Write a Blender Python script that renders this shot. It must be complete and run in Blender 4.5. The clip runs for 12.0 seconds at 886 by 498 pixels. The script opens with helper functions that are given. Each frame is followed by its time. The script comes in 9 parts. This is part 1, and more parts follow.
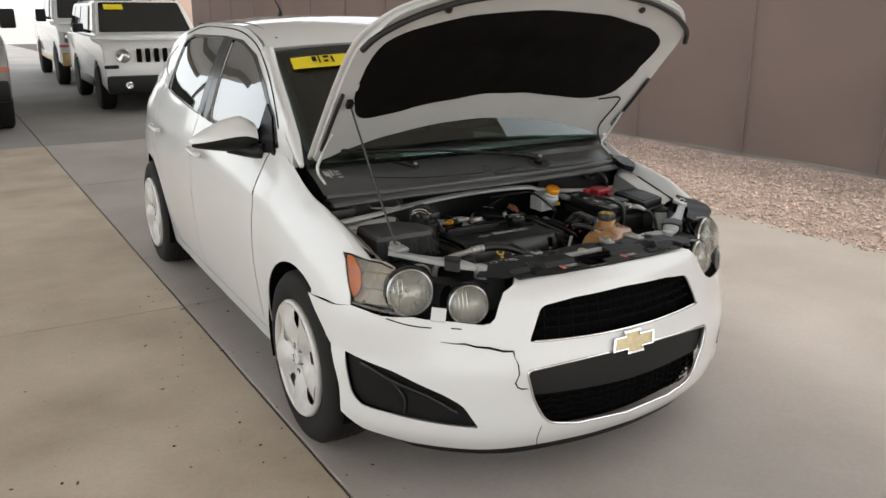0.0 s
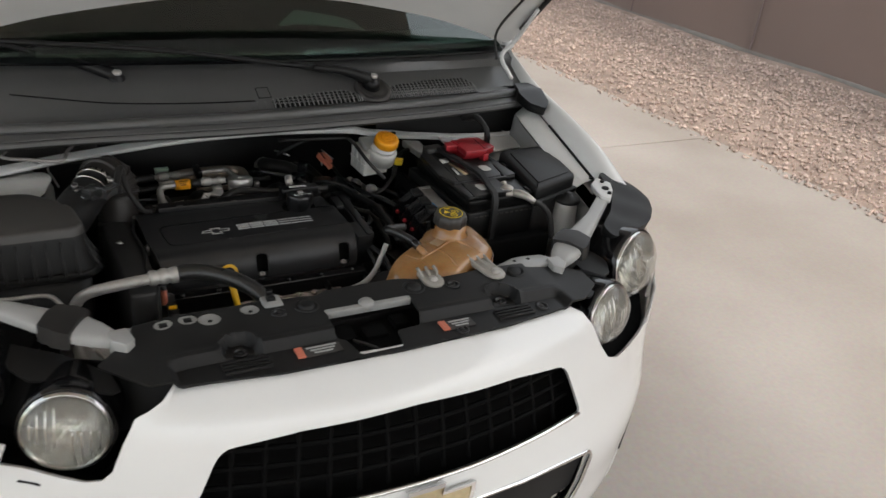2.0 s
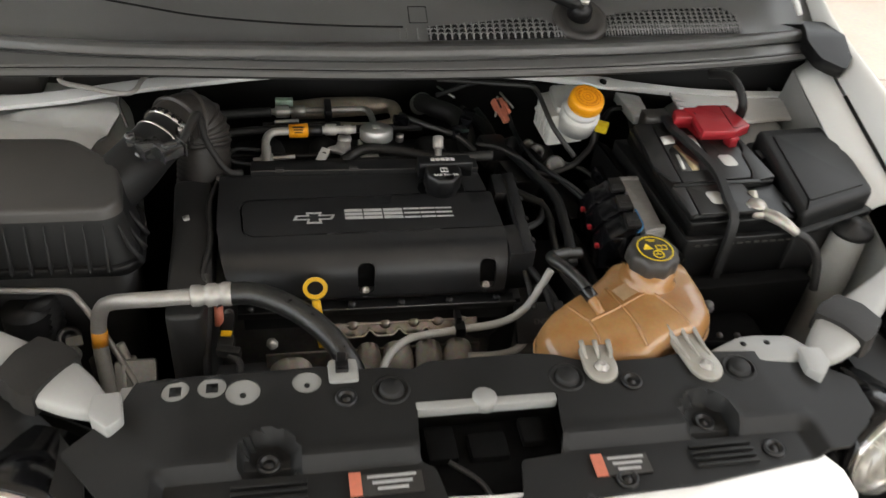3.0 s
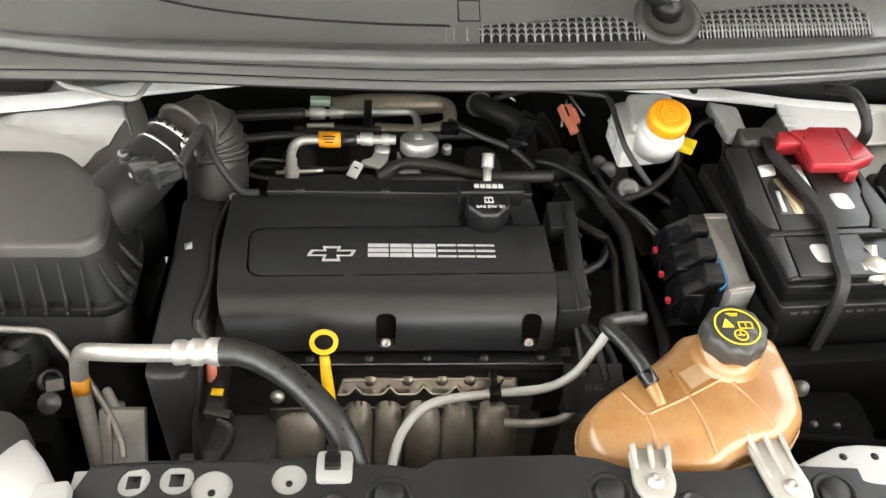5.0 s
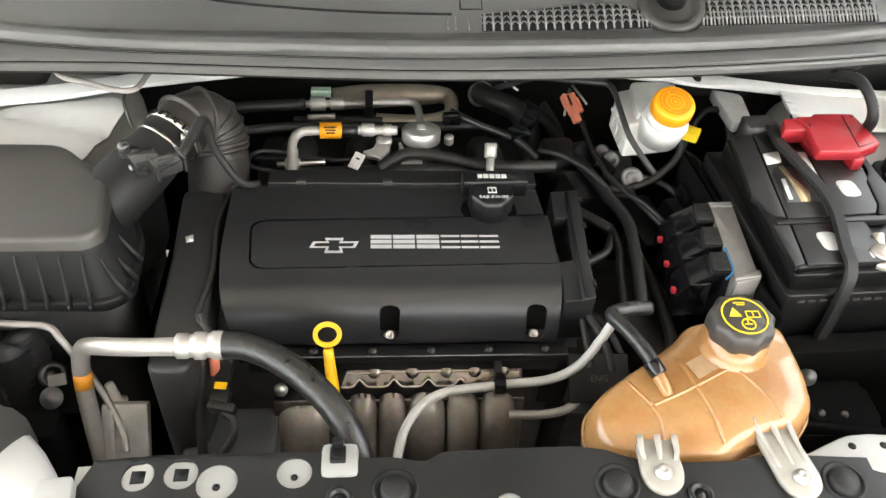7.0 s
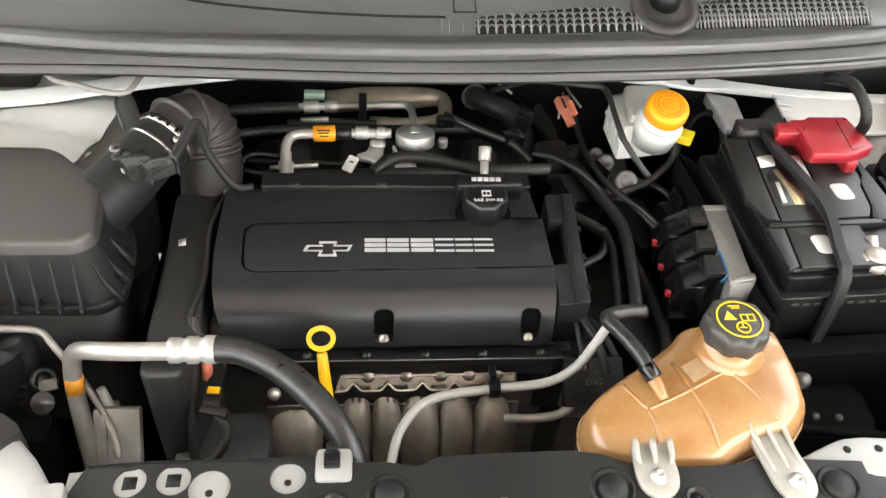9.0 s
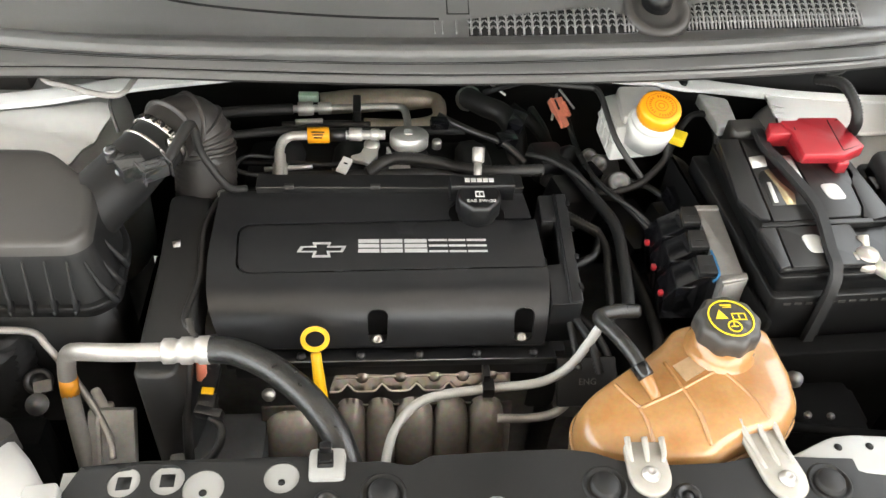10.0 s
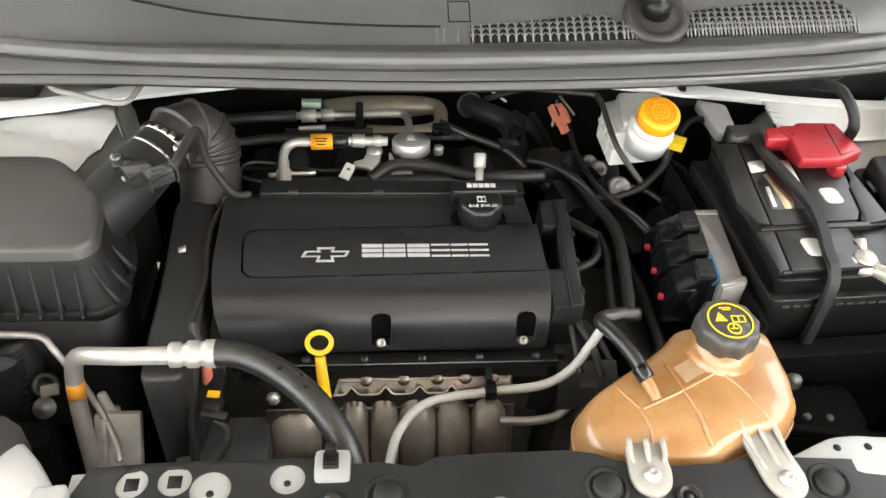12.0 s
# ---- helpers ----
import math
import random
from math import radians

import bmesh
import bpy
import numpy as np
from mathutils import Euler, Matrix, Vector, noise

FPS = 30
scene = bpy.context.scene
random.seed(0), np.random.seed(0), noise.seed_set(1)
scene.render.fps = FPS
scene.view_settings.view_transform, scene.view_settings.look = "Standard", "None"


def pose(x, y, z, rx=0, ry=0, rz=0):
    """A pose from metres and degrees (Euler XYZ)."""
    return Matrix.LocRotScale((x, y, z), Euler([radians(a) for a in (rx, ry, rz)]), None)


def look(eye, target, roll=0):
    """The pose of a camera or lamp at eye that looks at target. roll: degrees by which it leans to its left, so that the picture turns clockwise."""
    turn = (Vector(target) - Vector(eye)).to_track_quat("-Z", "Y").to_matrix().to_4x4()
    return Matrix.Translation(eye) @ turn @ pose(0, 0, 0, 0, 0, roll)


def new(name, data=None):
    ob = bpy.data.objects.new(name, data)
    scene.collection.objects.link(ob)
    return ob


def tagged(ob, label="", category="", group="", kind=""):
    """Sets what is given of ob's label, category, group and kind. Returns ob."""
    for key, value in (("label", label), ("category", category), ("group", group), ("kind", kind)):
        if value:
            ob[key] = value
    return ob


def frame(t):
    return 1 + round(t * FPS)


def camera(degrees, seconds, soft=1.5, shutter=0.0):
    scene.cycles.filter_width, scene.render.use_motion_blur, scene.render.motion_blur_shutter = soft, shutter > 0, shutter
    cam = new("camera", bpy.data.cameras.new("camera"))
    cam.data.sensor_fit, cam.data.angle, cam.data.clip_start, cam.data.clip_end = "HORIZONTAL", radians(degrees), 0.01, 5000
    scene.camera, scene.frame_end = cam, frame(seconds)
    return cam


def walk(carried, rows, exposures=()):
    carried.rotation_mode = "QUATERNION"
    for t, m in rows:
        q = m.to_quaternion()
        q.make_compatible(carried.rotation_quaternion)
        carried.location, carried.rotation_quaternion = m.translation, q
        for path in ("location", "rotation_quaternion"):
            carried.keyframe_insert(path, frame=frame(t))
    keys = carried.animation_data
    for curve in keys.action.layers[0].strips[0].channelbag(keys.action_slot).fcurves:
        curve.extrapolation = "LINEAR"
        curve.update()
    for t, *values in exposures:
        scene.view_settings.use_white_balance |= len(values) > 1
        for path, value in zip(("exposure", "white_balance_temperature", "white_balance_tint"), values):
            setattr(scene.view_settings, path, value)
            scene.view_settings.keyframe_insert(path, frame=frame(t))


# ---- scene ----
cam = camera(57.5, 12.0, shutter=0.2)
PATH = [
    (0, (-1.742, -2.58, 1.521), (-0.779, -0.921, 0.953), 0.1),
    (0.5, (-1.508, -2.291, 1.486), (-0.569, -0.638, 0.865), 0.2),
    (1, (-1.187, -2.062, 1.48), (-0.212, -0.473, 0.755), 0.8),
    (1.5, (-0.837, -1.874, 1.504), (-0.009, -0.266, 0.65), 2.4),
    (2, (-0.533, -1.614, 1.478), (0.398, -0.103, 0.556), 7.3),
    (2.5, (-0.3, -1.394, 1.469), (0.262, 0.166, 0.35), 6.1),
    (3, (-0.225, -1.101, 1.42), (0.165, 0.408, 0.166), 7.1),
    (3.5, (-0.162, -0.937, 1.406), (0.07, 0.545, 0.083), 5.6),
    (5.5, (-0.126, -0.896, 1.396), (0.038, 0.557, 0.032), 4.8),
    (6, (-0.129, -0.892, 1.392), (0.039, 0.557, 0.025), 4.7),
    (6.5, (-0.129, -0.895, 1.393), (0.034, 0.554, 0.024), 4.5),
    (7, (-0.13, -0.894, 1.394), (0.035, 0.547, 0.018), 4.4),
    (9, (-0.131, -0.891, 1.392), (0.051, 0.554, 0.022), 4.8),
    (9.5, (-0.129, -0.894, 1.391), (0.054, 0.556, 0.026), 4.7),
    (10, (-0.127, -0.896, 1.393), (0.062, 0.554, 0.028), 4.8),
    (10.5, (-0.123, -0.9, 1.395), (0.064, 0.554, 0.035), 4.6),
    (11, (-0.124, -0.903, 1.396), (0.066, 0.554, 0.039), 4.6),
    (11.5, (-0.131, -0.905, 1.397), (0.063, 0.554, 0.043), 4.7),
    (12, (-0.131, -0.906, 1.398), (0.058, 0.556, 0.046), 4.6),
]
EXPOSURES = [(0, 0.26, 6680, 9), (2, 0.31, 6560, 9), (2.5, 0.50, 6560, 8), (3, 1.14, 6850, 8), (3.5, 1.98, 6800, 7), (5.5, 2.46, 6780, 7), (12, 2.46, 6780, 7)]
walk(cam, [(t, look(eye, target, roll)) for t, eye, target, roll in PATH], EXPOSURES)


# ---- world and light: a bright hazy day round an open shade roof ----
world = bpy.data.worlds.new("sky")
scene.world = world
world.use_nodes = True
wn = world.node_tree.nodes
sky = wn.new("ShaderNodeTexSky")
sky.sky_type = "NISHITA"
sky.sun_disc = False
sky.sun_elevation, sky.sun_rotation = radians(52), radians(150)
sky.air_density, sky.dust_density, sky.ozone_density = 1.0, 4.0, 0.6
soft_sky = wn.new("ShaderNodeMix")
soft_sky.data_type = "RGBA"
soft_sky.inputs[0].default_value = 0.55
soft_sky.inputs[7].default_value = (15.3, 15.8, 16.3, 1.0)
world.node_tree.links.new(sky.outputs[0], soft_sky.inputs[6])
world.node_tree.links.new(soft_sky.outputs[2], wn["Background"].inputs[0])
wn["Background"].inputs[1].default_value = 0.15

sun_data = bpy.data.lights.new("sun", "SUN")
sun_data.energy, sun_data.angle, sun_data.color = 1.5, radians(14), (1.0, 0.95, 0.88)
sun = new("sun", sun_data)
sun.matrix_world = look((4.0, -7.0, 10.3), (0.0, 0.0, 0.0))

# ---- small builders ----


def thing(name, at, label, category, group="", kind=""):
    """An empty at a thing's base; its parts hang under it."""
    ob = new(name)
    ob.empty_display_size = 0.05
    ob.matrix_world = Matrix.Translation(at)
    ob.matrix_basis = Matrix.Translation(at)
    return tagged(ob, label, category, group, kind)


def home(ob):
    """Where a thing or part stands in the world."""
    own = ob.matrix_basis.copy()
    return own if ob.parent is None else home(ob.parent) @ ob.matrix_parent_inverse @ own


def mesh_of(name, bm, material, smooth=True, angle=35):
    me = bpy.data.meshes.new(name)
    if smooth:
        limit = radians(angle)
        for f in bm.faces:
            f.smooth = True
        for e in bm.edges:
            if len(e.link_faces) == 2 and e.calc_face_angle(0.0) > limit:
                e.smooth = False
    bm.to_mesh(me)
    bm.free()
    for m in material if isinstance(material, (list, tuple)) else (material,):
        me.materials.append(m)
    return me


def part(name, bm, material, parent, label="", smooth=True, angle=35):
    """One mesh, built in world places, under a thing or a part."""
    ob = new(name, mesh_of(name, bm, material, smooth, angle))
    ob.parent = parent
    ob.matrix_parent_inverse = home(parent).inverted()
    return tagged(ob, label) if label else ob


def single(name, bm, material, label, category, group="", kind="", smooth=True, angle=35):
    """A thing of one mesh, built in world places."""
    return tagged(new(name, mesh_of(name, bm, material, smooth, angle)), label, category, group, kind)


def box(bm, centre, size, bevel=0.0, turn=None):
    m = Matrix.Translation(centre) @ (turn.to_4x4() if turn else Matrix.Identity(4)) @ Matrix.Diagonal((*size, 1))
    made = bmesh.ops.create_cube(bm, size=1.0, matrix=m)
    if bevel > 0:
        edges = list({e for v in made["verts"] for e in v.link_edges})
        bmesh.ops.bevel(bm, geom=edges, offset=bevel, segments=2, affect="EDGES", profile=0.6)
    return bm


def spun(way):
    """A turn that brings +z onto way."""
    return Vector(way).to_track_quat("Z", "Y").to_matrix()


def lathe(bm, profile, at=(0, 0, 0), way=(0, 0, 1), seg=24, scallop=None):
    """Turns (radius, height) pairs round an axis; scallop(angle) scales the radius."""
    turn, at = spun(way), Vector(at)
    rings = []
    for r, h in profile:
        ring = []
        for i in range(seg):
            a = 2 * math.pi * i / seg
            rr = r * (scallop(a, h) if scallop else 1.0)
            ring.append(bm.verts.new(at + turn @ Vector((rr * math.cos(a), rr * math.sin(a), h))))
        rings.append(ring)
    for lo, hi in zip(rings, rings[1:]):
        for i in range(seg):
            j = (i + 1) % seg
            bm.faces.new((lo[i], lo[j], hi[j], hi[i]))
    if profile[0][0] > 0.0005:
        bm.faces.new(rings[0][::-1])
    if profile[-1][0] > 0.0005:
        bm.faces.new(rings[-1])
    return bm


def rod(bm, a, b, r, seg=12, bevel=0.0):
    a, b = Vector(a), Vector(b)
    d = (b - a).length
    prof = [(r, 0), (r, d)] if not bevel else [(r - bevel, 0), (r, bevel), (r, d - bevel), (r - bevel, d)]
    return lathe(bm, prof, a, b - a, seg)


def glide(points, steps):
    """A smooth line through the points."""
    p = [Vector(q) for q in points]
    p = [2 * p[0] - p[1]] + p + [2 * p[-1] - p[-2]]
    line = []
    for i in range(1, len(p) - 2):
        for k in range(steps):
            t = k / steps
            line.append(0.5 * (2 * p[i] + (p[i + 1] - p[i - 1]) * t + (2 * p[i - 1] - 5 * p[i] + 4 * p[i + 1] - p[i + 2]) * t * t
                               + (3 * p[i] - p[i - 1] - 3 * p[i + 1] + p[i + 2]) * t ** 3))
    return line + [p[-2]]


def tube(bm, points, r, seg=10, steps=6, ribs=0.0, pitch=0.006, closed=False):
    """A hose along a smooth line. r: one radius, or one for each point; ribs: depth of corrugation every pitch metres."""
    if ribs:
        length = sum((Vector(b) - Vector(a)).length for a, b in zip(points, points[1:]))
        steps = max(steps, int(length / pitch * 2 / (len(points) - 1)) + 1)
    line = glide(points, steps) if steps > 1 else [Vector(q) for q in points]
    radii = [r] * len(points) if isinstance(r, (int, float)) else list(r)
    rings, side = [], None
    for i, c in enumerate(line):
        ahead = (line[min(i + 1, len(line) - 1)] - line[max(i - 1, 0)]).normalized()
        if side is None:
            side = ahead.orthogonal().normalized()
        side = (side - ahead * side.dot(ahead)).normalized()
        up = ahead.cross(side)
        f = i / steps if steps > 1 else i
        k = min(int(f), len(points) - 2)
        rr = radii[k] + (radii[k + 1] - radii[k]) * min(f - k, 1.0)
        if ribs:
            rr -= ribs * (i % 2)
        rings.append([bm.verts.new(c + rr * (math.cos(2 * math.pi * j / seg) * side + math.sin(2 * math.pi * j / seg) * up)) for j in range(seg)])
    for lo, hi in zip(rings, rings[1:]):
        for j in range(seg):
            k = (j + 1) % seg
            bm.faces.new((lo[j], lo[k], hi[k], hi[j]))
    bm.faces.new(rings[0][::-1])
    bm.faces.new(rings[-1])
    return bm


def inside(p, poly):
    x, y = p
    hit = False
    for (x0, y0), (x1, y1) in zip(poly, poly[1:] + poly[:1]):
        if (y0 > y) != (y1 > y) and x < (x1 - x0) * (y - y0) / (y1 - y0) + x0:
            hit = not hit
    return hit


def rounded(poly, r, n=4):
    """The outline with its corners rounded. r: one radius, or one for each corner."""
    out, count = [], len(poly)
    for i in range(count):
        a, b, c = (Vector(poly[k % count]) for k in (i - 1, i, i + 1))
        rr = r if isinstance(r, (int, float)) else r[i]
        u, v = (a - b), (c - b)
        d = min(rr, 0.45 * u.length, 0.45 * v.length)
        if d < 1e-5:
            out.append((b.x, b.y))
            continue
        p, q = b + u.normalized() * d, b + v.normalized() * d
        for k in range(n + 1):
            t = k / n
            m = (1 - t) ** 2 * p + 2 * t * (1 - t) * b + t * t * q
            out.append((m.x, m.y))
    return out


def ring_of(cx, cy, rx, ry=None, n=24, start=0.0):
    ry = rx if ry is None else ry
    return [(cx + rx * math.cos(start + 2 * math.pi * i / n), cy + ry * math.sin(start + 2 * math.pi * i / n)) for i in range(n)]


def dense(poly, step):
    out = []
    for a, b in zip(poly, poly[1:] + poly[:1]):
        a, b = Vector(a), Vector(b)
        n = max(1, int((b - a).length / step + 0.5))
        out += [tuple(a.lerp(b, k / n)) for k in range(n)]
    return out


from mathutils.geometry import delaunay_2d_cdt


def sheet(outline, holes, place, step, thick=0.0, flip=False, bm=None):
    """A skin over a flat outline with holes, laid into space by place(u, v), with a given thickness on its inner side."""
    loops = [dense(outline, step)] + [dense(h, step) for h in holes]
    pts, edges = [], []
    for loop in loops:
        n0 = len(pts)
        pts += [Vector(p) for p in loop]
        edges += [(n0 + i, n0 + (i + 1) % len(loop)) for i in range(len(loop))]
    border = np.array([tuple(p) for p in pts])
    us, vs = [p[0] for p in loops[0]], [p[1] for p in loops[0]]
    u = min(us) + step / 2
    while u < max(us):
        v = min(vs) + step / 2
        while v < max(vs):
            if np.min((border[:, 0] - u) ** 2 + (border[:, 1] - v) ** 2) > (0.6 * step) ** 2 and inside((u, v), loops[0]) and not any(inside((u, v), h) for h in loops[1:]):
                pts.append(Vector((u, v)))
            v += step
        u += step
    flat, _, faces, *_ = delaunay_2d_cdt(pts, edges, [], 0, 1e-7)
    keep = []
    for f in faces:
        c = sum((flat[i] for i in f), Vector((0, 0))) / len(f)
        if inside(c, loops[0]) and not any(inside(c, h) for h in loops[1:]):
            keep.append(f[::-1] if flip else f)
    used = sorted({i for f in keep for i in f})
    bm = bm or bmesh.new()
    top = {i: bm.verts.new(Vector(place(*flat[i]))) for i in used}
    front = [bm.faces.new([top[i] for i in f]) for f in keep]
    if thick:
        normals = {}
        for f in front:
            f.normal_update()
            for v in f.verts:
                normals[v] = normals.get(v, Vector()) + f.normal * f.calc_area()
        under = {i: bm.verts.new(top[i].co - normals[top[i]].normalized() * thick) for i in used}
        rim = {}
        for f in keep:
            bm.faces.new([under[i] for i in reversed(f)])
            for a, b in zip(f, list(f[1:]) + [f[0]]):
                rim[(a, b)] = True
        for a, b in rim:
            if (b, a) not in rim:
                bm.faces.new((top[b], top[a], under[a], under[b]))
    return bm


def slab(bm, outline, z0, z1, bevel=0.0, m=None):
    """An upright prism over an outline, its top edge eased."""
    m = m or Matrix.Identity(4)
    area = sum(a[0] * b[1] - b[0] * a[1] for a, b in zip(outline, outline[1:] + outline[:1]))
    pts = outline if area > 0 else outline[::-1]
    n = len(pts)
    rings = [[bm.verts.new(m @ Vector((x, y, z0))) for x, y in pts]]
    if bevel:
        rings.append([bm.verts.new(m @ Vector((x, y, z1 - bevel))) for x, y in pts])
        moved = []
        for i in range(n):
            a, b, c = (Vector(pts[k % n]) for k in (i - 1, i, i + 1))
            n1 = Vector((-(b - a).y, (b - a).x)).normalized()
            n2 = Vector((-(c - b).y, (c - b).x)).normalized()
            mid = (n1 + n2)
            mid = mid.normalized() / max(0.5, mid.normalized().dot(n1)) if mid.length > 1e-6 else n1
            moved.append(b + mid * bevel)
        half = [Vector(p).lerp(q, 0.3) for p, q in zip(pts, moved)]
        rings.append([bm.verts.new(m @ Vector((p.x, p.y, z1 - 0.3 * bevel))) for p in half])
        rings.append([bm.verts.new(m @ Vector((p.x, p.y, z1))) for p in moved])
    else:
        rings.append([bm.verts.new(m @ Vector((x, y, z1))) for x, y in pts])
    for lo, hi in zip(rings, rings[1:]):
        for i in range(n):
            j = (i + 1) % n
            bm.faces.new((lo[i], lo[j], hi[j], hi[i]))
    bm.faces.new(rings[0][::-1])
    bm.faces.new(rings[-1])
    return bm


def along(xs, ys):
    """A smooth graph through a few points, flat past its ends."""
    xs, ys = np.array(xs, float), np.array(ys, float)
    d = np.gradient(ys, xs)

    def value(x):
        if x <= xs[0]:
            return float(ys[0])
        if x >= xs[-1]:
            return float(ys[-1])
        i = int(np.searchsorted(xs, x)) - 1
        h = xs[i + 1] - xs[i]
        t = (x - xs[i]) / h
        return float((1 + 2 * t) * (1 - t) ** 2 * ys[i] + t * (1 - t) ** 2 * h * d[i] + t * t * (3 - 2 * t) * ys[i + 1] + t * t * (t - 1) * h * d[i + 1])
    return value


# ---- materials ----


def stuff(name, base, rough=0.5, metal=0.0, var=0.12, scale=12.0, fine=180.0, bump=0.05, depth=0.002, tint=None, coat=0.0, random_by="", spec=0.5, rough_var=0.12):
    """A surface with broad stains, fine grain, uneven gloss and a little relief."""
    m = bpy.data.materials.new(name)
    m.use_nodes = True
    nodes, links = m.node_tree.nodes, m.node_tree.links
    p = nodes["Principled BSDF"]
    p.inputs["Metallic"].default_value = metal
    p.inputs["Specular IOR Level"].default_value = spec
    p.inputs["Coat Weight"].default_value = coat
    p.inputs["Coat Roughness"].default_value = 0.06
    where = nodes.new("ShaderNodeTexCoord")
    broad, grain = nodes.new("ShaderNodeTexNoise"), nodes.new("ShaderNodeTexNoise")
    broad.inputs["Scale"].default_value, broad.inputs["Detail"].default_value = scale, 6.0
    grain.inputs["Scale"].default_value, grain.inputs["Detail"].default_value = fine, 3.0
    for t in (broad, grain):
        links.new(where.outputs["Object"], t.inputs["Vector"])
    ramp = nodes.new("ShaderNodeMapRange")
    ramp.inputs[1].default_value, ramp.inputs[2].default_value = 0.3, 0.7
    links.new(broad.outputs["Fac"], ramp.inputs[0])
    mix = nodes.new("ShaderNodeMix")
    mix.data_type = "RGBA"
    dark = [c * (1 - var) for c in base] if tint is None else list(tint)
    light = [min(1.0, c * (1 + 0.5 * var)) for c in base]
    mix.inputs[6].default_value, mix.inputs[7].default_value = (*dark, 1), (*light, 1)
    links.new(ramp.outputs[0], mix.inputs[0])
    last = mix.outputs[2]
    speck = nodes.new("ShaderNodeMix")
    speck.data_type, speck.blend_type = "RGBA", "MULTIPLY"
    speck.inputs[0].default_value = min(1.0, var * 1.5)
    links.new(last, speck.inputs[6])
    links.new(grain.outputs["Color"], speck.inputs[7])
    bright = nodes.new("ShaderNodeBrightContrast")
    bright.inputs[1].default_value = 0.0
    links.new(speck.outputs[2], bright.inputs[0])
    last = bright.outputs[0]
    if random_by:
        pick = nodes.new("ShaderNodeObjectInfo") if random_by == "object" else nodes.new("ShaderNodeNewGeometry")
        shade = nodes.new("ShaderNodeMapRange")
        shade.inputs[3].default_value, shade.inputs[4].default_value = (0.93, 1.06) if random_by == "object" else (0.72, 1.22)
        links.new(pick.outputs["Random" if random_by == "object" else "Random Per Island"], shade.inputs[0])
        times = nodes.new("ShaderNodeMix")
        times.data_type, times.blend_type = "RGBA", "MULTIPLY"
        times.inputs[0].default_value = 1.0
        links.new(last, times.inputs[6])
        links.new(shade.outputs[0], times.inputs[7])
        last = times.outputs[2]
    links.new(last, p.inputs["Base Color"])
    gloss = nodes.new("ShaderNodeMapRange")
    gloss.inputs[3].default_value, gloss.inputs[4].default_value = max(0.02, rough - rough_var * rough), min(1.0, rough + rough_var * rough)
    links.new(broad.outputs["Fac"], gloss.inputs[0])
    links.new(gloss.outputs[0], p.inputs["Roughness"])
    if bump:
        relief = nodes.new("ShaderNodeBump")
        relief.inputs["Strength"].default_value, relief.inputs["Distance"].default_value = bump, depth
        links.new(grain.outputs["Fac"], relief.inputs["Height"])
        links.new(relief.outputs[0], p.inputs["Normal"])
    return m


def clear(name, color, rough=0.0, haze=0.0, mirror=0.05):
    """Thin glass: it lets light straight through, tinted, mirrors more at a glancing angle, and may be a little hazy."""
    m = bpy.data.materials.new(name)
    m.use_nodes = True
    nodes, links = m.node_tree.nodes, m.node_tree.links
    nodes.remove(nodes["Principled BSDF"])
    see, shine, mix, tilt = nodes.new("ShaderNodeBsdfTransparent"), nodes.new("ShaderNodeBsdfGlossy"), nodes.new("ShaderNodeMixShader"), nodes.new("ShaderNodeLayerWeight")
    see.inputs[0].default_value = (*color, 1)
    shine.inputs["Roughness"].default_value = rough
    steep, gloss = nodes.new("ShaderNodeMath"), nodes.new("ShaderNodeMath")
    steep.operation, gloss.operation = "POWER", "MULTIPLY_ADD"
    steep.inputs[1].default_value = 4.0
    gloss.inputs[1].default_value, gloss.inputs[2].default_value = 0.85, mirror
    links.new(tilt.outputs["Facing"], steep.inputs[0])
    links.new(steep.outputs[0], gloss.inputs[0])
    links.new(gloss.outputs[0], mix.inputs[0])
    links.new(see.outputs[0], mix.inputs[1])
    links.new(shine.outputs[0], mix.inputs[2])
    last = mix.outputs[0]
    if haze:
        dull, blend = nodes.new("ShaderNodeBsdfDiffuse"), nodes.new("ShaderNodeMixShader")
        dull.inputs[0].default_value = (0.72, 0.71, 0.67, 1)
        blend.inputs[0].default_value = haze
        links.new(last, blend.inputs[1])
        links.new(dull.outputs[0], blend.inputs[2])
        last = blend.outputs[0]
    links.new(last, nodes["Material Output"].inputs[0])
    return m


CONCRETE = stuff("concrete", (0.455, 0.415, 0.380), 0.75, var=0.16, tint=(0.36, 0.315, 0.275), scale=0.9, fine=60, bump=0.12, depth=0.002, random_by="object")
CONCRETE_TAN = stuff("tan_concrete", (0.60, 0.505, 0.40), 0.78, var=0.2, tint=(0.43, 0.35, 0.262), scale=1.6, fine=70, bump=0.12, depth=0.002, random_by="object")
# The lane's concrete again, with the shade over its far end put into the colour.
CONCRETE_SHADED = stuff("shaded_concrete", (0.34, 0.32, 0.30), 0.8, var=0.2, scale=0.7, fine=40, bump=0.12, random_by="object")
DUST = stuff("dusty_ground", (0.50, 0.47, 0.43), 0.9, var=0.15, scale=0.5, fine=30, bump=0.1)
JOINT = stuff("joint_dirt", (0.095, 0.078, 0.062), 0.9, var=0.3, scale=8)
EARTH = stuff("gravel_bed", (0.50, 0.385, 0.32), 0.9, var=0.3, scale=6, fine=120, bump=0.6, depth=0.01)
STONE = stuff("gravel_stone", (0.68, 0.535, 0.46), 0.85, var=0.25, scale=20, fine=150, bump=0.2, random_by="island")
SCREEN = stuff("screen_cloth", (0.31, 0.248, 0.225), 0.85, var=0.10, scale=0.8, fine=260, bump=0.25, depth=0.004)
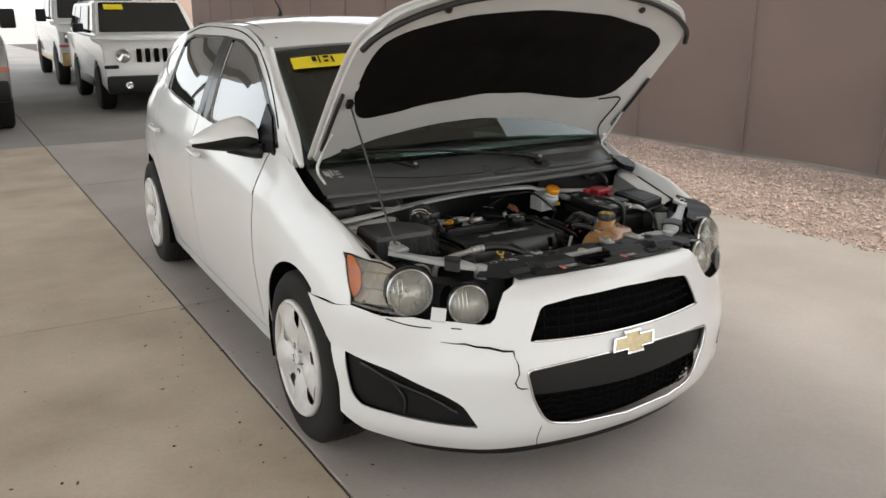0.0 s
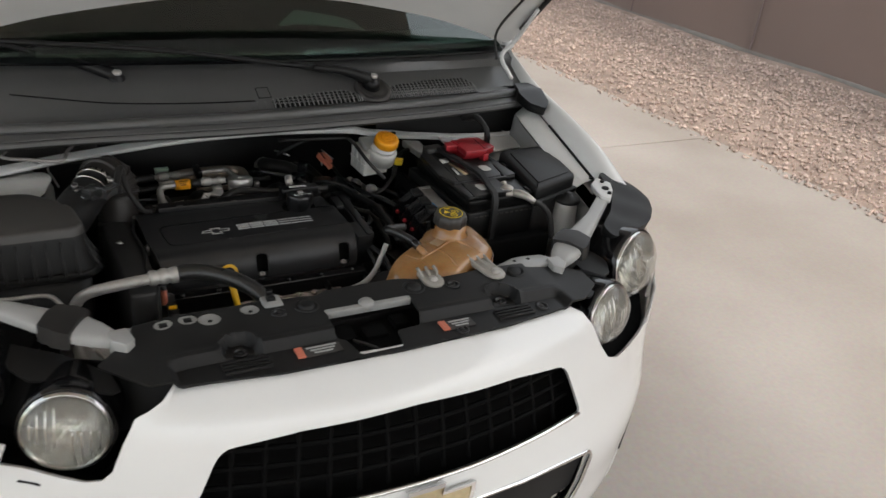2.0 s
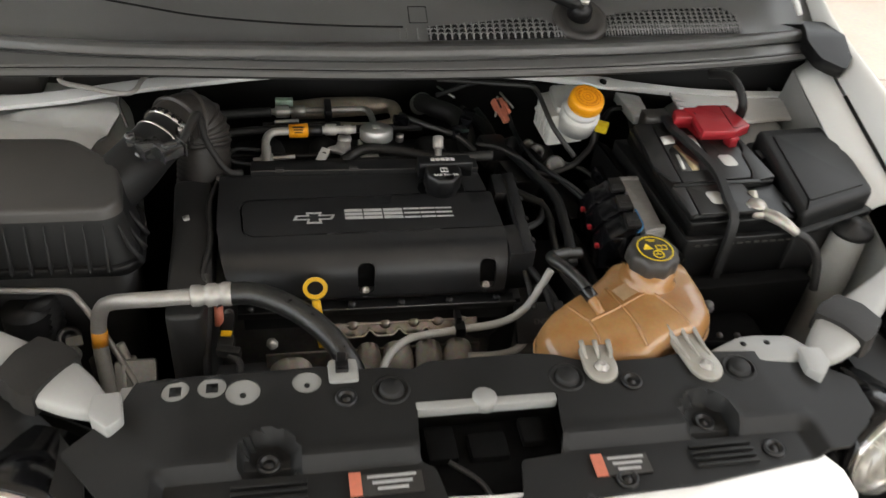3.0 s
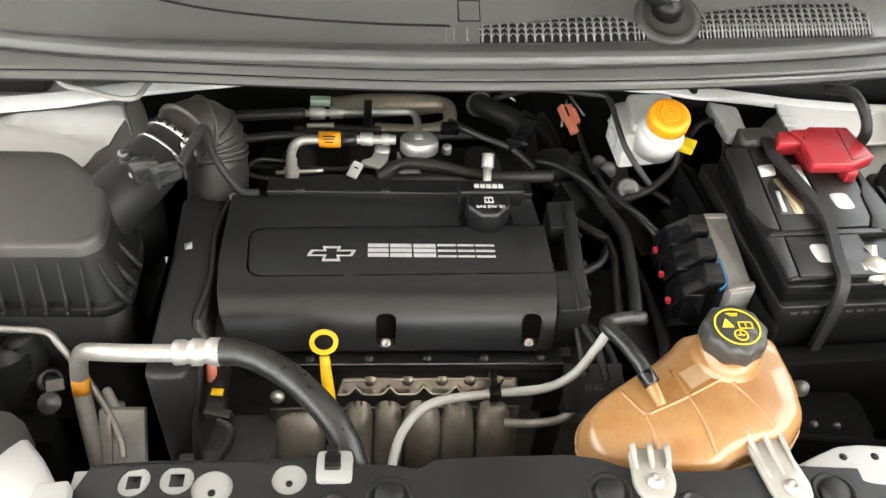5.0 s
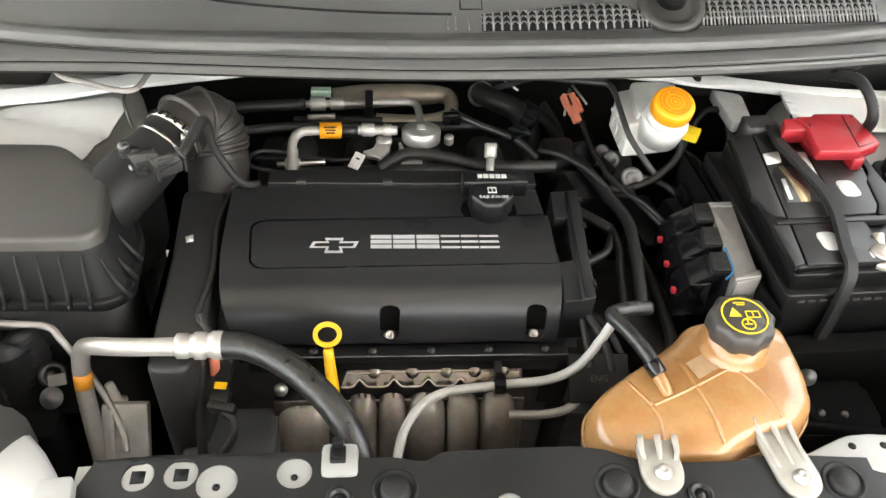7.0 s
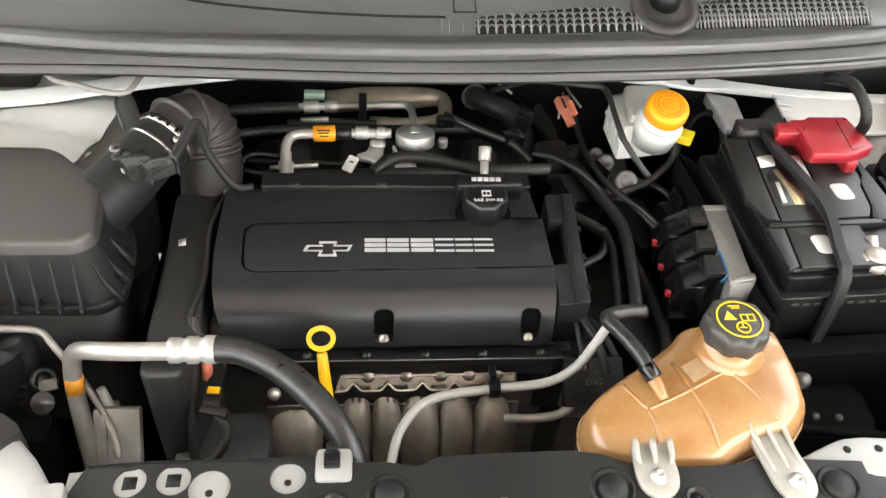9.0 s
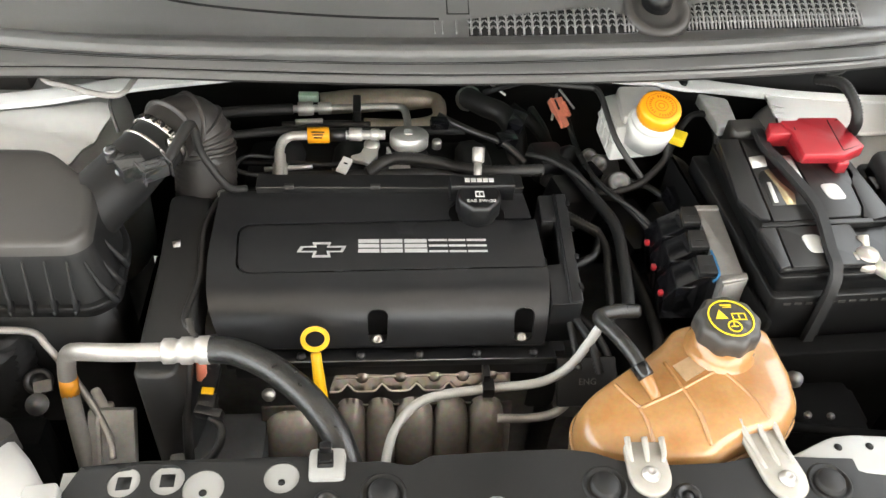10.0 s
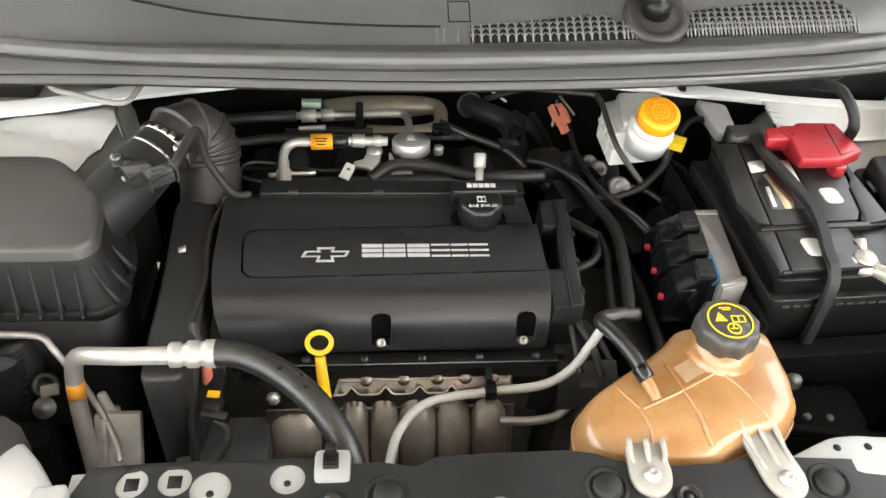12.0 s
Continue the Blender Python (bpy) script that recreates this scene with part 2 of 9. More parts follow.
SEAM = stuff("screen_seam", (0.24, 0.19, 0.18), 0.85, var=0.1)
TWIG = stuff("dry_twig", (0.13, 0.09, 0.06), 0.9, var=0.4, scale=40, random_by="island")
STUCCO = stuff("pink_stucco", (0.50, 0.36, 0.30), 0.85, var=0.08, scale=2, fine=90, bump=0.3)
ROOFING = stuff("roof_sheet", (0.78, 0.78, 0.76), 0.5, var=0.06, scale=1.0)
STEEL = stuff("painted_steel", (0.30, 0.28, 0.26), 0.5, var=0.1)
PAINT = stuff("white_car_paint", (0.76, 0.76, 0.745), 0.38, var=0.02, scale=2, fine=300, bump=0.0, coat=1.0, rough_var=0.1)
# The body's white, dimmed: the bay's lower light is put into its colour.
PAINT_IN = stuff("dimmed_bay_white", (0.30, 0.30, 0.289), 0.42, var=0.06, scale=14, fine=200, bump=0.02, coat=0.15)
BLACK_TRIM = stuff("black_trim", (0.0095, 0.0095, 0.010), 0.40, var=0.2, scale=20, fine=500, bump=0.12, depth=0.0006, spec=0.28)
BLACK_GLOSS = stuff("black_gloss_plastic", (0.006, 0.006, 0.007), 0.16, var=0.2, scale=20, bump=0.0)
BLACK_SATIN = stuff("black_satin_plastic", (0.0075, 0.0075, 0.008), 0.34, var=0.2, scale=30, fine=700, bump=0.10, depth=0.0003)
BLACK_SOFT = stuff("matt_black_plastic", (0.012, 0.012, 0.012), 0.55, var=0.25, scale=15, fine=500, bump=0.12, depth=0.0005, spec=0.35)
GREY_PLASTIC = stuff("dark_grey_plastic", (0.046, 0.043, 0.040), 0.42, var=0.15, scale=14, fine=450, bump=0.15, depth=0.0005)
COWL_PLASTIC = stuff("cowl_plastic", (0.168, 0.167, 0.163), 0.32, var=0.15, scale=6, fine=600, bump=0.06, depth=0.0003, spec=0.9)
RUBBER = stuff("rubber", (0.020, 0.019, 0.018), 0.5, var=0.2, scale=25, fine=300, bump=0.1, spec=0.4)
TYRE = stuff("tyre_rubber", (0.018, 0.0165, 0.0155), 0.75, var=0.3, scale=15, fine=120, bump=0.2, spec=0.25)
# Darker copy of the body's white, with shade worked into the colour.
PAINT_BEAM = stuff("dimmed_wing_white", (0.36, 0.36, 0.348), 0.42, var=0.06, scale=12, fine=200, bump=0.02, coat=0.15)
# Lighter copy of the inner white, for parts where more light is painted in.
PAINT_UNDER = stuff("lit_inner_white", (0.66, 0.66, 0.645), 0.42, var=0.05, scale=10, fine=200, bump=0.02, coat=0.15)
LOOM = stuff("loom_tape", (0.010, 0.010, 0.0098), 0.50, var=0.25, scale=60, fine=500, bump=0.12, depth=0.0005, spec=0.4)
HOSE = stuff("hose_rubber", (0.026, 0.026, 0.024), 0.34, var=0.6, scale=140, fine=500, bump=0.45, depth=0.0010, spec=0.6, rough_var=0.5)
LIGHT_CAST = stuff("pale_casting", (0.58, 0.58, 0.57), 0.5, metal=0.3, var=0.2, scale=40, fine=220, bump=0.2, depth=0.001)
COVER_BLACK = stuff("cover_black_plastic", (0.015, 0.0152, 0.016), 0.36, var=0.2, scale=30, fine=700, bump=0.10, depth=0.0003)
CLAMP = stuff("clamp_steel", (0.70, 0.67, 0.62), 0.26, metal=1.0, var=0.2, scale=60, bump=0.0)
ELBOW = stuff("intake_rubber", (0.033, 0.029, 0.026), 0.45, var=0.2, scale=30, fine=300, bump=0.08)
TIMING = stuff("timing_cover_plastic", (0.021, 0.021, 0.0205), 0.5, var=0.2, scale=20, fine=500, bump=0.1, depth=0.0004)
BATTERY_BLACK = stuff("battery_plastic", (0.006, 0.006, 0.006), 0.38, var=0.25, scale=25, fine=300, bump=0.08, depth=0.0004, spec=0.3)
PAD = stuff("hood_insulation", (0.011, 0.009, 0.0082), 0.75, var=0.5, scale=6, fine=130, bump=0.35, depth=0.006, spec=0.10)
# Near-black for hollows and low parts: their deep shade as a colour.
DARK = stuff("deep_shade_black", (0.004, 0.004, 0.004), 0.8, var=0.3, scale=10, spec=0.08)
ALLOY = stuff("bare_aluminium", (0.56, 0.545, 0.52), 0.38, metal=0.7, var=0.12, scale=40, fine=300, bump=0.1, depth=0.0005)
TUBE_METAL = stuff("satin_tube", (0.46, 0.44, 0.41), 0.42, metal=0.5, var=0.12, scale=60, fine=300, bump=0.03)
CAST = stuff("cast_alloy", (0.20, 0.195, 0.19), 0.5, metal=0.8, var=0.25, scale=40, fine=220, bump=0.3, depth=0.001)
SHIELD = stuff("heat_shield", (0.62, 0.57, 0.51), 0.42, metal=0.5, var=0.30, scale=14, fine=140, bump=0.12, depth=0.001, tint=(0.34, 0.295, 0.25))
# The shield's stained metal, darkened by painting in the dark hood it mirrors.
SHIELD_DIM = stuff("stained_dim_metal", (0.34, 0.315, 0.29), 0.34, metal=0.85, var=0.35, scale=40, fine=140, bump=0.15, depth=0.001, tint=(0.17, 0.145, 0.12))
BATTERY_TOP = stuff("battery_lid_plastic", (0.017, 0.0165, 0.016), 0.42, var=0.2, scale=30, fine=400, bump=0.08, depth=0.0003, spec=0.4)
CASE_ALLOY = stuff("dull_cast_case", (0.34, 0.33, 0.315), 0.5, metal=0.5, var=0.15, scale=60, fine=400, bump=0.15, depth=0.0005)
SENSOR = stuff("smoky_sensor_plastic", (0.040, 0.040, 0.040), 0.14, var=0.5, scale=120, fine=200, bump=0.0, coat=0.6, spec=0.8)
# Middle copy of the same white: the strut corner's light level as colour.
PAINT_STRUT = stuff("dimmed_strut_white", (0.50, 0.50, 0.483), 0.30, var=0.08, scale=9, fine=120, bump=0.03, coat=0.3)
TAN_METAL = stuff("tan_metal", (0.56, 0.47, 0.38), 0.45, metal=0.5, var=0.2, scale=40, fine=200, bump=0.05)
DARK_STEEL = stuff("dark_steel", (0.075, 0.075, 0.075), 0.4, metal=0.3, var=0.2, scale=40)
CHROME = stuff("chrome", (0.80, 0.80, 0.80), 0.10, metal=1.0, var=0.03, scale=30, bump=0.0)
REFLECTOR = stuff("lamp_reflector", (0.60, 0.60, 0.58), 0.13, metal=1.0, var=0.20, scale=60, fine=60, bump=0.25, depth=0.003)
CORNER_CHROME = stuff("corner_reflector", (0.62, 0.57, 0.51), 0.30, metal=0.35, var=0.25, scale=22, fine=26, bump=0.2, depth=0.003)
WHEEL_SILVER = stuff("wheel_silver", (0.68, 0.665, 0.63), 0.42, metal=0.25, var=0.1, scale=25)
AMBER = stuff("amber_plastic", (0.80, 0.17, 0.006), 0.22, var=0.30, scale=60, fine=100, bump=0.3, depth=0.002)
GOLD = stuff("gold_badge", (0.55, 0.45, 0.28), 0.35, metal=0.75, var=0.15, scale=60)
YELLOW = stuff("yellow_plastic", (0.76, 0.43, 0.01), 0.38, var=0.05, scale=60, bump=0.02)
ORANGE = stuff("orange_plastic", (0.76, 0.31, 0.01), 0.40, var=0.06, scale=60, bump=0.02)
CAP_PRINT = stuff("cap_relief_orange", (0.52, 0.17, 0.006), 0.5, var=0.1, scale=90)
ORANGE_TAPE = stuff("orange_tape", (0.75, 0.30, 0.02), 0.5, var=0.12, scale=90)
SALMON = stuff("salmon_plastic", (0.62, 0.19, 0.12), 0.5, var=0.1, scale=90)
RED = stuff("red_plastic", (0.33, 0.018, 0.026), 0.38, var=0.1, scale=40, fine=400, bump=0.05)
MILK = stuff("milky_plastic", (0.48, 0.475, 0.45), 0.4, var=0.05, scale=40, bump=0.03)
TAB = stuff("translucent_tab", (0.35, 0.33, 0.295), 0.22, var=0.1, scale=50, bump=0.03)
TANK = stuff("aged_tank_plastic", (0.375, 0.212, 0.089), 0.26, var=0.22, scale=22, fine=250, bump=0.04, depth=0.0006, coat=0.35, tint=(0.33, 0.150, 0.046))
TANK_SEAM = stuff("welded_tank_seam", (0.40, 0.20, 0.075), 0.22, var=0.15, scale=40, bump=0.0, coat=0.5)
TANK_PALE = stuff("pale_tank_plastic", (0.42, 0.28, 0.16), 0.4, var=0.15, scale=120, fine=500, bump=0.15, depth=0.0005)
LEAD = stuff("oxidised_lead", (0.52, 0.49, 0.44), 0.40, metal=0.55, var=0.25, scale=50, fine=220, bump=0.2, depth=0.0008)
LABEL_WHITE = stuff("label_white", (0.52, 0.52, 0.50), 0.5, var=0.06, scale=80)
LABEL_YELLOW = stuff("label_yellow", (0.85, 0.62, 0.02), 0.5, var=0.06, scale=60)
LETTER = stuff("letter_grey", (0.40, 0.40, 0.395), 0.4, var=0.04, scale=80)
STICKER_YELLOW = stuff("sticker_yellow", (0.90, 0.72, 0.02), 0.55, var=0.05, scale=20)
# Black of print and splits, and of shade drawn into grooves, slots and holes.
INK_AND_GAP = stuff("ink_and_gap_black", (0.008, 0.008, 0.008), 0.6, var=0.1, spec=0.2)
GREEN_TAG = stuff("green_tag", (0.38, 0.50, 0.40), 0.5, var=0.1)
BLUE = stuff("blue_seal", (0.02, 0.16, 0.36), 0.4, var=0.1)
CABIN = stuff("dark_cabin_trim", (0.020, 0.020, 0.019), 0.8, var=0.2, scale=10, spec=0.15)
SEAT = stuff("grey_seat_cloth", (0.14, 0.14, 0.135), 0.9, var=0.2, scale=40)
PAPER = stuff("paper_sheet", (0.75, 0.78, 0.76), 0.7, var=0.03)
PAINT_TAN = stuff("tan_paint", (0.55, 0.38, 0.17), 0.3, var=0.05, coat=0.5)
PAINT_SILVER = stuff("silver_paint", (0.30, 0.29, 0.28), 0.3, metal=0.3, var=0.05, coat=0.5)
GLASS = clear("windscreen_glass", (0.40, 0.50, 0.45))
GLASS_SIDE = clear("tinted_glass", (0.30, 0.33, 0.31), mirror=0.34)
GLASS_DARK = stuff("dark_window", (0.012, 0.014, 0.014), 0.04, var=0.1, bump=0.0, spec=0.8)
LENS = clear("lamp_lens", (0.95, 0.95, 0.93), 0.03, 0.01, 0.02)
LENS_BOWL = clear("hazy_lamp_lens", (0.94, 0.93, 0.90), 0.04, 0.10, 0.04)

# ---- the place: concrete lane, gravel strip, screen fence, shade roof ----
bm = bmesh.new()
box(bm, (0, 60, -0.07), (400, 400, 0.10))
single("ground", bm, DUST, "pale dusty ground beyond the concrete lane", "ground", kind="structure", smooth=False)
bm = bmesh.new()
box(bm, (-4.7, 13.5, -0.045), (16.4, 53.4, 0.058))
single("joint_bed", bm, JOINT, "dark dirt packed into the joints of the lane", "ground", kind="structure", smooth=False)



def edge_x(y):
    """Where the lane ends and the gravel begins."""
    return 3.375 - 0.082 * y


bm = bmesh.new()
nx, ny = 14, 70
verts = [[bm.verts.new((edge_x(-9 + 30 * j / ny) + 2.25 * i / nx, -9 + 30 * j / ny, -0.005 + 0.02 * noise.noise((i * 0.9, j * 0.8, 0)) + 0.035 * (i / nx) ** 2)) for i in range(nx + 1)] for j in range(ny + 1)]
for j in range(ny):
    for i in range(nx):
        bm.faces.new((verts[j][i], verts[j][i + 1], verts[j + 1][i + 1], verts[j + 1][i]))
single("gravel_bed", bm, EARTH, "tan gravel bed along the foot of the screen fence", "gravel", kind="structure")

# loose stones, too many to count
rng = np.random.default_rng(5)
base_co = np.array([(1, 0, 0), (-1, 0, 0), (0, 1, 0), (0, -1, 0), (0, 0, 1), (0, 0, -1)], float)
base_fa = [(0, 2, 4), (2, 1, 4), (1, 3, 4), (3, 0, 4), (2, 0, 5), (1, 2, 5), (3, 1, 5), (0, 3, 5)]
sv, sf = [], []
for n in range(30000):
    y = -3.0 + 13.0 * rng.random()
    x0 = edge_x(y)
    x = x0 + 2.10 * rng.random() ** 0.9
    if n % 40 == 0:
        x = x0 - 0.10 * rng.random()
    size = 0.007 + 0.010 * rng.random() ** 2
    lift = 0.005 + 0.03 * ((x - x0) / 2.2) ** 2 if x > x0 else 0.004
    a = rng.random() * 6.28
    shape = base_co * (size * (0.7 + 0.7 * rng.random(3))) * (0.75 + 0.5 * rng.random((6, 1)))
    c, s = math.cos(a), math.sin(a)
    turned = np.stack([shape[:, 0] * c - shape[:, 1] * s, shape[:, 0] * s + shape[:, 1] * c, shape[:, 2] * 0.75], 1) + (x, y, lift + 0.3 * size)
    o = len(sv)
    sv += turned.tolist()
    sf += [(o + i, o + j, o + k) for i, j, k in base_fa]
me = bpy.data.meshes.new("gravel")
me.from_pydata(sv, [], sf)
me.materials.append(STONE)
tagged(new("gravel", me), "loose pinkish tan gravel stones of mixed size", "gravel", kind="stuff")

# twigs and flakes of dry dirt on the lane
sv, sf = [], []
for n in range(200):
    y = -2.2 + 4.2 * rng.random()
    x = -0.95 - 0.027 * y + (0.16 * rng.normal() if n % 2 else -1.6 * rng.random())
    size, a = 0.003 + 0.007 * rng.random() ** 2, rng.random() * 6.28
    shape = base_co * size * (0.5 + rng.random(3)) * (0.6 + 0.8 * rng.random((6, 1)))
    c, s = math.cos(a), math.sin(a)
    turned = np.stack([shape[:, 0] * c - shape[:, 1] * s, shape[:, 0] * s + shape[:, 1] * c, np.abs(shape[:, 2]) * 0.3], 1) + (x, y, 0.001)
    o = len(sv)
    sv += turned.tolist()
    sf += [(o + i, o + j, o + k) for i, j, k in base_fa]
me = bpy.data.meshes.new("debris")
me.from_pydata(sv, [], sf)
me.materials.append(TWIG)
tagged(new("debris", me), "dry brown flakes and crumbs along the lane joint", "debris", kind="stuff")
twig = bmesh.new()
tube(twig, [(-1.42, -1.02, 0.004), (-1.405, -1.06, 0.006), (-1.40, -1.10, 0.004), (-1.385, -1.15, 0.004)], [0.0015, 0.003, 0.0025, 0.001], 5, 3)
single("twig", twig, TWIG, "small dry twig lying on the concrete", "twig")

# screen fence with seams, a dark foot and posts behind
fence = thing("screen_fence", (5.36, 5, 0), "tall brown privacy screen fence of stitched cloth panels", "fence", kind="structure")
seams = [1.80 + 1.47 * k for k in range(-5, 14)]
for k, (y0, y1) in enumerate(zip(seams, seams[1:])):
    bm = bmesh.new()
    cols, rows = 10, 14
    grid = [[bm.verts.new((5.36 + 0.012 * noise.noise((y0 + (y1 - y0) * i / cols, 0.9 * j / rows, 0.3)) + 0.018 * math.sin(math.pi * i / cols),
                           y0 + (y1 - y0) * i / cols, 0.05 + 3.1 * j / rows)) for i in range(cols + 1)] for j in range(rows + 1)]
    for j in range(rows):
        for i in range(cols):
            bm.faces.new((grid[j][i], grid[j][i + 1], grid[j + 1][i + 1], grid[j + 1][i]))
    bmesh.ops.solidify(bm, geom=list(bm.faces), thickness=0.006)
    part("panel", bm, SCREEN, fence)
    bm = bmesh.new()
    box(bm, (5.352, y0, 1.6), (0.006, 0.016, 3.1))
    part("seam", bm, SEAM, fence)
    bm = bmesh.new()
    rod(bm, (5.42, y0, -0.02), (5.42, y0, 3.3), 0.028, 10)
    part("post", bm, STEEL, fence)
bm = bmesh.new()
box(bm, (5.40, 9, 0.02), (0.06, 34, 0.07), 0.01)
part("foot_strip", bm, STEEL, fence, "dark strip along the ground")

fence.matrix_basis = Matrix.Translation((5.33, 3.3, 0)) @ pose(0, 0, 0, 0, 0, 4.8) @ Matrix.Translation((0.03, 1.7, 0))

# pinkish building far behind, with a drain pipe
block = thing("building", (11, 26, 0), "pinkish stucco building wall far behind the car", "building", kind="structure")
bm = bmesh.new()
box(bm, (12.2, 30, 2.1), (17.0, 8, 4.2), 0.02)
part("wall", bm, STUCCO, block)
bm = bmesh.new()
box(bm, (12.2, 30, 4.3), (17.4, 8.4, 0.18), 0.03)
part("roof", bm, STEEL, block)
bm = bmesh.new()
rod(bm, (5.55, 25.9, 0), (5.55, 25.9, 4.2), 0.07, 12)
part("drain_pipe", bm, STEEL, block, "grey drain pipe on the wall")

# shade roof over the lane, open to the front and to both sides
canopy = thing("shade_roof", (-2, 9, 0), "flat metal shade roof over the parking lane", "roof", kind="structure")
bm = bmesh.new()
box(bm, (-1.1, 6.0, 4.25), (7.8, 32.0, 0.10))
part("roof_deck", bm, ROOFING, canopy)
for y in (-9.0, -5.2, 0.4, 5.0, 10.0, 16.0, 21.8):
    bm = bmesh.new()
    box(bm, (-1.1, y, 4.08), (7.8, 0.14, 0.24), 0.01)
    part("beam", bm, STEEL, canopy)
for y in (5.8, 17.0):
    bm = bmesh.new()
    rod(bm, (-4.7, y + 1.0, 0), (-4.7, y + 1.0, 4.1), 0.09, 12)
    part("column", bm, STEEL, canopy)

# ---- the white hatchback: outer shell ----
car = thing("hatchback_car", (0, 1.26, 0), "white hatchback with raised hood and cracked front bumper", "car")
SIDES = (-1, 1)

half_width = along([-0.6, -0.4, -0.25, -0.1, 0.3, 1.9, 2.3, 2.6, 2.9, 3.15], [0.80, 0.838, 0.858, 0.866, 0.868, 0.868, 0.862, 0.845, 0.80, 0.70])
top_z = along([-0.46, -0.4, -0.3, -0.2, -0.1, 0.0, 0.05, 0.1, 0.2, 0.3, 0.5, 1.2, 2.0, 2.6, 3.15], [0.72, 0.745, 0.789, 0.832, 0.858, 0.878, 0.887, 0.900, 0.938, 0.980, 0.998, 1.026, 1.078, 1.125, 1.13])
top_x = along([-0.46, -0.4, -0.2, 0.05, 0.2, 0.3, 0.6, 1.2, 1.8, 2.2, 2.7, 3.15], [0.750, 0.750, 0.750, 0.750, 0.744, 0.737, 0.775, 0.785, 0.775, 0.755, 0.69, 0.57])
flange_x = along([-0.46, -0.35, -0.25, -0.15, -0.05, 0.05, 0.3], [0.700, 0.699, 0.7005, 0.706, 0.7135, 0.7233, 0.737])
flange_z = along([-0.46, -0.35, -0.25, -0.15, -0.05, 0.05, 0.3], [0.718, 0.751, 0.779, 0.8045, 0.828, 0.850, 0.965])
SILL = 0.215


def flank(side):
    def place(y, z):
        k = min(1.0, max(0.0, (z - SILL) / (top_z(y) - SILL)))
        w = half_width(y)
        crease = 0.010 * math.exp(-((z - 0.82 - 0.05 * y) / 0.032) ** 2) * min(1.0, max(0.0, (y + 0.1) / 0.6))
        x = w - 0.065 * (1 - k) ** 2.6 - (w - top_x(y)) * k ** 5 + crease * (k < 0.97)
        return (side * x, y, z)
    return place


def fender_roll(side):
    def place(y, k):
        cx, cz, fx, fz = top_x(y), top_z(y), flange_x(y), flange_z(y)
        return (side * (cx + (fx - cx) * k), y, cz + (fz - cz) * k * k + 0.030 * k * (1 - k))
    return place


def arch(cy, r, a0, a1, n=20):
    return [(cy + r * math.cos(a0 + (a1 - a0) * i / n), 0.325 + r * math.sin(a0 + (a1 - a0) * i / n)) for i in range(n + 1)]


def upper_edge(y0, y1, n=14, drop=0.0):
    return [(y0 + (y1 - y0) * i / n, top_z(y0 + (y1 - y0) * i / n) - drop) for i in range(n + 1)]


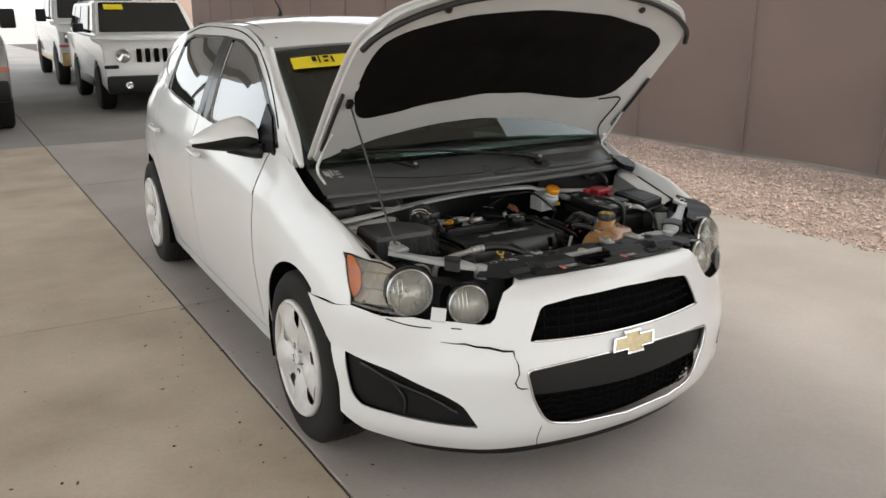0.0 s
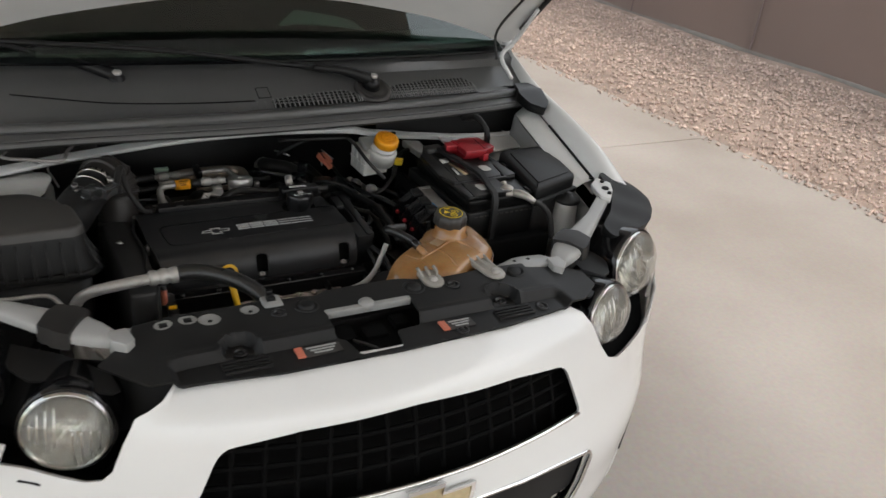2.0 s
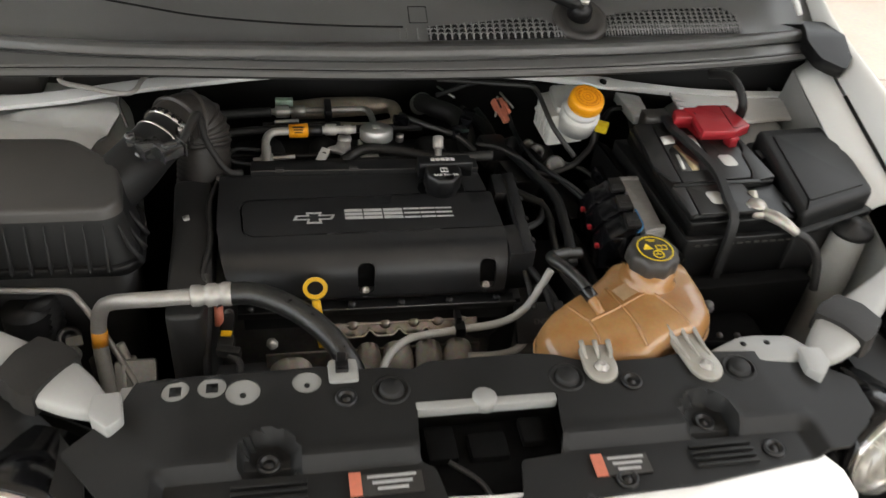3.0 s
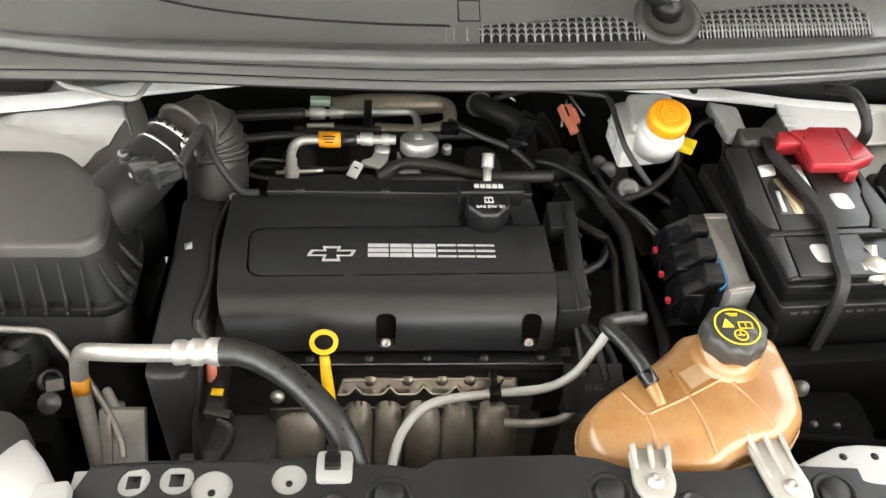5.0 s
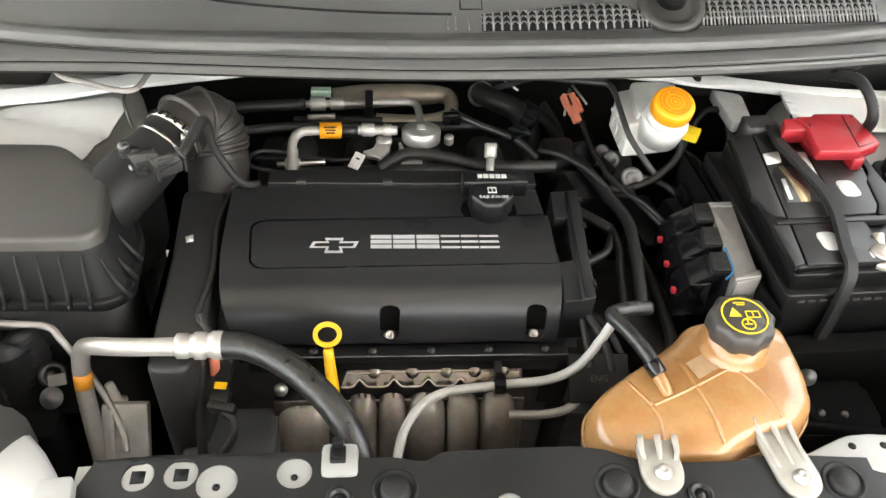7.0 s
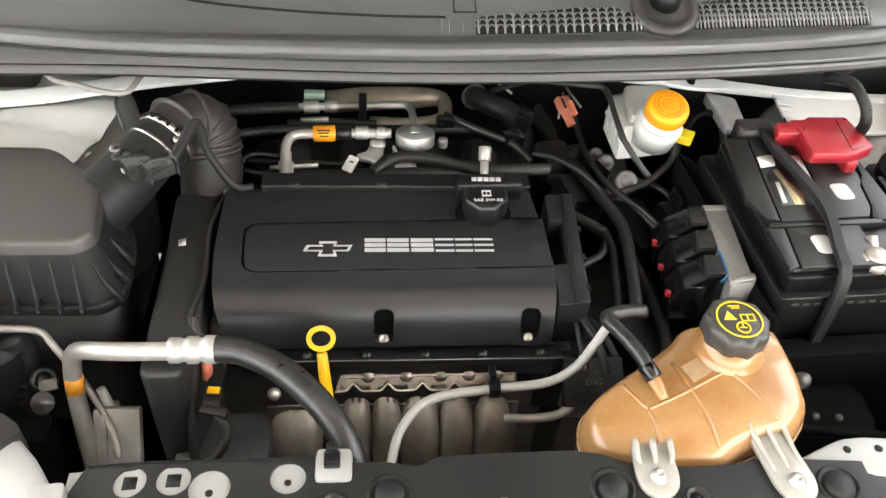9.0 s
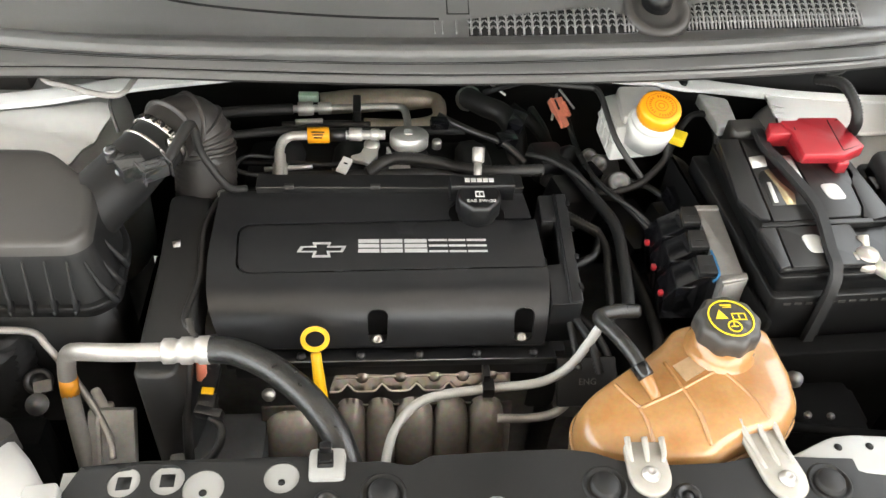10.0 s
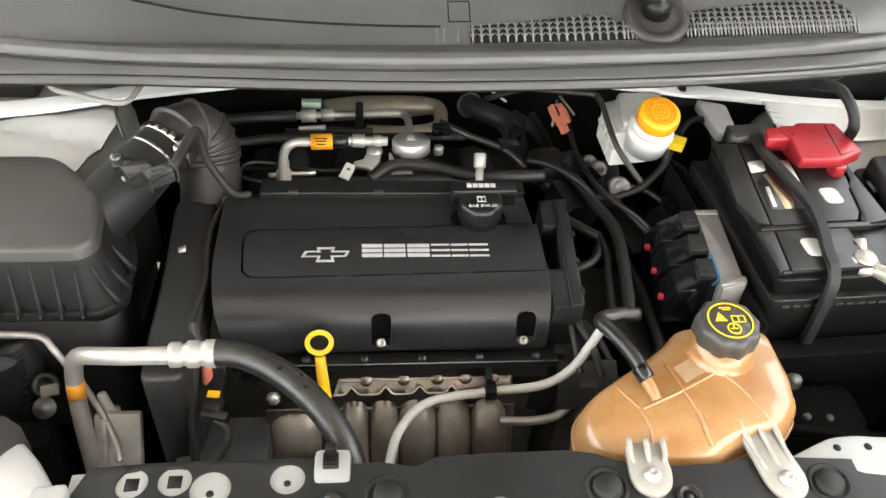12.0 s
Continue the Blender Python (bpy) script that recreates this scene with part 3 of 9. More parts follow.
AR = 0.345
a_low = math.asin((0.24 - 0.325) / AR)
for side in SIDES:
    flip = side < 0
    # front fender: over the arch, from the lamp to the door
    fender_outline = [(0.455, SILL + 0.03)] + [(0.452, z) for z in (0.5, 0.75, 0.9)] + upper_edge(0.455, -0.328, 18) + [(-0.30, 0.777), (-0.268, 0.776), (-0.294, 0.757), (-0.318, 0.733), (-0.348, 0.702), (-0.378, 0.673), (-0.395, 0.641), (-0.33, 0.626), (-0.25, 0.6235), (-0.16, 0.612)]
    fender_outline += arch(0.0, AR, math.radians(118), a_low)
    fender_outline += [(0.345, SILL + 0.03)]
    part("front_fender", sheet(fender_outline, [], flank(side), 0.035, 0.004, flip), PAINT, car)
    # its top, rolled over to the flange beside the bay
    tip = [(-0.317, 0.0), (-0.305, 0.42), (-0.273, 0.85), (-0.262, 1.0)] if side > 0 else [(-0.328, 0.0), (-0.365, 0.38), (-0.371, 1.0)]
    part("fender_top", sheet([(0.30, 1.0), (0.30, 0.0)] + tip, [], fender_roll(side), 0.03, 0.003, flip), PAINT, car)
    # doors and rear quarter, with shut lines between
    door_outline = [(0.462, SILL + 0.06), (1.40, SILL + 0.06)] + upper_edge(1.42, 0.462, 14)
    door = part("front_door", sheet(door_outline, [], flank(side), 0.04, 0.004, flip), PAINT, car)
    rear_outline = [(1.408, SILL + 0.06), (2.06, SILL + 0.06)] + [(2.525 + 0.355 * math.cos(a), 0.325 + 0.355 * math.sin(a)) for a in np.linspace(math.radians(197), math.radians(138), 8)] + [(2.30, 0.80)] + upper_edge(2.34, 1.428, 12)
    rdoor = part("rear_door", sheet(rear_outline, [], flank(side), 0.04, 0.004, flip), PAINT, car)
    quarter = [(2.27, 0.585)] + arch(2.525, 0.355, math.radians(136), a_low) + [(2.9, SILL + 0.05), (3.15, 0.30), (3.17, 0.7), (3.15, 1.13)] + upper_edge(3.12, 2.348, 12) + [(2.308, 0.80)]
    part("rear_quarter", sheet(quarter, [], flank(side), 0.04, 0.004, flip), PAINT, car)
    sill = [(0.345, SILL - 0.005), (2.17, SILL - 0.005), (2.17, SILL + 0.055), (0.345, SILL + 0.055)]
    part("sill", sheet(sill, [], flank(side), 0.05, 0.02, flip), PAINT, car)
    # near-black shell that fills the shut lines with shade
    inner = [(0.36, 0.24), (3.1, 0.3), (3.1, 1.0)] + upper_edge(3.0, 0.30, 10, 0.02)
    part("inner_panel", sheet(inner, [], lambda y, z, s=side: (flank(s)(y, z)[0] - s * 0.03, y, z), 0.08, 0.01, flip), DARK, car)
    # door handle
    for dob, y0 in ((door, 1.22), (rdoor, 2.12)):
        x = side * (half_width(y0) + 0.016)
        bm = bmesh.new()
        tube(bm, [(x - side * 0.02, y0 - 0.09, 0.885), (x, y0 - 0.075, 0.887), (x + side * 0.004, y0, 0.890), (x, y0 + 0.075, 0.893), (x - side * 0.02, y0 + 0.09, 0.893)], 0.012, 8)
        part("door_handle", bm, PAINT, dob)
    # wheel housings
    for cy in (0.0, 2.525):
        bm = bmesh.new()
        n = 24
        ring = [(cy + 0.352 * math.cos(math.pi * (-0.12 + 1.24 * i / n)), 0.325 + 0.352 * math.sin(math.pi * (-0.12 + 1.24 * i / n))) for i in range(n + 1)]
        outer = [bm.verts.new((side * (half_width(y) - 0.030), y, z)) for y, z in ring]
        deep = [bm.verts.new((side * 0.56, y, z)) for y, z in ring]
        for i in range(n):
            bm.faces.new((outer[i], outer[i + 1], deep[i + 1], deep[i]))
        bm.faces.new(deep)
        part("wheel_housing", bm, DARK, car)

# rear end
hatch_y = along([0.2, 0.5, 0.9, 1.1, 1.25, 1.42], [3.10, 3.20, 3.16, 3.08, 2.98, 2.76])
part("tailgate", sheet([(-0.70, 0.25), (0.70, 0.25), (0.72, 0.7), (0.66, 1.10), (0.50, 1.30), (-0.50, 1.30), (-0.66, 1.10), (-0.72, 0.7)], [],
                       lambda x, z: (x, hatch_y(z) - 0.16 * (x / 0.72) ** 2, z), 0.08, 0.01), PAINT, car)

# greenhouse
rail_z = along([0.22, 0.5, 0.84, 1.12, 1.7, 2.3, 2.62, 2.95, 3.1], [0.985, 1.177, 1.350, 1.420, 1.446, 1.420, 1.355, 1.19, 1.10])
rail_x = along([0.22, 0.84, 1.2, 1.8, 2.3, 2.8, 3.1], [0.70, 0.605, 0.575, 0.575, 0.555, 0.53, 0.52])


def cabin_side(side, proud=0.0):
    def place(y, z):
        zb = top_z(y)
        k = min(1.0, max(0.0, (z - zb) / max(0.05, 1.445 - zb)))
        narrow = 0.575 - 0.075 * max(0.0, (y - 1.8) / 1.1) ** 1.5
        x = top_x(y) + (narrow - top_x(y)) * (0.75 * k + 0.25 * k * k) + proud
        return (side * x, y, z)
    return place


FRONT_WIN = rounded([(0.43, 1.02), (1.235, 1.036), (1.262, 1.07), (1.365, 1.385), (1.20, 1.376), (0.93, 1.322), (0.69, 1.222), (0.52, 1.118)], [0.03, 0.02, 0.02, 0.02, 0.10, 0.10, 0.08, 0.06])
REAR_WIN = rounded([(1.448, 1.036), (2.195, 1.092), (2.250, 1.235), (2.285, 1.345), (2.14, 1.378), (1.515, 1.388)], [0.02, 0.03, 0.06, 0.05, 0.05, 0.02])
QUARTER_WIN = rounded([(2.32, 1.150), (2.50, 1.170), (2.64, 1.240), (2.49, 1.325), (2.43, 1.290)], 0.02)
for side in SIDES:
    flip = side < 0
    outline = upper_edge(0.26, 2.95, 20, 0.004) + [(y, rail_z(y)) for y in np.linspace(2.95, 0.30, 26)]
    part("cabin_side", sheet(outline, [FRONT_WIN, REAR_WIN, QUARTER_WIN], cabin_side(side), 0.05, 0.02, flip), PAINT, car)
    rim = [(0.40, 1.008), (1.34, 1.022), (1.44, 1.396), (1.20, 1.388), (0.915, 1.334), (0.67, 1.232), (0.49, 1.122)]
    part("window_frame", sheet(rounded(rim, 0.02), [FRONT_WIN], cabin_side(side, 0.004), 0.05, 0.012, flip), BLACK_GLOSS, car)
    rim = [(1.345, 1.022), (2.215, 1.078), (2.275, 1.235), (2.312, 1.352), (2.15, 1.390), (1.445, 1.399)]
    part("window_frame", sheet(rounded(rim, 0.02), [REAR_WIN], cabin_side(side, 0.004), 0.05, 0.012, flip), BLACK_GLOSS, car)
    for win in (FRONT_WIN, REAR_WIN, QUARTER_WIN):
        glass = part("side_window", sheet(win, [], cabin_side(side, -0.004), 0.04, 0.004, flip), GLASS_SIDE, car)
        glass.visible_shadow = False
    # door outline on the roof rail
    bm = bmesh.new()
    tube(bm, [Vector(cabin_side(side, 0.001)(y, z)) for y, z in ((0.44, 1.08), (0.50, 1.145), (0.617, 1.232), (0.762, 1.301), (0.98, 1.372), (1.275, 1.420), (1.593, 1.434), (2.05, 1.428), (2.36, 1.385))], 0.003, 6, 5)
    part("door_seam", bm, DARK, car)



def roof_place(u, y):
    x = u * (rail_x(y) + 0.004)
    crown = 0.034 * (1 - u * u) * min(1.0, (y - 0.8) / 0.15) if y > 0.8 else 0
    return (x, y + (0.10 * u * u if y < 0.95 else 0.0) * (0.95 - min(y, 0.95)) / 0.1 * 0.3, rail_z(y) + 0.004 + max(0.0, crown) + 0.008 * (1 - u ** 4))


part("roof", sheet([(-1, 0.86), (1, 0.86), (1, 2.68), (0.8, 2.74), (-0.8, 2.74), (-1, 2.68)], [], roof_place, 0.10, 0.02), PAINT, car)
for side in SIDES:
    bm = bmesh.new()
    tube(bm, [(side * 0.530, y, rail_z(y) + 0.0085) for y in (0.97, 1.3, 1.8, 2.3, 2.65)], 0.0055, 6)
    part("roof_strip", bm, BLACK_TRIM, car)
bm = bmesh.new()
tube(bm, [(0.0, 2.45, 1.475), (0.0, 2.44, 1.52), (0.0, 2.62, 1.64)], [0.02, 0.006, 0.003], 8)
part("aerial", bm, BLACK_TRIM, car, "short black roof aerial")


# windscreen
def screen_place(u, v):
    y = 0.215 + 0.655 * v - 0.10 * (1 - u * u) * (1 - 0.4 * v)
    z = 0.975 + 0.372 * v + (0.015 + 0.016 * v) * (1 - u * u)
    return (u * (0.70 - 0.11 * v), y, z)


pane = part("windscreen", sheet([(-0.985, 0), (0.985, 0), (0.985, 1), (-0.985, 1)], [], screen_place, 0.09, 0.005), GLASS, car)
pane.visible_shadow = False
band = sheet([(-1, -0.02), (1, -0.02), (1, 1.02), (-1, 1.02)], [rounded([(-0.93, 0.10), (0.93, 0.10), (0.93, 0.955), (-0.93, 0.955)], 0.05)],
             lambda u, v: Vector(screen_place(u, v)) + Vector((0, 0.006, -0.008)), 0.08, 0.003)
part("windscreen_border", band, BLACK_GLOSS, car, "black painted border of the windscreen")
for side in SIDES:
    bm = bmesh.new()
    tube(bm, [Vector(screen_place(side * 1.03, v)) + Vector((0, 0.0, 0.004)) for v in (-0.02, 0.2, 0.5, 0.8, 1.0)], [0.010, 0.027, 0.028, 0.026, 0.03], 10)
    part("pillar", bm, PAINT, car)
slip = part("windscreen_sticker", sheet([(-0.90, 0.79), (-0.52, 0.79), (-0.50, 0.90), (-0.90, 0.90)], [], lambda u, v: Vector(screen_place(u, v)) + Vector((0, -0.006, 0.008)), 0.05, 0.001), STICKER_YELLOW, car, "yellow lot sticker with black marks")
for k, (u0, u1, v0, v1) in enumerate(((-0.76, -0.73, 0.84, 0.885), (-0.715, -0.705, 0.82, 0.89), (-0.68, -0.64, 0.865, 0.885), (-0.68, -0.65, 0.825, 0.845), (-0.625, -0.61, 0.82, 0.88))):
    bm = sheet([(u0, v0), (u1, v0), (u1, v1), (u0, v1)], [], lambda u, v: Vector(screen_place(u, v)) + Vector((0, -0.010, 0.0125)), 0.05, 0.0005)
    part("mark", bm, INK_AND_GAP, slip)

# cabin behind the glass
bm = bmesh.new()
box(bm, (0, 0.55, 0.86), (1.36, 0.55, 0.22), 0.06)
part("dashboard", bm, CABIN, car, "black dashboard")
bm = bmesh.new()
box(bm, (0, 1.7, 0.40), (1.40, 2.6, 0.10), 0.02)
part("cabin_floor", bm, CABIN, car)
for sx in SIDES:
    for sy in (1.25, 2.15):
        bm = bmesh.new()
        box(bm, (sx * 0.36, sy, 0.62), (0.50, 0.50, 0.18), 0.06)
        box(bm, (sx * 0.36, sy + 0.30, 0.92), (0.48, 0.15, 0.56), 0.06, Euler((radians(-14), 0, 0)).to_matrix())
        box(bm, (sx * 0.36, sy + 0.38, 1.25), (0.24, 0.09, 0.16), 0.035, Euler((radians(-10), 0, 0)).to_matrix())
        part("seat", bm, SEAT, car)
bm = bmesh.new()
tube(bm, [(0.36 + 0.18 * math.cos(a), 0.86 - 0.06 * math.sin(a), 1.0 + 0.17 * math.sin(a)) for a in np.linspace(0, 2 * math.pi, 17)], 0.014, 8, 2)
part("steering_wheel", bm, CABIN, car)
bm = sheet([(0.12, 0.0), (0.40, 0.03), (0.52, 0.16), (0.22, 0.17)], [], lambda x, v: (x, 0.36 + v, 0.975 + 0.02 * math.sin(9 * x)), 0.06, 0.001)
part("paper", bm, PAPER, car, "white paper lying on the dashboard")
bm = bmesh.new()
box(bm, (0.0, 0.83, 1.285), (0.22, 0.03, 0.07), 0.015)
part("inner_mirror", bm, CABIN, car)

# wing mirrors
for side in SIDES:
    bm = bmesh.new()
    n, rings = 24, []
    for k in range(13):
        s = k / 12
        cx = side * (0.775 + 0.240 * s)
        tall, low = 1.030 + 0.085 * max(0.0, 1 - abs(s - 0.22) ** 1.6 / 0.68), 0.972 + 0.030 * s ** 2
        tall -= 0.014 * max(0.0, 0.15 - s) / 0.15
        deep = 0.080 * (1 - 0.75 * max(0.0, 2 * s - 1.0) ** 3.0)
        mid, half_z = (tall + low) / 2, (tall - low) / 2
        ring = []
        for i in range(n):
            a = 2 * math.pi * i / n
            ca, sa = math.cos(a), math.sin(a)
            ring.append(bm.verts.new((cx, 0.620 + 0.030 * s + (deep if ca < 0 else 0.045) * math.copysign(abs(ca) ** 0.8, ca), mid + half_z * math.copysign(abs(sa) ** 0.85, sa))))
        rings.append(ring)
    for lo, hi in zip(rings, rings[1:]):
        for i in range(n):
            j = (i + 1) % n
            f = bm.faces.new((lo[i], lo[j], hi[j], hi[i]))
            f.material_index = 1 if math.sin(2 * math.pi * (i + 0.5) / n) < -0.05 else 0
    bm.faces.new(rings[0][::-1]).material_index = 1
    bm.faces.new(rings[-1])
    bmesh.ops.recalc_face_normals(bm, faces=bm.faces)
    mirror = part("wing_mirror", bm, [PAINT, BLACK_TRIM], car, "white mirror shell over a black base", angle=60)
    bm = bmesh.new()
    tube(bm, [(side * 0.88, 0.61, 0.995), (side * 0.81, 0.57, 0.982), (side * 0.765, 0.50, 0.985)], [0.022, 0.026, 0.032], 10)
    part("arm", bm, BLACK_TRIM, mirror)
    bm = sheet([(0.365, 0.915), (0.50, 0.985), (0.575, 1.06), (0.575, 1.165), (0.50, 1.118)], [], cabin_side(side, 0.010), 0.05, 0.012, side < 0)
    part("mirror_triangle", bm, BLACK_TRIM, mirror)

# ---- wheels ----
TYRE_PROFILE = [(0.200, -0.085), (0.235, -0.097), (0.275, -0.098), (0.300, -0.090), (0.3145, -0.072), (0.3175, -0.05), (0.3175, -0.032), (0.311, -0.030), (0.311, -0.026), (0.3175, -0.024), (0.3175, 0.0),
                (0.311, 0.002), (0.311, 0.006), (0.3175, 0.008), (0.3175, 0.032), (0.311, 0.034), (0.311, 0.038), (0.3175, 0.05), (0.3145, 0.072), (0.300, 0.090), (0.275, 0.098), (0.235, 0.097), (0.200, 0.085)]


def make_wheel(x, y, side):
    bm = bmesh.new()
    lathe(bm, [(0.205, 0.05), (0.20, 0.02), (0.0, 0.015)], (x, y, 0.3175), (side, 0, 0), 32)
    wheel = part("wheel", bm, DARK_STEEL, car)
    bm = bmesh.new()
    lathe(bm, TYRE_PROFILE, (x, y, 0.3175), (side, 0, 0), 48)
    part("tyre", bm, TYRE, wheel, "black rubber tyre", angle=25)
    slots = []
    for k in range(5):
        a = 2 * math.pi * k / 5 + 0.35
        loop = [(0.112, a - 0.10), (0.140, a - 0.17), (0.172, a - 0.16), (0.180, a), (0.172, a + 0.16), (0.140, a + 0.17), (0.112, a + 0.10)]
        slots.append(rounded([(r * math.cos(b), r * math.sin(b)) for r, b in loop], 0.012, 3))
    dome = along([0, 0.04, 0.08, 0.14, 0.18, 0.198], [0.092, 0.092, 0.098, 0.102, 0.100, 0.101])
    turn = spun((side, 0, 0))
    cover = sheet(ring_of(0, 0, 0.199, n=64), slots, lambda u, v: Vector((x, y, 0.3175)) + turn @ Vector((u, v, dome(math.hypot(u, v)) + -0.013 * math.cos(5 * math.atan2(v, u) - 1.75) * min(1, math.hypot(u, v) / 0.1))), 0.016, 0.004)
    cap_ = part("hub_cap", cover, WHEEL_SILVER, wheel, "silver five-spoke wheel cover")
    bm = bmesh.new()
    lathe(bm, [(0.196, 0.085), (0.196, 0.102), (0.200, 0.109), (0.208, 0.110), (0.214, 0.102), (0.215, 0.085)], (x, y, 0.3175), (side, 0, 0), 64)
    part("rim", bm, WHEEL_SILVER, cap_)
    for k in range(5):
        a = 2 * math.pi * k / 5 + 0.98
        bm = bmesh.new()
        c = Vector((x, y, 0.3175)) + turn @ Vector((0.052 * math.cos(a), 0.052 * math.sin(a), 0.094))
        lathe(bm, [(0.0125, -0.004), (0.0125, 0.004), (0.010, 0.005), (0.009, -0.002), (0, -0.002)], c, (side, 0, 0), 12)
        part("lug_nut", bm, BLACK_TRIM, wheel)
    bm = bmesh.new()
    lathe(bm, [(0.026, 0.088), (0.026, 0.100), (0.023, 0.104), (0.017, 0.104), (0.015, 0.100), (0, 0.100)], (x, y, 0.3175), (side, 0, 0), 24)
    part("centre_cap", bm, WHEEL_SILVER, cap_)
    return wheel


for side in SIDES:
    for y in (0.0, 2.525):
        make_wheel(side * 0.752, y, side)

# ---- bumper, grilles, lamps ----
PLAN = [(0.0, -0.805), (0.10, -0.802), (0.20, -0.79), (0.30, -0.772), (0.38, -0.752), (0.46, -0.722), (0.54, -0.678), (0.62, -0.618), (0.69, -0.550), (0.75, -0.480), (0.80, -0.41), (0.835, -0.34), (0.855, -0.26), (0.864, -0.18), (0.868, -0.08)]
_s = [0.0]
for p, q in zip(PLAN, PLAN[1:]):
    _s.append(_s[-1] + math.dist(p, q))
plan_x, plan_y = along(_s, [p[0] for p in PLAN]), along(_s, [p[1] for p in PLAN])


def arc_at_x(x):
    return float(np.interp(abs(x), [p[0] for p in PLAN], _s)) * (1 if x >= 0 else -1)


def arc_at_y(y):
    return float(np.interp(y, [p[1] for p in PLAN], _s))


setback = along([0.12, 0.16, 0.18, 0.22, 0.27, 0.34, 0.47, 0.52, 0.60, 0.66, 0.70, 0.715, 0.722], [0.070, 0.066, 0.050, 0.022, 0.006, 0.0, 0.0, 0.018, 0.040, 0.060, 0.078, 0.096, 0.152])


lampback = along([0.50, 0.61, 0.66, 0.70, 0.74, 0.78], [0.0, 0.0, 0.014, 0.032, 0.056, 0.088])


def nose(inset=0.0):
    def place(s, z):
        a = abs(s)
        x, y = plan_x(a), plan_y(a)
        tx, ty = plan_x(a + 0.01) - plan_x(a - 0.01 if a > 0.01 else 0), plan_y(a + 0.01) - plan_y(a - 0.01 if a > 0.01 else 0)
        d = math.hypot(tx, ty) or 1.0
        nx_, ny_ = ty / d, -tx / d
        fade = min(1.0, max(0.0, (0.86 - a) / 0.25)) if z > 0.5 else 1.0
        back = setback(z) * fade + (1 - fade) * lampback(z) + inset
        x, y = x - nx_ * back, y - ny_ * back
        return (math.copysign(max(0.0, x), s) if a > 1e-9 else 0.0, y, z)
    return place


def both(half):
    """A mirrored outline from its right half, given from the middle at the top round to the middle at the bottom."""
    return half + [(-u, v) for u, v in reversed(half) if abs(u) > 1e-6]


X, Y = arc_at_x, arc_at_y
LAMP_EDGE = [(X(0.386), 0.721), (X(0.404), 0.714), (X(0.418), 0.69), (X(0.438), 0.645), (X(0.462), 0.612), (X(0.50), 0.594), (X(0.58), 0.580), (X(0.66), 0.578), (X(0.73), 0.588), (X(0.79), 0.603), (Y(-0.34), 0.622)]
TORN_EDGE = [(X(0.386), 0.721), (X(0.404), 0.714), (0.452, 0.695), (0.469, 0.660), (0.484, 0.620), (0.500, 0.606), (0.525, 0.602), (0.584, 0.606), (0.629, 0.611), (0.707, 0.616), (0.749, 0.622), (0.798, 0.619), (0.848, 0.620), (0.90, 0.630), (0.956, 0.638), (Y(-0.33), 0.626)]
half = [(Y(-0.25), 0.624), (Y(-0.19), 0.621)]
half += [(Y(0.345 * math.cos(a)), 0.325 + 0.345 * math.sin(a)) for a in np.linspace(math.radians(120), math.radians(192), 10)]
half += [(X(0.80), 0.200), (X(0.70), 0.172), (X(0.5), 0.162), (X(0.3), 0.164), (0.0, 0.166)]
upper_hole = rounded([(X(-0.368), 0.545), (X(-0.20), 0.541), (0.0, 0.539), (X(0.20), 0.541), (X(0.360), 0.545), (X(0.322), 0.647), (X(0.20), 0.661), (0.0, 0.668), (X(-0.20), 0.661), (X(-0.322), 0.647)], [0.010, 0, 0, 0, 0.010, 0.022, 0, 0, 0, 0.022])
lower_hole = rounded([(X(-0.384), 0.462), (X(-0.360), 0.365), (X(-0.312), 0.272), (X(-0.20), 0.249), (0.0, 0.240), (X(0.20), 0.249), (X(0.312), 0.272), (X(0.360), 0.365), (X(0.384), 0.462), (X(0.2), 0.476), (0, 0.481), (X(-0.2), 0.476)], [0.02, 0.03, 0.05, 0, 0, 0, 0.05, 0.03, 0.02, 0, 0, 0])


def vent_hole(side):
    pts = [(X(0.821), 0.480), (X(0.810), 0.335), (X(0.792), 0.304), (X(0.69), 0.286), (X(0.515), 0.270), (X(0.558), 0.350), (X(0.605), 0.385), (X(0.72), 0.446)]
    return rounded([(side * u, v) for u, v in pts], [0.008, 0.02, 0.015, 0.02, 0.012, 0.02, 0.02, 0.02])


bumper = part("front_bumper", sheet([(0.0, 0.722)] + LAMP_EDGE + half + [(-u, v) for u, v in reversed(TORN_EDGE + half[:-1])], [upper_hole, lower_hole, vent_hole(1), vent_hole(-1)], nose(), 0.022, 0.006, False), PAINT, car, "white front bumper with a split corner", angle=50)
# the chin below it
chin = both([(0.0, 0.172), (X(0.4), 0.168), (X(0.7), 0.176), (X(0.79), 0.196), (X(0.78), 0.165), (X(0.7), 0.138), (X(0.4), 0.128), (0.0, 0.128)])
part("chin_spoiler", sheet(chin, [], nose(0.022), 0.05, 0.008), BLACK_TRIM, car, "black lower lip")
# backs of the openings, near-black for the shade behind them
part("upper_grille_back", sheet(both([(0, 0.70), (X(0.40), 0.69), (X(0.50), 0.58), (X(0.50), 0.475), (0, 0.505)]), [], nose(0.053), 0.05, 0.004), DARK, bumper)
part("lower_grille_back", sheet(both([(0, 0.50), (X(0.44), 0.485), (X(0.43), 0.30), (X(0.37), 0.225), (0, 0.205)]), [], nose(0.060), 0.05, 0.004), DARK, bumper)
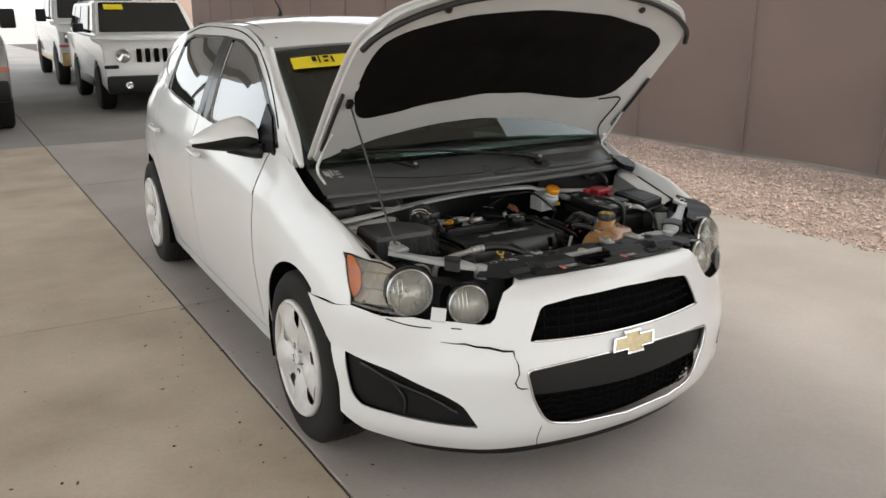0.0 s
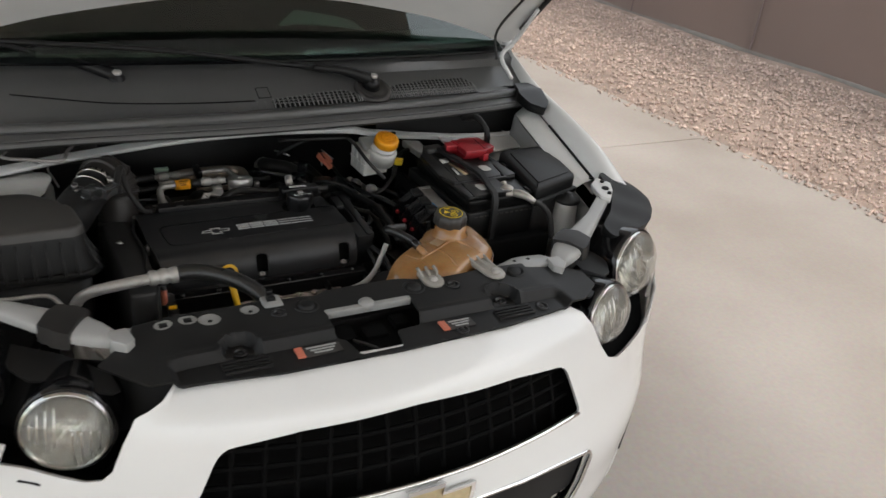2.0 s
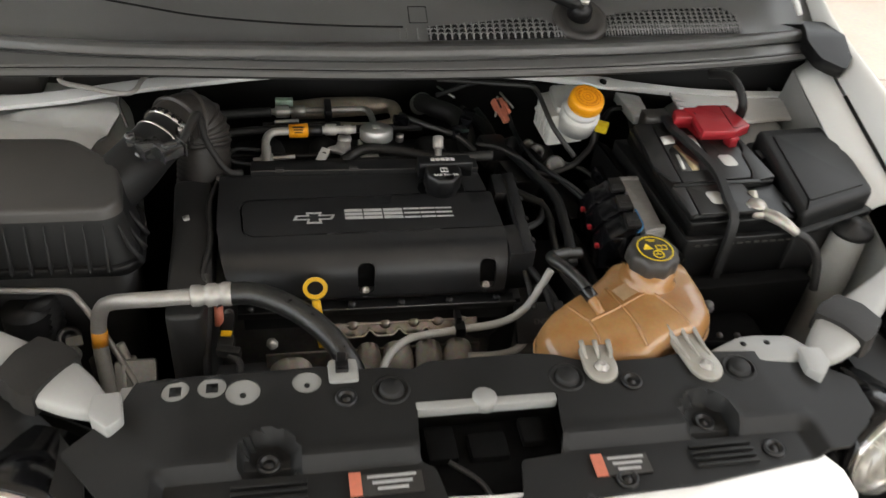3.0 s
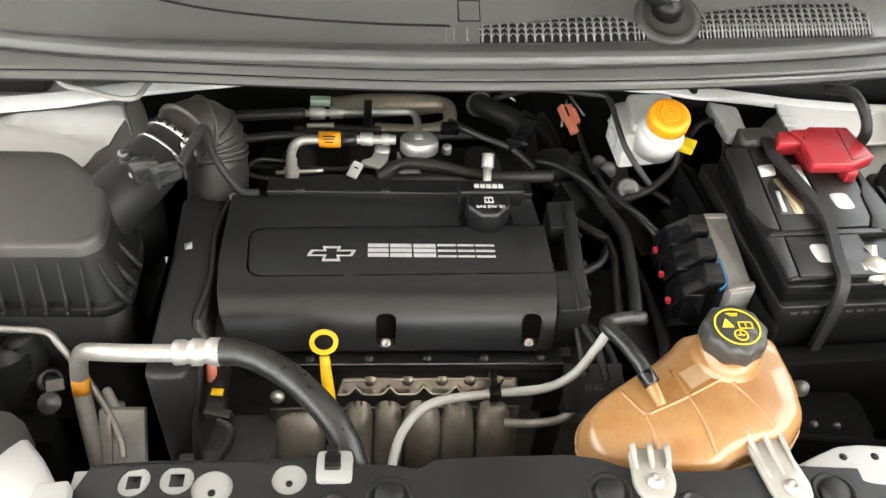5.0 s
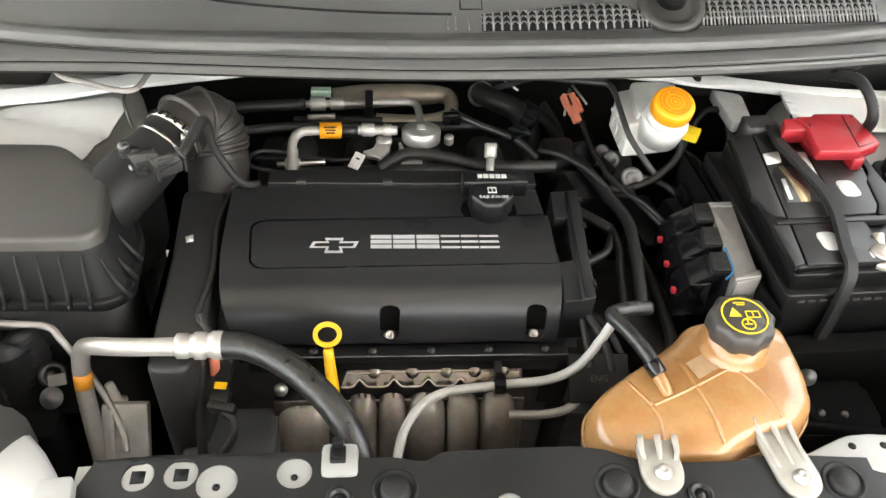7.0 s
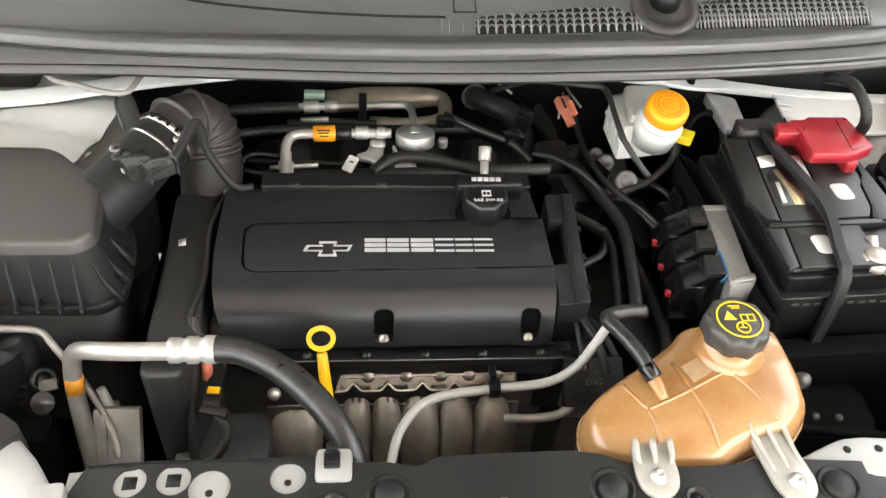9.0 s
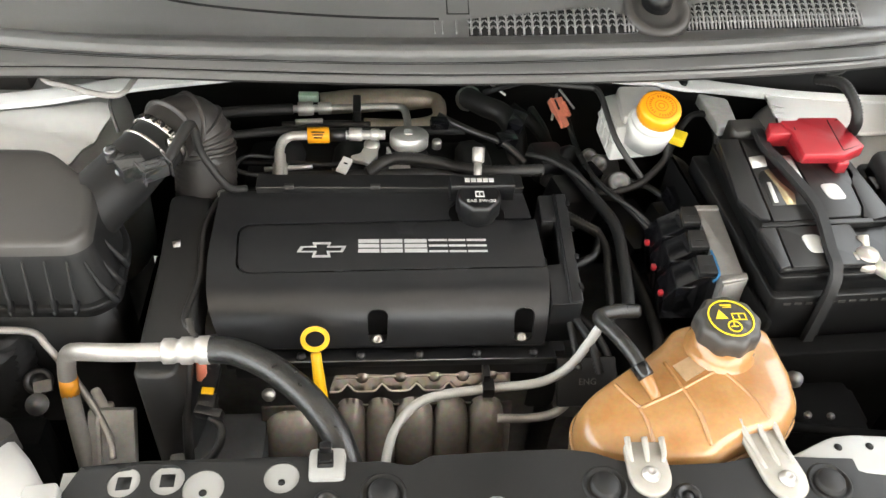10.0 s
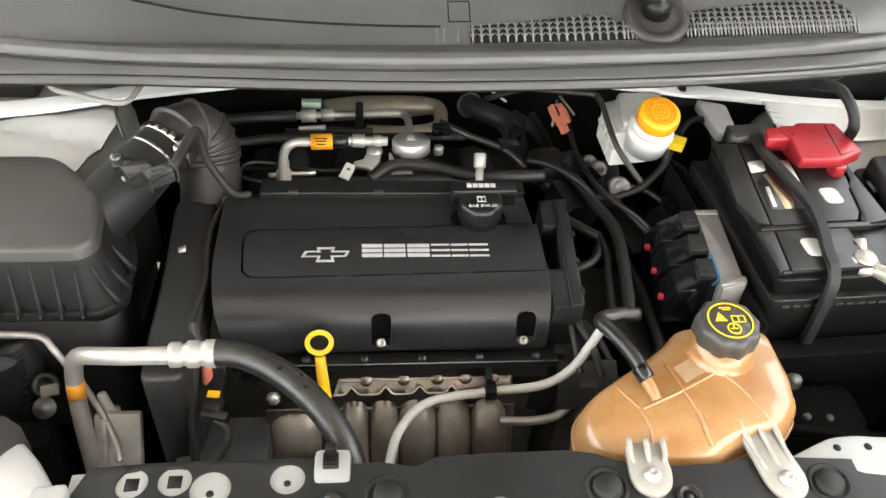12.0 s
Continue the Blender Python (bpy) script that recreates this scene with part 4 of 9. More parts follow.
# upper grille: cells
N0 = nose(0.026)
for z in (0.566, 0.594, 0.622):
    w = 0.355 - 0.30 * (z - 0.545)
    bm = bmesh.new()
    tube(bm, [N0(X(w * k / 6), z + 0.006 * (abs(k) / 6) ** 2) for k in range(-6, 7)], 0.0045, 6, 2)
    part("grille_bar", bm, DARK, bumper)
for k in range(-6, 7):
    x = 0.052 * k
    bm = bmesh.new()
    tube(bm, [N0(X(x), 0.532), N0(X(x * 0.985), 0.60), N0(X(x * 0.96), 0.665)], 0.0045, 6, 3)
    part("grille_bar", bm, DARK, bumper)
# lower grille: plain plate above, honeycomb below
part("plate_blank", sheet(both([(0, 0.480), (X(0.381), 0.460), (X(0.363), 0.372), (0, 0.362)]), [], nose(0.014), 0.05, 0.006), BLACK_SOFT, bumper, "plain black panel of the lower grille")
N1 = nose(0.024)
for r in range(5):
    z = 0.360 - 0.023 * r
    w = 0.372 - 0.9 * max(0.0, 0.34 - z) ** 1.0 * 0.75
    bm = bmesh.new()
    tube(bm, [N1(X(w * k / 10), z + 0.004 * (-1) ** k) for k in range(-10, 11)], 0.0032, 5, 1)
    part("mesh_bar", bm, DARK, bumper)
for k in range(-12, 13):
    x = 0.029 * k
    z0 = 0.262 + 0.9 * max(0.0, abs(x) - 0.29)
    bm = bmesh.new()
    tube(bm, [N1(X(x), 0.366), N1(X(x), z0)], 0.0026, 5, 1)
    part("mesh_bar", bm, DARK, bumper)
# bright strips
N2 = nose(-0.002)
bm = bmesh.new()
tube(bm, [N2(X(0.352 * k / 8), 0.5455 - 0.006 * (1 - (k / 8) ** 2)) for k in range(-8, 9)], 0.0042, 6, 2)
part("chrome_strip", bm, CHROME, bumper, "thin chrome strip")
bm = bmesh.new()
loop = lower_hole
tube(bm, [N2(u, v) for u, v in loop + loop[:1]], 0.0042, 6, 1)
part("chrome_surround", bm, CHROME, bumper, "chrome rim round the lower grille")
# badge: a plain bow-shaped plate
BOW = [(1.02 * u, 0.95 * v) for u, v in ((-0.090, -0.020), (-0.030, -0.020), (-0.034, -0.036), (0.034, -0.036), (0.030, -0.020), (0.078, -0.020), (0.092, 0.022), (0.030, 0.022), (0.034, 0.038), (-0.034, 0.038), (-0.030, 0.022), (-0.076, 0.022))]
BOW_IN = [(u * 0.90, v * 0.80) for u, v in BOW]


def badge_place(off):
    return lambda u, v: Vector(nose(-0.006 - off)(X(u) if u else 0.0, 0.500 + v)) + Vector((0, -0.004, 0))


part("badge", sheet(BOW, [BOW_IN], badge_place(0.004), 0.02, 0.010), CHROME, bumper, "gold bow-shaped badge with a chrome edge")
part("badge_face", sheet([(u * 0.93, v * 0.85) for u, v in BOW], [], badge_place(0.0), 0.02, 0.006), GOLD, bumper)
# vents
for side in SIDES:
    hole = vent_hole(side)
    part("vent_insert", sheet([(u, v) for u, v in hole], [], nose(0.018), 0.03, 0.004), BLACK_TRIM, bumper, "black corner vent insert")
    bm = bmesh.new()
    tube(bm, [nose(0.004)(side * X(x), z) for x, z in ((0.79, 0.455), (0.72, 0.41), (0.64, 0.372), (0.57, 0.32))], 0.007, 6, 4)
    tube(bm, [nose(0.010)(side * X(x), z) for x, z in ((0.725, 0.41), (0.70, 0.35), (0.70, 0.30))], 0.006, 6, 4)
    part("vent_rib", bm, BLACK_SATIN, bumper)
# split and torn edge of the bumper
CRACK = [(-0.617, 0.550), (-0.58, 0.545), (-0.555, 0.546), (-0.525, 0.538), (-0.49, 0.535), (-0.45, 0.524), (-0.419, 0.522), (-0.417, 0.504), (-0.409, 0.482), (-0.408, 0.455), (-0.417, 0.428), (-0.411, 0.413), (-0.398, 0.405), (-0.379, 0.404)]
bm = bmesh.new()
tube(bm, [nose(-0.0005)(X(x), z) for x, z in CRACK], [0.0008, 0.0018, 0.0030, 0.0036, 0.0040, 0.0040, 0.0034, 0.0020, 0.0038, 0.0048, 0.0030, 0.0022, 0.0026, 0.0012], 5, 1)
part("crack", bm, INK_AND_GAP, bumper, "black split in the plastic")
TORN = [(-0.421, 0.512), (-0.4185, 0.508), (-0.412, 0.486), (-0.4105, 0.455), (-0.4185, 0.430), (-0.421, 0.426)]
part("torn_edge", sheet([(X(x), z) for x, z in TORN], [], lambda s_, z: Vector(nose(-0.001)(s_, z)) + Vector((0, -0.005 * max(0.0, (s_ - X(-0.421)) / 0.012), 0)), 0.008, 0.002), PAINT, bumper, "lifted torn edge of white plastic")
bm = bmesh.new()
tube(bm, [nose(-0.0008)(X(x), z) for x, z in ((-0.325, 0.262), (-0.330, 0.215), (-0.316, 0.166))], 0.0012, 5, 3)
part("crack", bm, INK_AND_GAP, bumper)

# headlamps
for side in SIDES:
    lamp = part("headlamp", sheet([(side * u, v) for u, v in [(X(0.40), 0.700), (X(0.40), 0.66), (X(0.445), 0.606), (X(0.58), 0.570), (X(0.73), 0.575), (Y(-0.335), 0.60), (Y(-0.335), 0.690), (X(0.74), 0.690), (X(0.62), 0.690)]], [],
                                  nose(0.128), 0.04, 0.004), BLACK_SOFT, car, "twin round headlamp in a black bezel")
    for cx, cy, cz, r in ((0.648, -0.492, 0.683, 0.071), (0.500, -0.598, 0.648, 0.061)):
        way = Vector((side * 0.28, -1.0, 0.16)).normalized()
        c = Vector((side * cx, cy, cz))
        bm = bmesh.new()
        lathe(bm, [(r + 0.004, -0.06), (r + 0.004, 0.0), (r + 0.002, 0.006), (r - 0.003, 0.006), (r - 0.004, 0.0), (r * 0.88, -0.010), (r * 0.86, -0.013), (r * 0.7, -0.024), (r * 0.68, -0.027), (r * 0.45, -0.036), (r * 0.28, -0.040), (0.0, -0.041)], c, way, 96, lambda a, hh: 1.0 + (0.035 * math.cos(16 * a) if hh < -0.005 else 0.0))
        part("reflector", bm, REFLECTOR, lamp, "round ribbed reflector")
        bm = bmesh.new()
        lathe(bm, [(r + 0.010, -0.085), (r + 0.009, -0.010), (r + 0.007, 0.0), (r + 0.005, 0.001), (r + 0.0045, -0.085)], c, way, 40)
        part("bezel", bm, BLACK_GLOSS, lamp, "glossy black ring")
        bm = bmesh.new()
        lathe(bm, [(r + 0.001, 0.004), (r * 0.94, 0.014), (r * 0.8, 0.022), (r * 0.5, 0.030), (0.0, 0.033)], c, way, 40)
        glass = part("lens", bm, LENS_BOWL, lamp, "hazy ribbed glass lens")
        glass.visible_shadow = False
        turn = spun(way)
        for k in range(-4, 5):
            if k == 0 or (r > 0.065 and k == -1):
                continue
            u = k * r * 0.19
            tall = math.sqrt(max(0.0, (0.86 * r) ** 2 - u * u))
            lows = -0.2 if k < 0 else -1.0
            bm = bmesh.new()
            tube(bm, [c + turn @ Vector((u, tall * q, 0.006 + 0.020 * (1 - (u * u + (tall * q) ** 2) / (r * r)))) for q in np.linspace(lows, 0.9 if k < 0 else 0.25, 6)], 0.0016, 5, 2)
            part("flute", bm, CHROME, lamp)
        bm = bmesh.new()
        lathe(bm, [(0.005, -0.05), (0.009, -0.036), (0.008, -0.030), (0.0, -0.027)], c, way, 12)
        part("bulb", bm, CHROME, lamp)
    corner = [(0.838, 0.752), (0.879, 0.764), (0.937, 0.766), (0.996, 0.769), (1.070, 0.773), (1.045, 0.753), (1.020, 0.732), (0.996, 0.704), (0.979, 0.680), (0.957, 0.646), (0.899, 0.641), (0.849, 0.637), (0.801, 0.633), (0.796, 0.69)]
    corner = [(side * u, v) for u, v in corner]

    def facets(u, v):
        step = 0.016 * ((v - 0.60) / 0.043 % 1.0) + 0.007 * ((abs(u) + 0.35 * v) / 0.052 % 1.0)
        return nose(0.012 + step)(u, v)
    part("corner_reflector", sheet(corner, [], facets, 0.009, 0.003), CORNER_CHROME, lamp, "stepped chrome reflector", smooth=False)
    amber = [(1.062, 0.770), (1.040, 0.752), (1.016, 0.731), (0.992, 0.703), (0.975, 0.679), (0.958, 0.660), (0.942, 0.668), (0.938, 0.690), (0.944, 0.712), (0.955, 0.735), (0.985, 0.755), (1.020, 0.768)]
    part("turn_signal", sheet([(side * u, v) for u, v in amber], [], nose(0.010), 0.03, 0.004), AMBER, lamp, "amber turn signal")
    cover = part("lamp_cover", sheet(corner, [], nose(0.004), 0.03, 0.003), LENS, lamp, "clear corner lens")
    cover.visible_shadow = False
    bm = bmesh.new()
    pts = [nose(0.006)(u, v) for u, v in corner]
    tube(bm, pts[:5], 0.0028, 6, 1)
    part("lamp_rim", bm, BLACK_TRIM, lamp)
    bm = bmesh.new()
    tube(bm, [nose(0.007)(side * u, v) for u, v in ((0.957, 0.644), (0.899, 0.638), (0.849, 0.633), (0.801, 0.629), (0.76, 0.620))], 0.0045, 6, 2)
    part("lamp_rim", bm, LENS_BOWL, lamp, "clear moulded lower edge")
bm = bmesh.new()
box(bm, (-0.608, -0.600, 0.637), (0.046, 0.044, 0.014), 0.004, Euler((radians(48), radians(6), radians(-32))).to_matrix())
part("broken_tab", bm, PAINT, bumper, "loose white plastic tab under the lamp")
for line_ in (((0.830, 0.614), (0.815, 0.610), (0.773, 0.600), (0.728, 0.594), (0.688, 0.592)), ((0.626, 0.591), (0.609, 0.590), (0.592, 0.589))):
    bm = bmesh.new()
    tube(bm, [nose(-0.0003)(-u, v) for u, v in line_], 0.0022, 5, 2)
    part("gap_line", bm, INK_AND_GAP, bumper, "dark split between bumper and lamp filler")

# ---- the raised hood ----
HINGE = Vector((0, 0.185, 0.985))
OPEN = radians(45.6)


def on_hood(u, v, lift=0.0):
    """u across, v from the hinge edge to the front edge; lift towards the outer skin."""
    fwd = Vector((0, -math.cos(OPEN), math.sin(OPEN)))
    out = Vector((0, math.sin(OPEN), math.cos(OPEN)))
    crown = 0.056 * (1 - (u / 0.72) ** 2) - 0.062 * (max(0.0, v - 0.45) / 0.5) ** 2 + 0.03 * (1 - (u / 0.72) ** 2) * (1 - abs(v - 0.45))
    p = HINGE + fwd * v + out * (crown + lift)
    return Vector((u * 1.03 + 0.020, p.y, p.z))


HOOD = rounded([(-0.695, -0.035), (-0.45, 0.030), (-0.2, 0.066), (0, 0.076), (0.2, 0.066), (0.45, 0.030), (0.695, -0.035), (0.700, 0.35), (0.690, 0.60), (0.60, 0.725), (0.38, 0.80), (0, 0.835), (-0.38, 0.80), (-0.60, 0.725), (-0.690, 0.60), (-0.700, 0.35)],
               [0.03, 0.05, 0.05, 0.05, 0.05, 0.05, 0.03, 0.1, 0.1, 0.1, 0.1, 0.1, 0.1, 0.1, 0.1, 0.1])
hood = part("hood", sheet(HOOD, [], lambda u, v: on_hood(u, v, 0.03), 0.06, 0.004, True), PAINT, car, "white hood propped open, its underside showing", angle=50)
INNER = [(u * 0.975, 0.43 + (v - 0.43) * 0.975) for u, v in HOOD]
PADLINE = rounded([(-0.56, 0.20), (-0.42, 0.185), (-0.25, 0.215), (-0.05, 0.235), (0.15, 0.235), (0.34, 0.215), (0.46, 0.205), (0.555, 0.250), (0.59, 0.36), (0.597, 0.555), (0.52, 0.612), (0.30, 0.662), (0, 0.678), (-0.30, 0.662), (-0.52, 0.612), (-0.597, 0.555), (-0.61, 0.34)],
                  [0.05] * 17)
part("hood_frame", sheet(INNER, [PADLINE], lambda u, v: on_hood(u, v, 0.006 - 0.010 * math.exp(-((abs(u) - 0.63) / 0.02) ** 2)), 0.04, 0.018), PAINT_UNDER, hood, "white painted inner frame")
part("insulation_pad", sheet([(u * 1.01, 0.43 + (v - 0.43) * 1.01) for u, v in PADLINE], [], lambda u, v: on_hood(u, v, 0.001 + 0.009 * noise.noise((3 * u, 8 * v, 0.5)) + 0.004 * noise.noise((12 * u, 16 * v, 1.5))), 0.024, 0.005), PAD, hood, "wrinkled dark insulation pad")
for sx in SIDES:
    bm = bmesh.new()
    tube(bm, [on_hood(sx * u, v, -0.016) for u, v in ((0.672, 0.59), (0.63, 0.655), (0.53, 0.72), (0.40, 0.768), (0.27, 0.79))], 0.010, 8)
    part("seal_strip", bm, RUBBER, hood, "black rubber seal")
    bm = bmesh.new()
    tube(bm, [on_hood(sx * u, v, -0.003) for u, v in ((0.666, 0.06), (0.668, 0.2), (0.665, 0.36))], 0.007, 8)
    part("seal_strip", bm, RUBBER, hood)
    bm = bmesh.new()
    lathe(bm, [(0.013, -0.03), (0.013, -0.012), (0.009, -0.006), (0, -0.006)], on_hood(sx * 0.398, 0.712, -0.012), (0, -math.sin(OPEN), -math.cos(OPEN)), 12)
    part("buffer", bm, RUBBER, hood)
    # hinge arms down to the cowl corners
    bm = bmesh.new()
    tube(bm, [on_hood(sx * 0.655, 0.16, -0.012), on_hood(sx * 0.665, 0.03, -0.014), (sx * 0.675, 0.175, 0.955), (sx * 0.672, 0.11, 0.915)], [0.005, 0.006, 0.006, 0.005], 8)
    part("hinge", bm, PAINT_UNDER, hood, "white hinge arm")
bm = bmesh.new()
tube(bm, [on_hood(0.50, 0.225, -0.013), on_hood(0.585, 0.245, -0.013), on_hood(0.60, 0.20, -0.012), on_hood(0.60, 0.05, -0.012), (0.63, 0.13, 0.96)], 0.0035, 6, 5)
part("washer_hose", bm, RUBBER, hood, "thin black washer hose")
bm = bmesh.new()
box(bm, on_hood(-0.632, 0.318, -0.016), (0.022, 0.02, 0.032), 0.004, Euler((OPEN, 0, 0)).to_matrix())
part("prop_socket", bm, BLACK_TRIM, hood)
bm = bmesh.new()
tube(bm, [on_hood(-0.628, 0.318, -0.012), on_hood(-0.628, 0.310, -0.028), on_hood(-0.628, 0.30, -0.034).lerp(Vector((-0.636, -0.372, 0.812)), 0.5), (-0.636, -0.372, 0.812)], 0.0034, 8, 5)
part("prop_rod", bm, DARK_STEEL, car, "thin dark hood prop rod")

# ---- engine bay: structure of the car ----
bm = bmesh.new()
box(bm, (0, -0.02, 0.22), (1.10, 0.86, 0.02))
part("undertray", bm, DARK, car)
part("firewall", sheet([(-0.66, 0.25), (0.66, 0.25), (0.66, 0.93), (-0.66, 0.93)], [], lambda x, z: (x, 0.30 + 0.02 * math.sin(9 * x) * math.sin(12 * z), z), 0.06, 0.01), BLACK_SOFT, car, "black padded firewall")
bm = bmesh.new()
box(bm, (0, -0.50, 0.47), (0.80, 0.05, 0.46), 0.01)
part("radiator", bm, BLACK_SOFT, car)
for side in SIDES:
    # inner wing: a painted wall below the fender's edge
    def wing(y, z, s=side):
        return (s * (flange_x(y) - 0.050 - 0.10 * max(0.0, 0.72 - z)), y, z)
    outline = [(-0.40, 0.30), (0.28, 0.30), (0.28, 0.76), (0.085, 0.765)] + [(y, flange_z(y) - 0.030) for y in np.linspace(0.075, -0.40, 12)]
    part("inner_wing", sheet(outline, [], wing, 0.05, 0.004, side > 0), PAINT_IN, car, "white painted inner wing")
    # channel between fender and wing; the left one's shade is a darker white
    def channel(y, k, s=side):
        return (s * (flange_x(y) - 0.003 - (0.05 if s > 0 else 0.026) * k), y, flange_z(y) - 0.006 - 0.018 * k + 0.004 * math.sin(math.pi * k))
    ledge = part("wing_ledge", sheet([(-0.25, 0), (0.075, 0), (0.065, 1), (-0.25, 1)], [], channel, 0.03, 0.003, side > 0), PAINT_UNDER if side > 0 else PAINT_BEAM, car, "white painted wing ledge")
    if side > 0:
        bm = bmesh.new()
        tube(bm, [(side * (flange_x(y) - 0.002), y, flange_z(y) - 0.001) for y in np.linspace(-0.03, -0.245, 10)], 0.0032, 6, 1)
        lathe(bm, [(0.0065, -0.002), (0.0065, 0.002), (0, 0.002)], (side * (flange_x(-0.247) - 0.004), -0.247, flange_z(-0.247) - 0.001), (0, 0, 1), 10)
        part("gap_line", bm, INK_AND_GAP, ledge, "dark gap along the fender flange")
    bm = bmesh.new()
    tube(bm, [Vector(channel(y, 0.62 + 0.9 * max(0.0, -0.15 - y))) + Vector((0, 0, 0.0005)) for y in np.linspace(0.05, -0.24, 10)], 0.0018, 5, 1)
    part("sealer_seam", bm, BLACK_TRIM, ledge)
# strut towers
for side in SIDES:
    bm = bmesh.new()
    lathe(bm, [(0.125, -0.25), (0.118, -0.06), (0.112, -0.012), (0.098, 0.0), (0.05, 0.003), (0.045, -0.006), (0.0, -0.006)], (side * 0.555, 0.045, 0.765 if side < 0 else 0.735), (-side * 0.10, -0.05, 1), 36)
    part("strut_tower", bm, PAINT_STRUT, car, "white painted strut tower")
def strut_panel(x, y):
    fold = 0.010 * math.exp(-((y + 0.028 + 0.25 * (x + 0.50)) / 0.012) ** 2)
    return (x, y, 0.788 + 0.22 * min(0.0, y + 0.005) - fold + 0.006 * noise.noise((7 * x, 9 * y, 0.2)))


plate = part("strut_plate", sheet(rounded([(-0.68, 0.0), (-0.53, 0.012), (-0.470, 0.028), (-0.455, 0.018), (-0.449, -0.008), (-0.466, -0.036), (-0.486, -0.082), (-0.56, -0.10), (-0.68, -0.10)], 0.008), [], strut_panel, 0.014, 0.004), PAINT_STRUT, car, "white painted panel beside the strut tower")
bm = bmesh.new()
tube(bm, [Vector(strut_panel(x, y)) + Vector((0, 0, 0.0005)) for x, y in ((-0.64, -0.052), (-0.60, -0.066), (-0.575, -0.088), (-0.57, -0.098))], 0.0022, 6, 4)
part("seam", bm, DARK_STEEL, plate)
bm = bmesh.new()
tube(bm, [(-0.452, 0.030, 0.800), (-0.4535, 0.014, 0.797), (-0.448, -0.004, 0.790), (-0.440, -0.020, 0.775)], 0.0022, 6, 5)
part("cable", bm, CAST, plate)
# white rail in front of the cowl
rail_line = [(-0.68, -0.012, 0.800), (-0.60, 0.000, 0.803), (-0.53, 0.010, 0.806), (-0.45, 0.028, 0.811), (-0.36, 0.042, 0.816), (-0.2, 0.062, 0.824), (0.0, 0.064, 0.830), (0.18, 0.050, 0.828), (0.25, 0.072, 0.809), (0.30, 0.084, 0.797), (0.35, 0.092, 0.787), (0.42, 0.094, 0.780), (0.50, 0.093, 0.772), (0.60, 0.090, 0.768), (0.68, 0.089, 0.768), (0.718, 0.070, 0.780)]
bm = bmesh.new()
line = glide(rail_line, 5)
rings = []
for p in line:
    w = 0.0105 + 0.0085 * math.exp(-((p.x - 0.33) / 0.045) ** 2) - 0.0055 * min(1.0, max(0.0, (p.x - 0.1) / 0.1))
    rings.append([bm.verts.new(p + Vector(d)) for d in ((0, -w, -0.004), (0, -w, 0.001), (0, 0, 0.005), (0, w, 0.006), (0, w + 0.001, -0.006), (0, -0.002, -0.010))])
for lo, hi in zip(rings, rings[1:]):
    for j in range(6):
        bm.faces.new((lo[j], hi[j], hi[(j + 1) % 6], lo[(j + 1) % 6]))
bm.faces.new(rings[0])
bm.faces.new(rings[-1][::-1])
bmesh.ops.recalc_face_normals(bm, faces=bm.faces)
rail = part("cowl_rail", bm, PAINT_UNDER, car, "white painted steel rail in front of the cowl")
bm = bmesh.new()
lathe(bm, [(0.007, -0.004), (0.007, 0.0008), (0, 0.0008)], (0.328, 0.087, 0.796), (0, -0.05, 1), 14)
part("hole", bm, INK_AND_GAP, rail)
rail_y, rail_h = along([p[0] for p in rail_line], [p[1] for p in rail_line]), along([p[0] for p in rail_line], [p[2] for p in rail_line])
part("rail_panel", sheet([(0.46, 0), (0.705, 0), (0.69, 1), (0.46, 1)], [], lambda x, k: (x, rail_y(x) - 0.004 - 0.062 * k, rail_h(x) - 0.005 - 0.012 * k + 0.004 * math.sin(30 * x) * k), 0.05, 0.004), PAINT_UNDER, rail, "white folded panel below the rail")

# cowl panel: two flat bands, a rounded lip, a valley, then the plastic slope to the glass
COWL_X = [-0.70, -0.55, -0.43, -0.25, -0.094, 0.12, 0.35, 0.58, 0.70]
cowl_edge = along(COWL_X, [-0.036, -0.0403, -0.0429, -0.052, -0.0558, -0.045, -0.0174, 0.030, 0.065])
cowl_groove = along(COWL_X, [0.030, -0.0087, -0.026, -0.036, -0.0387, -0.024, 0.010, 0.058, 0.095])
cowl_lip = along(COWL_X, [0.034, -0.002, -0.0195, -0.0275, -0.0295, -0.016, 0.0116, 0.064, 0.100])
cowl_valley = along(COWL_X, [0.060, 0.030, 0.0196, 0.0165, 0.0174, 0.032, 0.0640, 0.1000, 0.130])
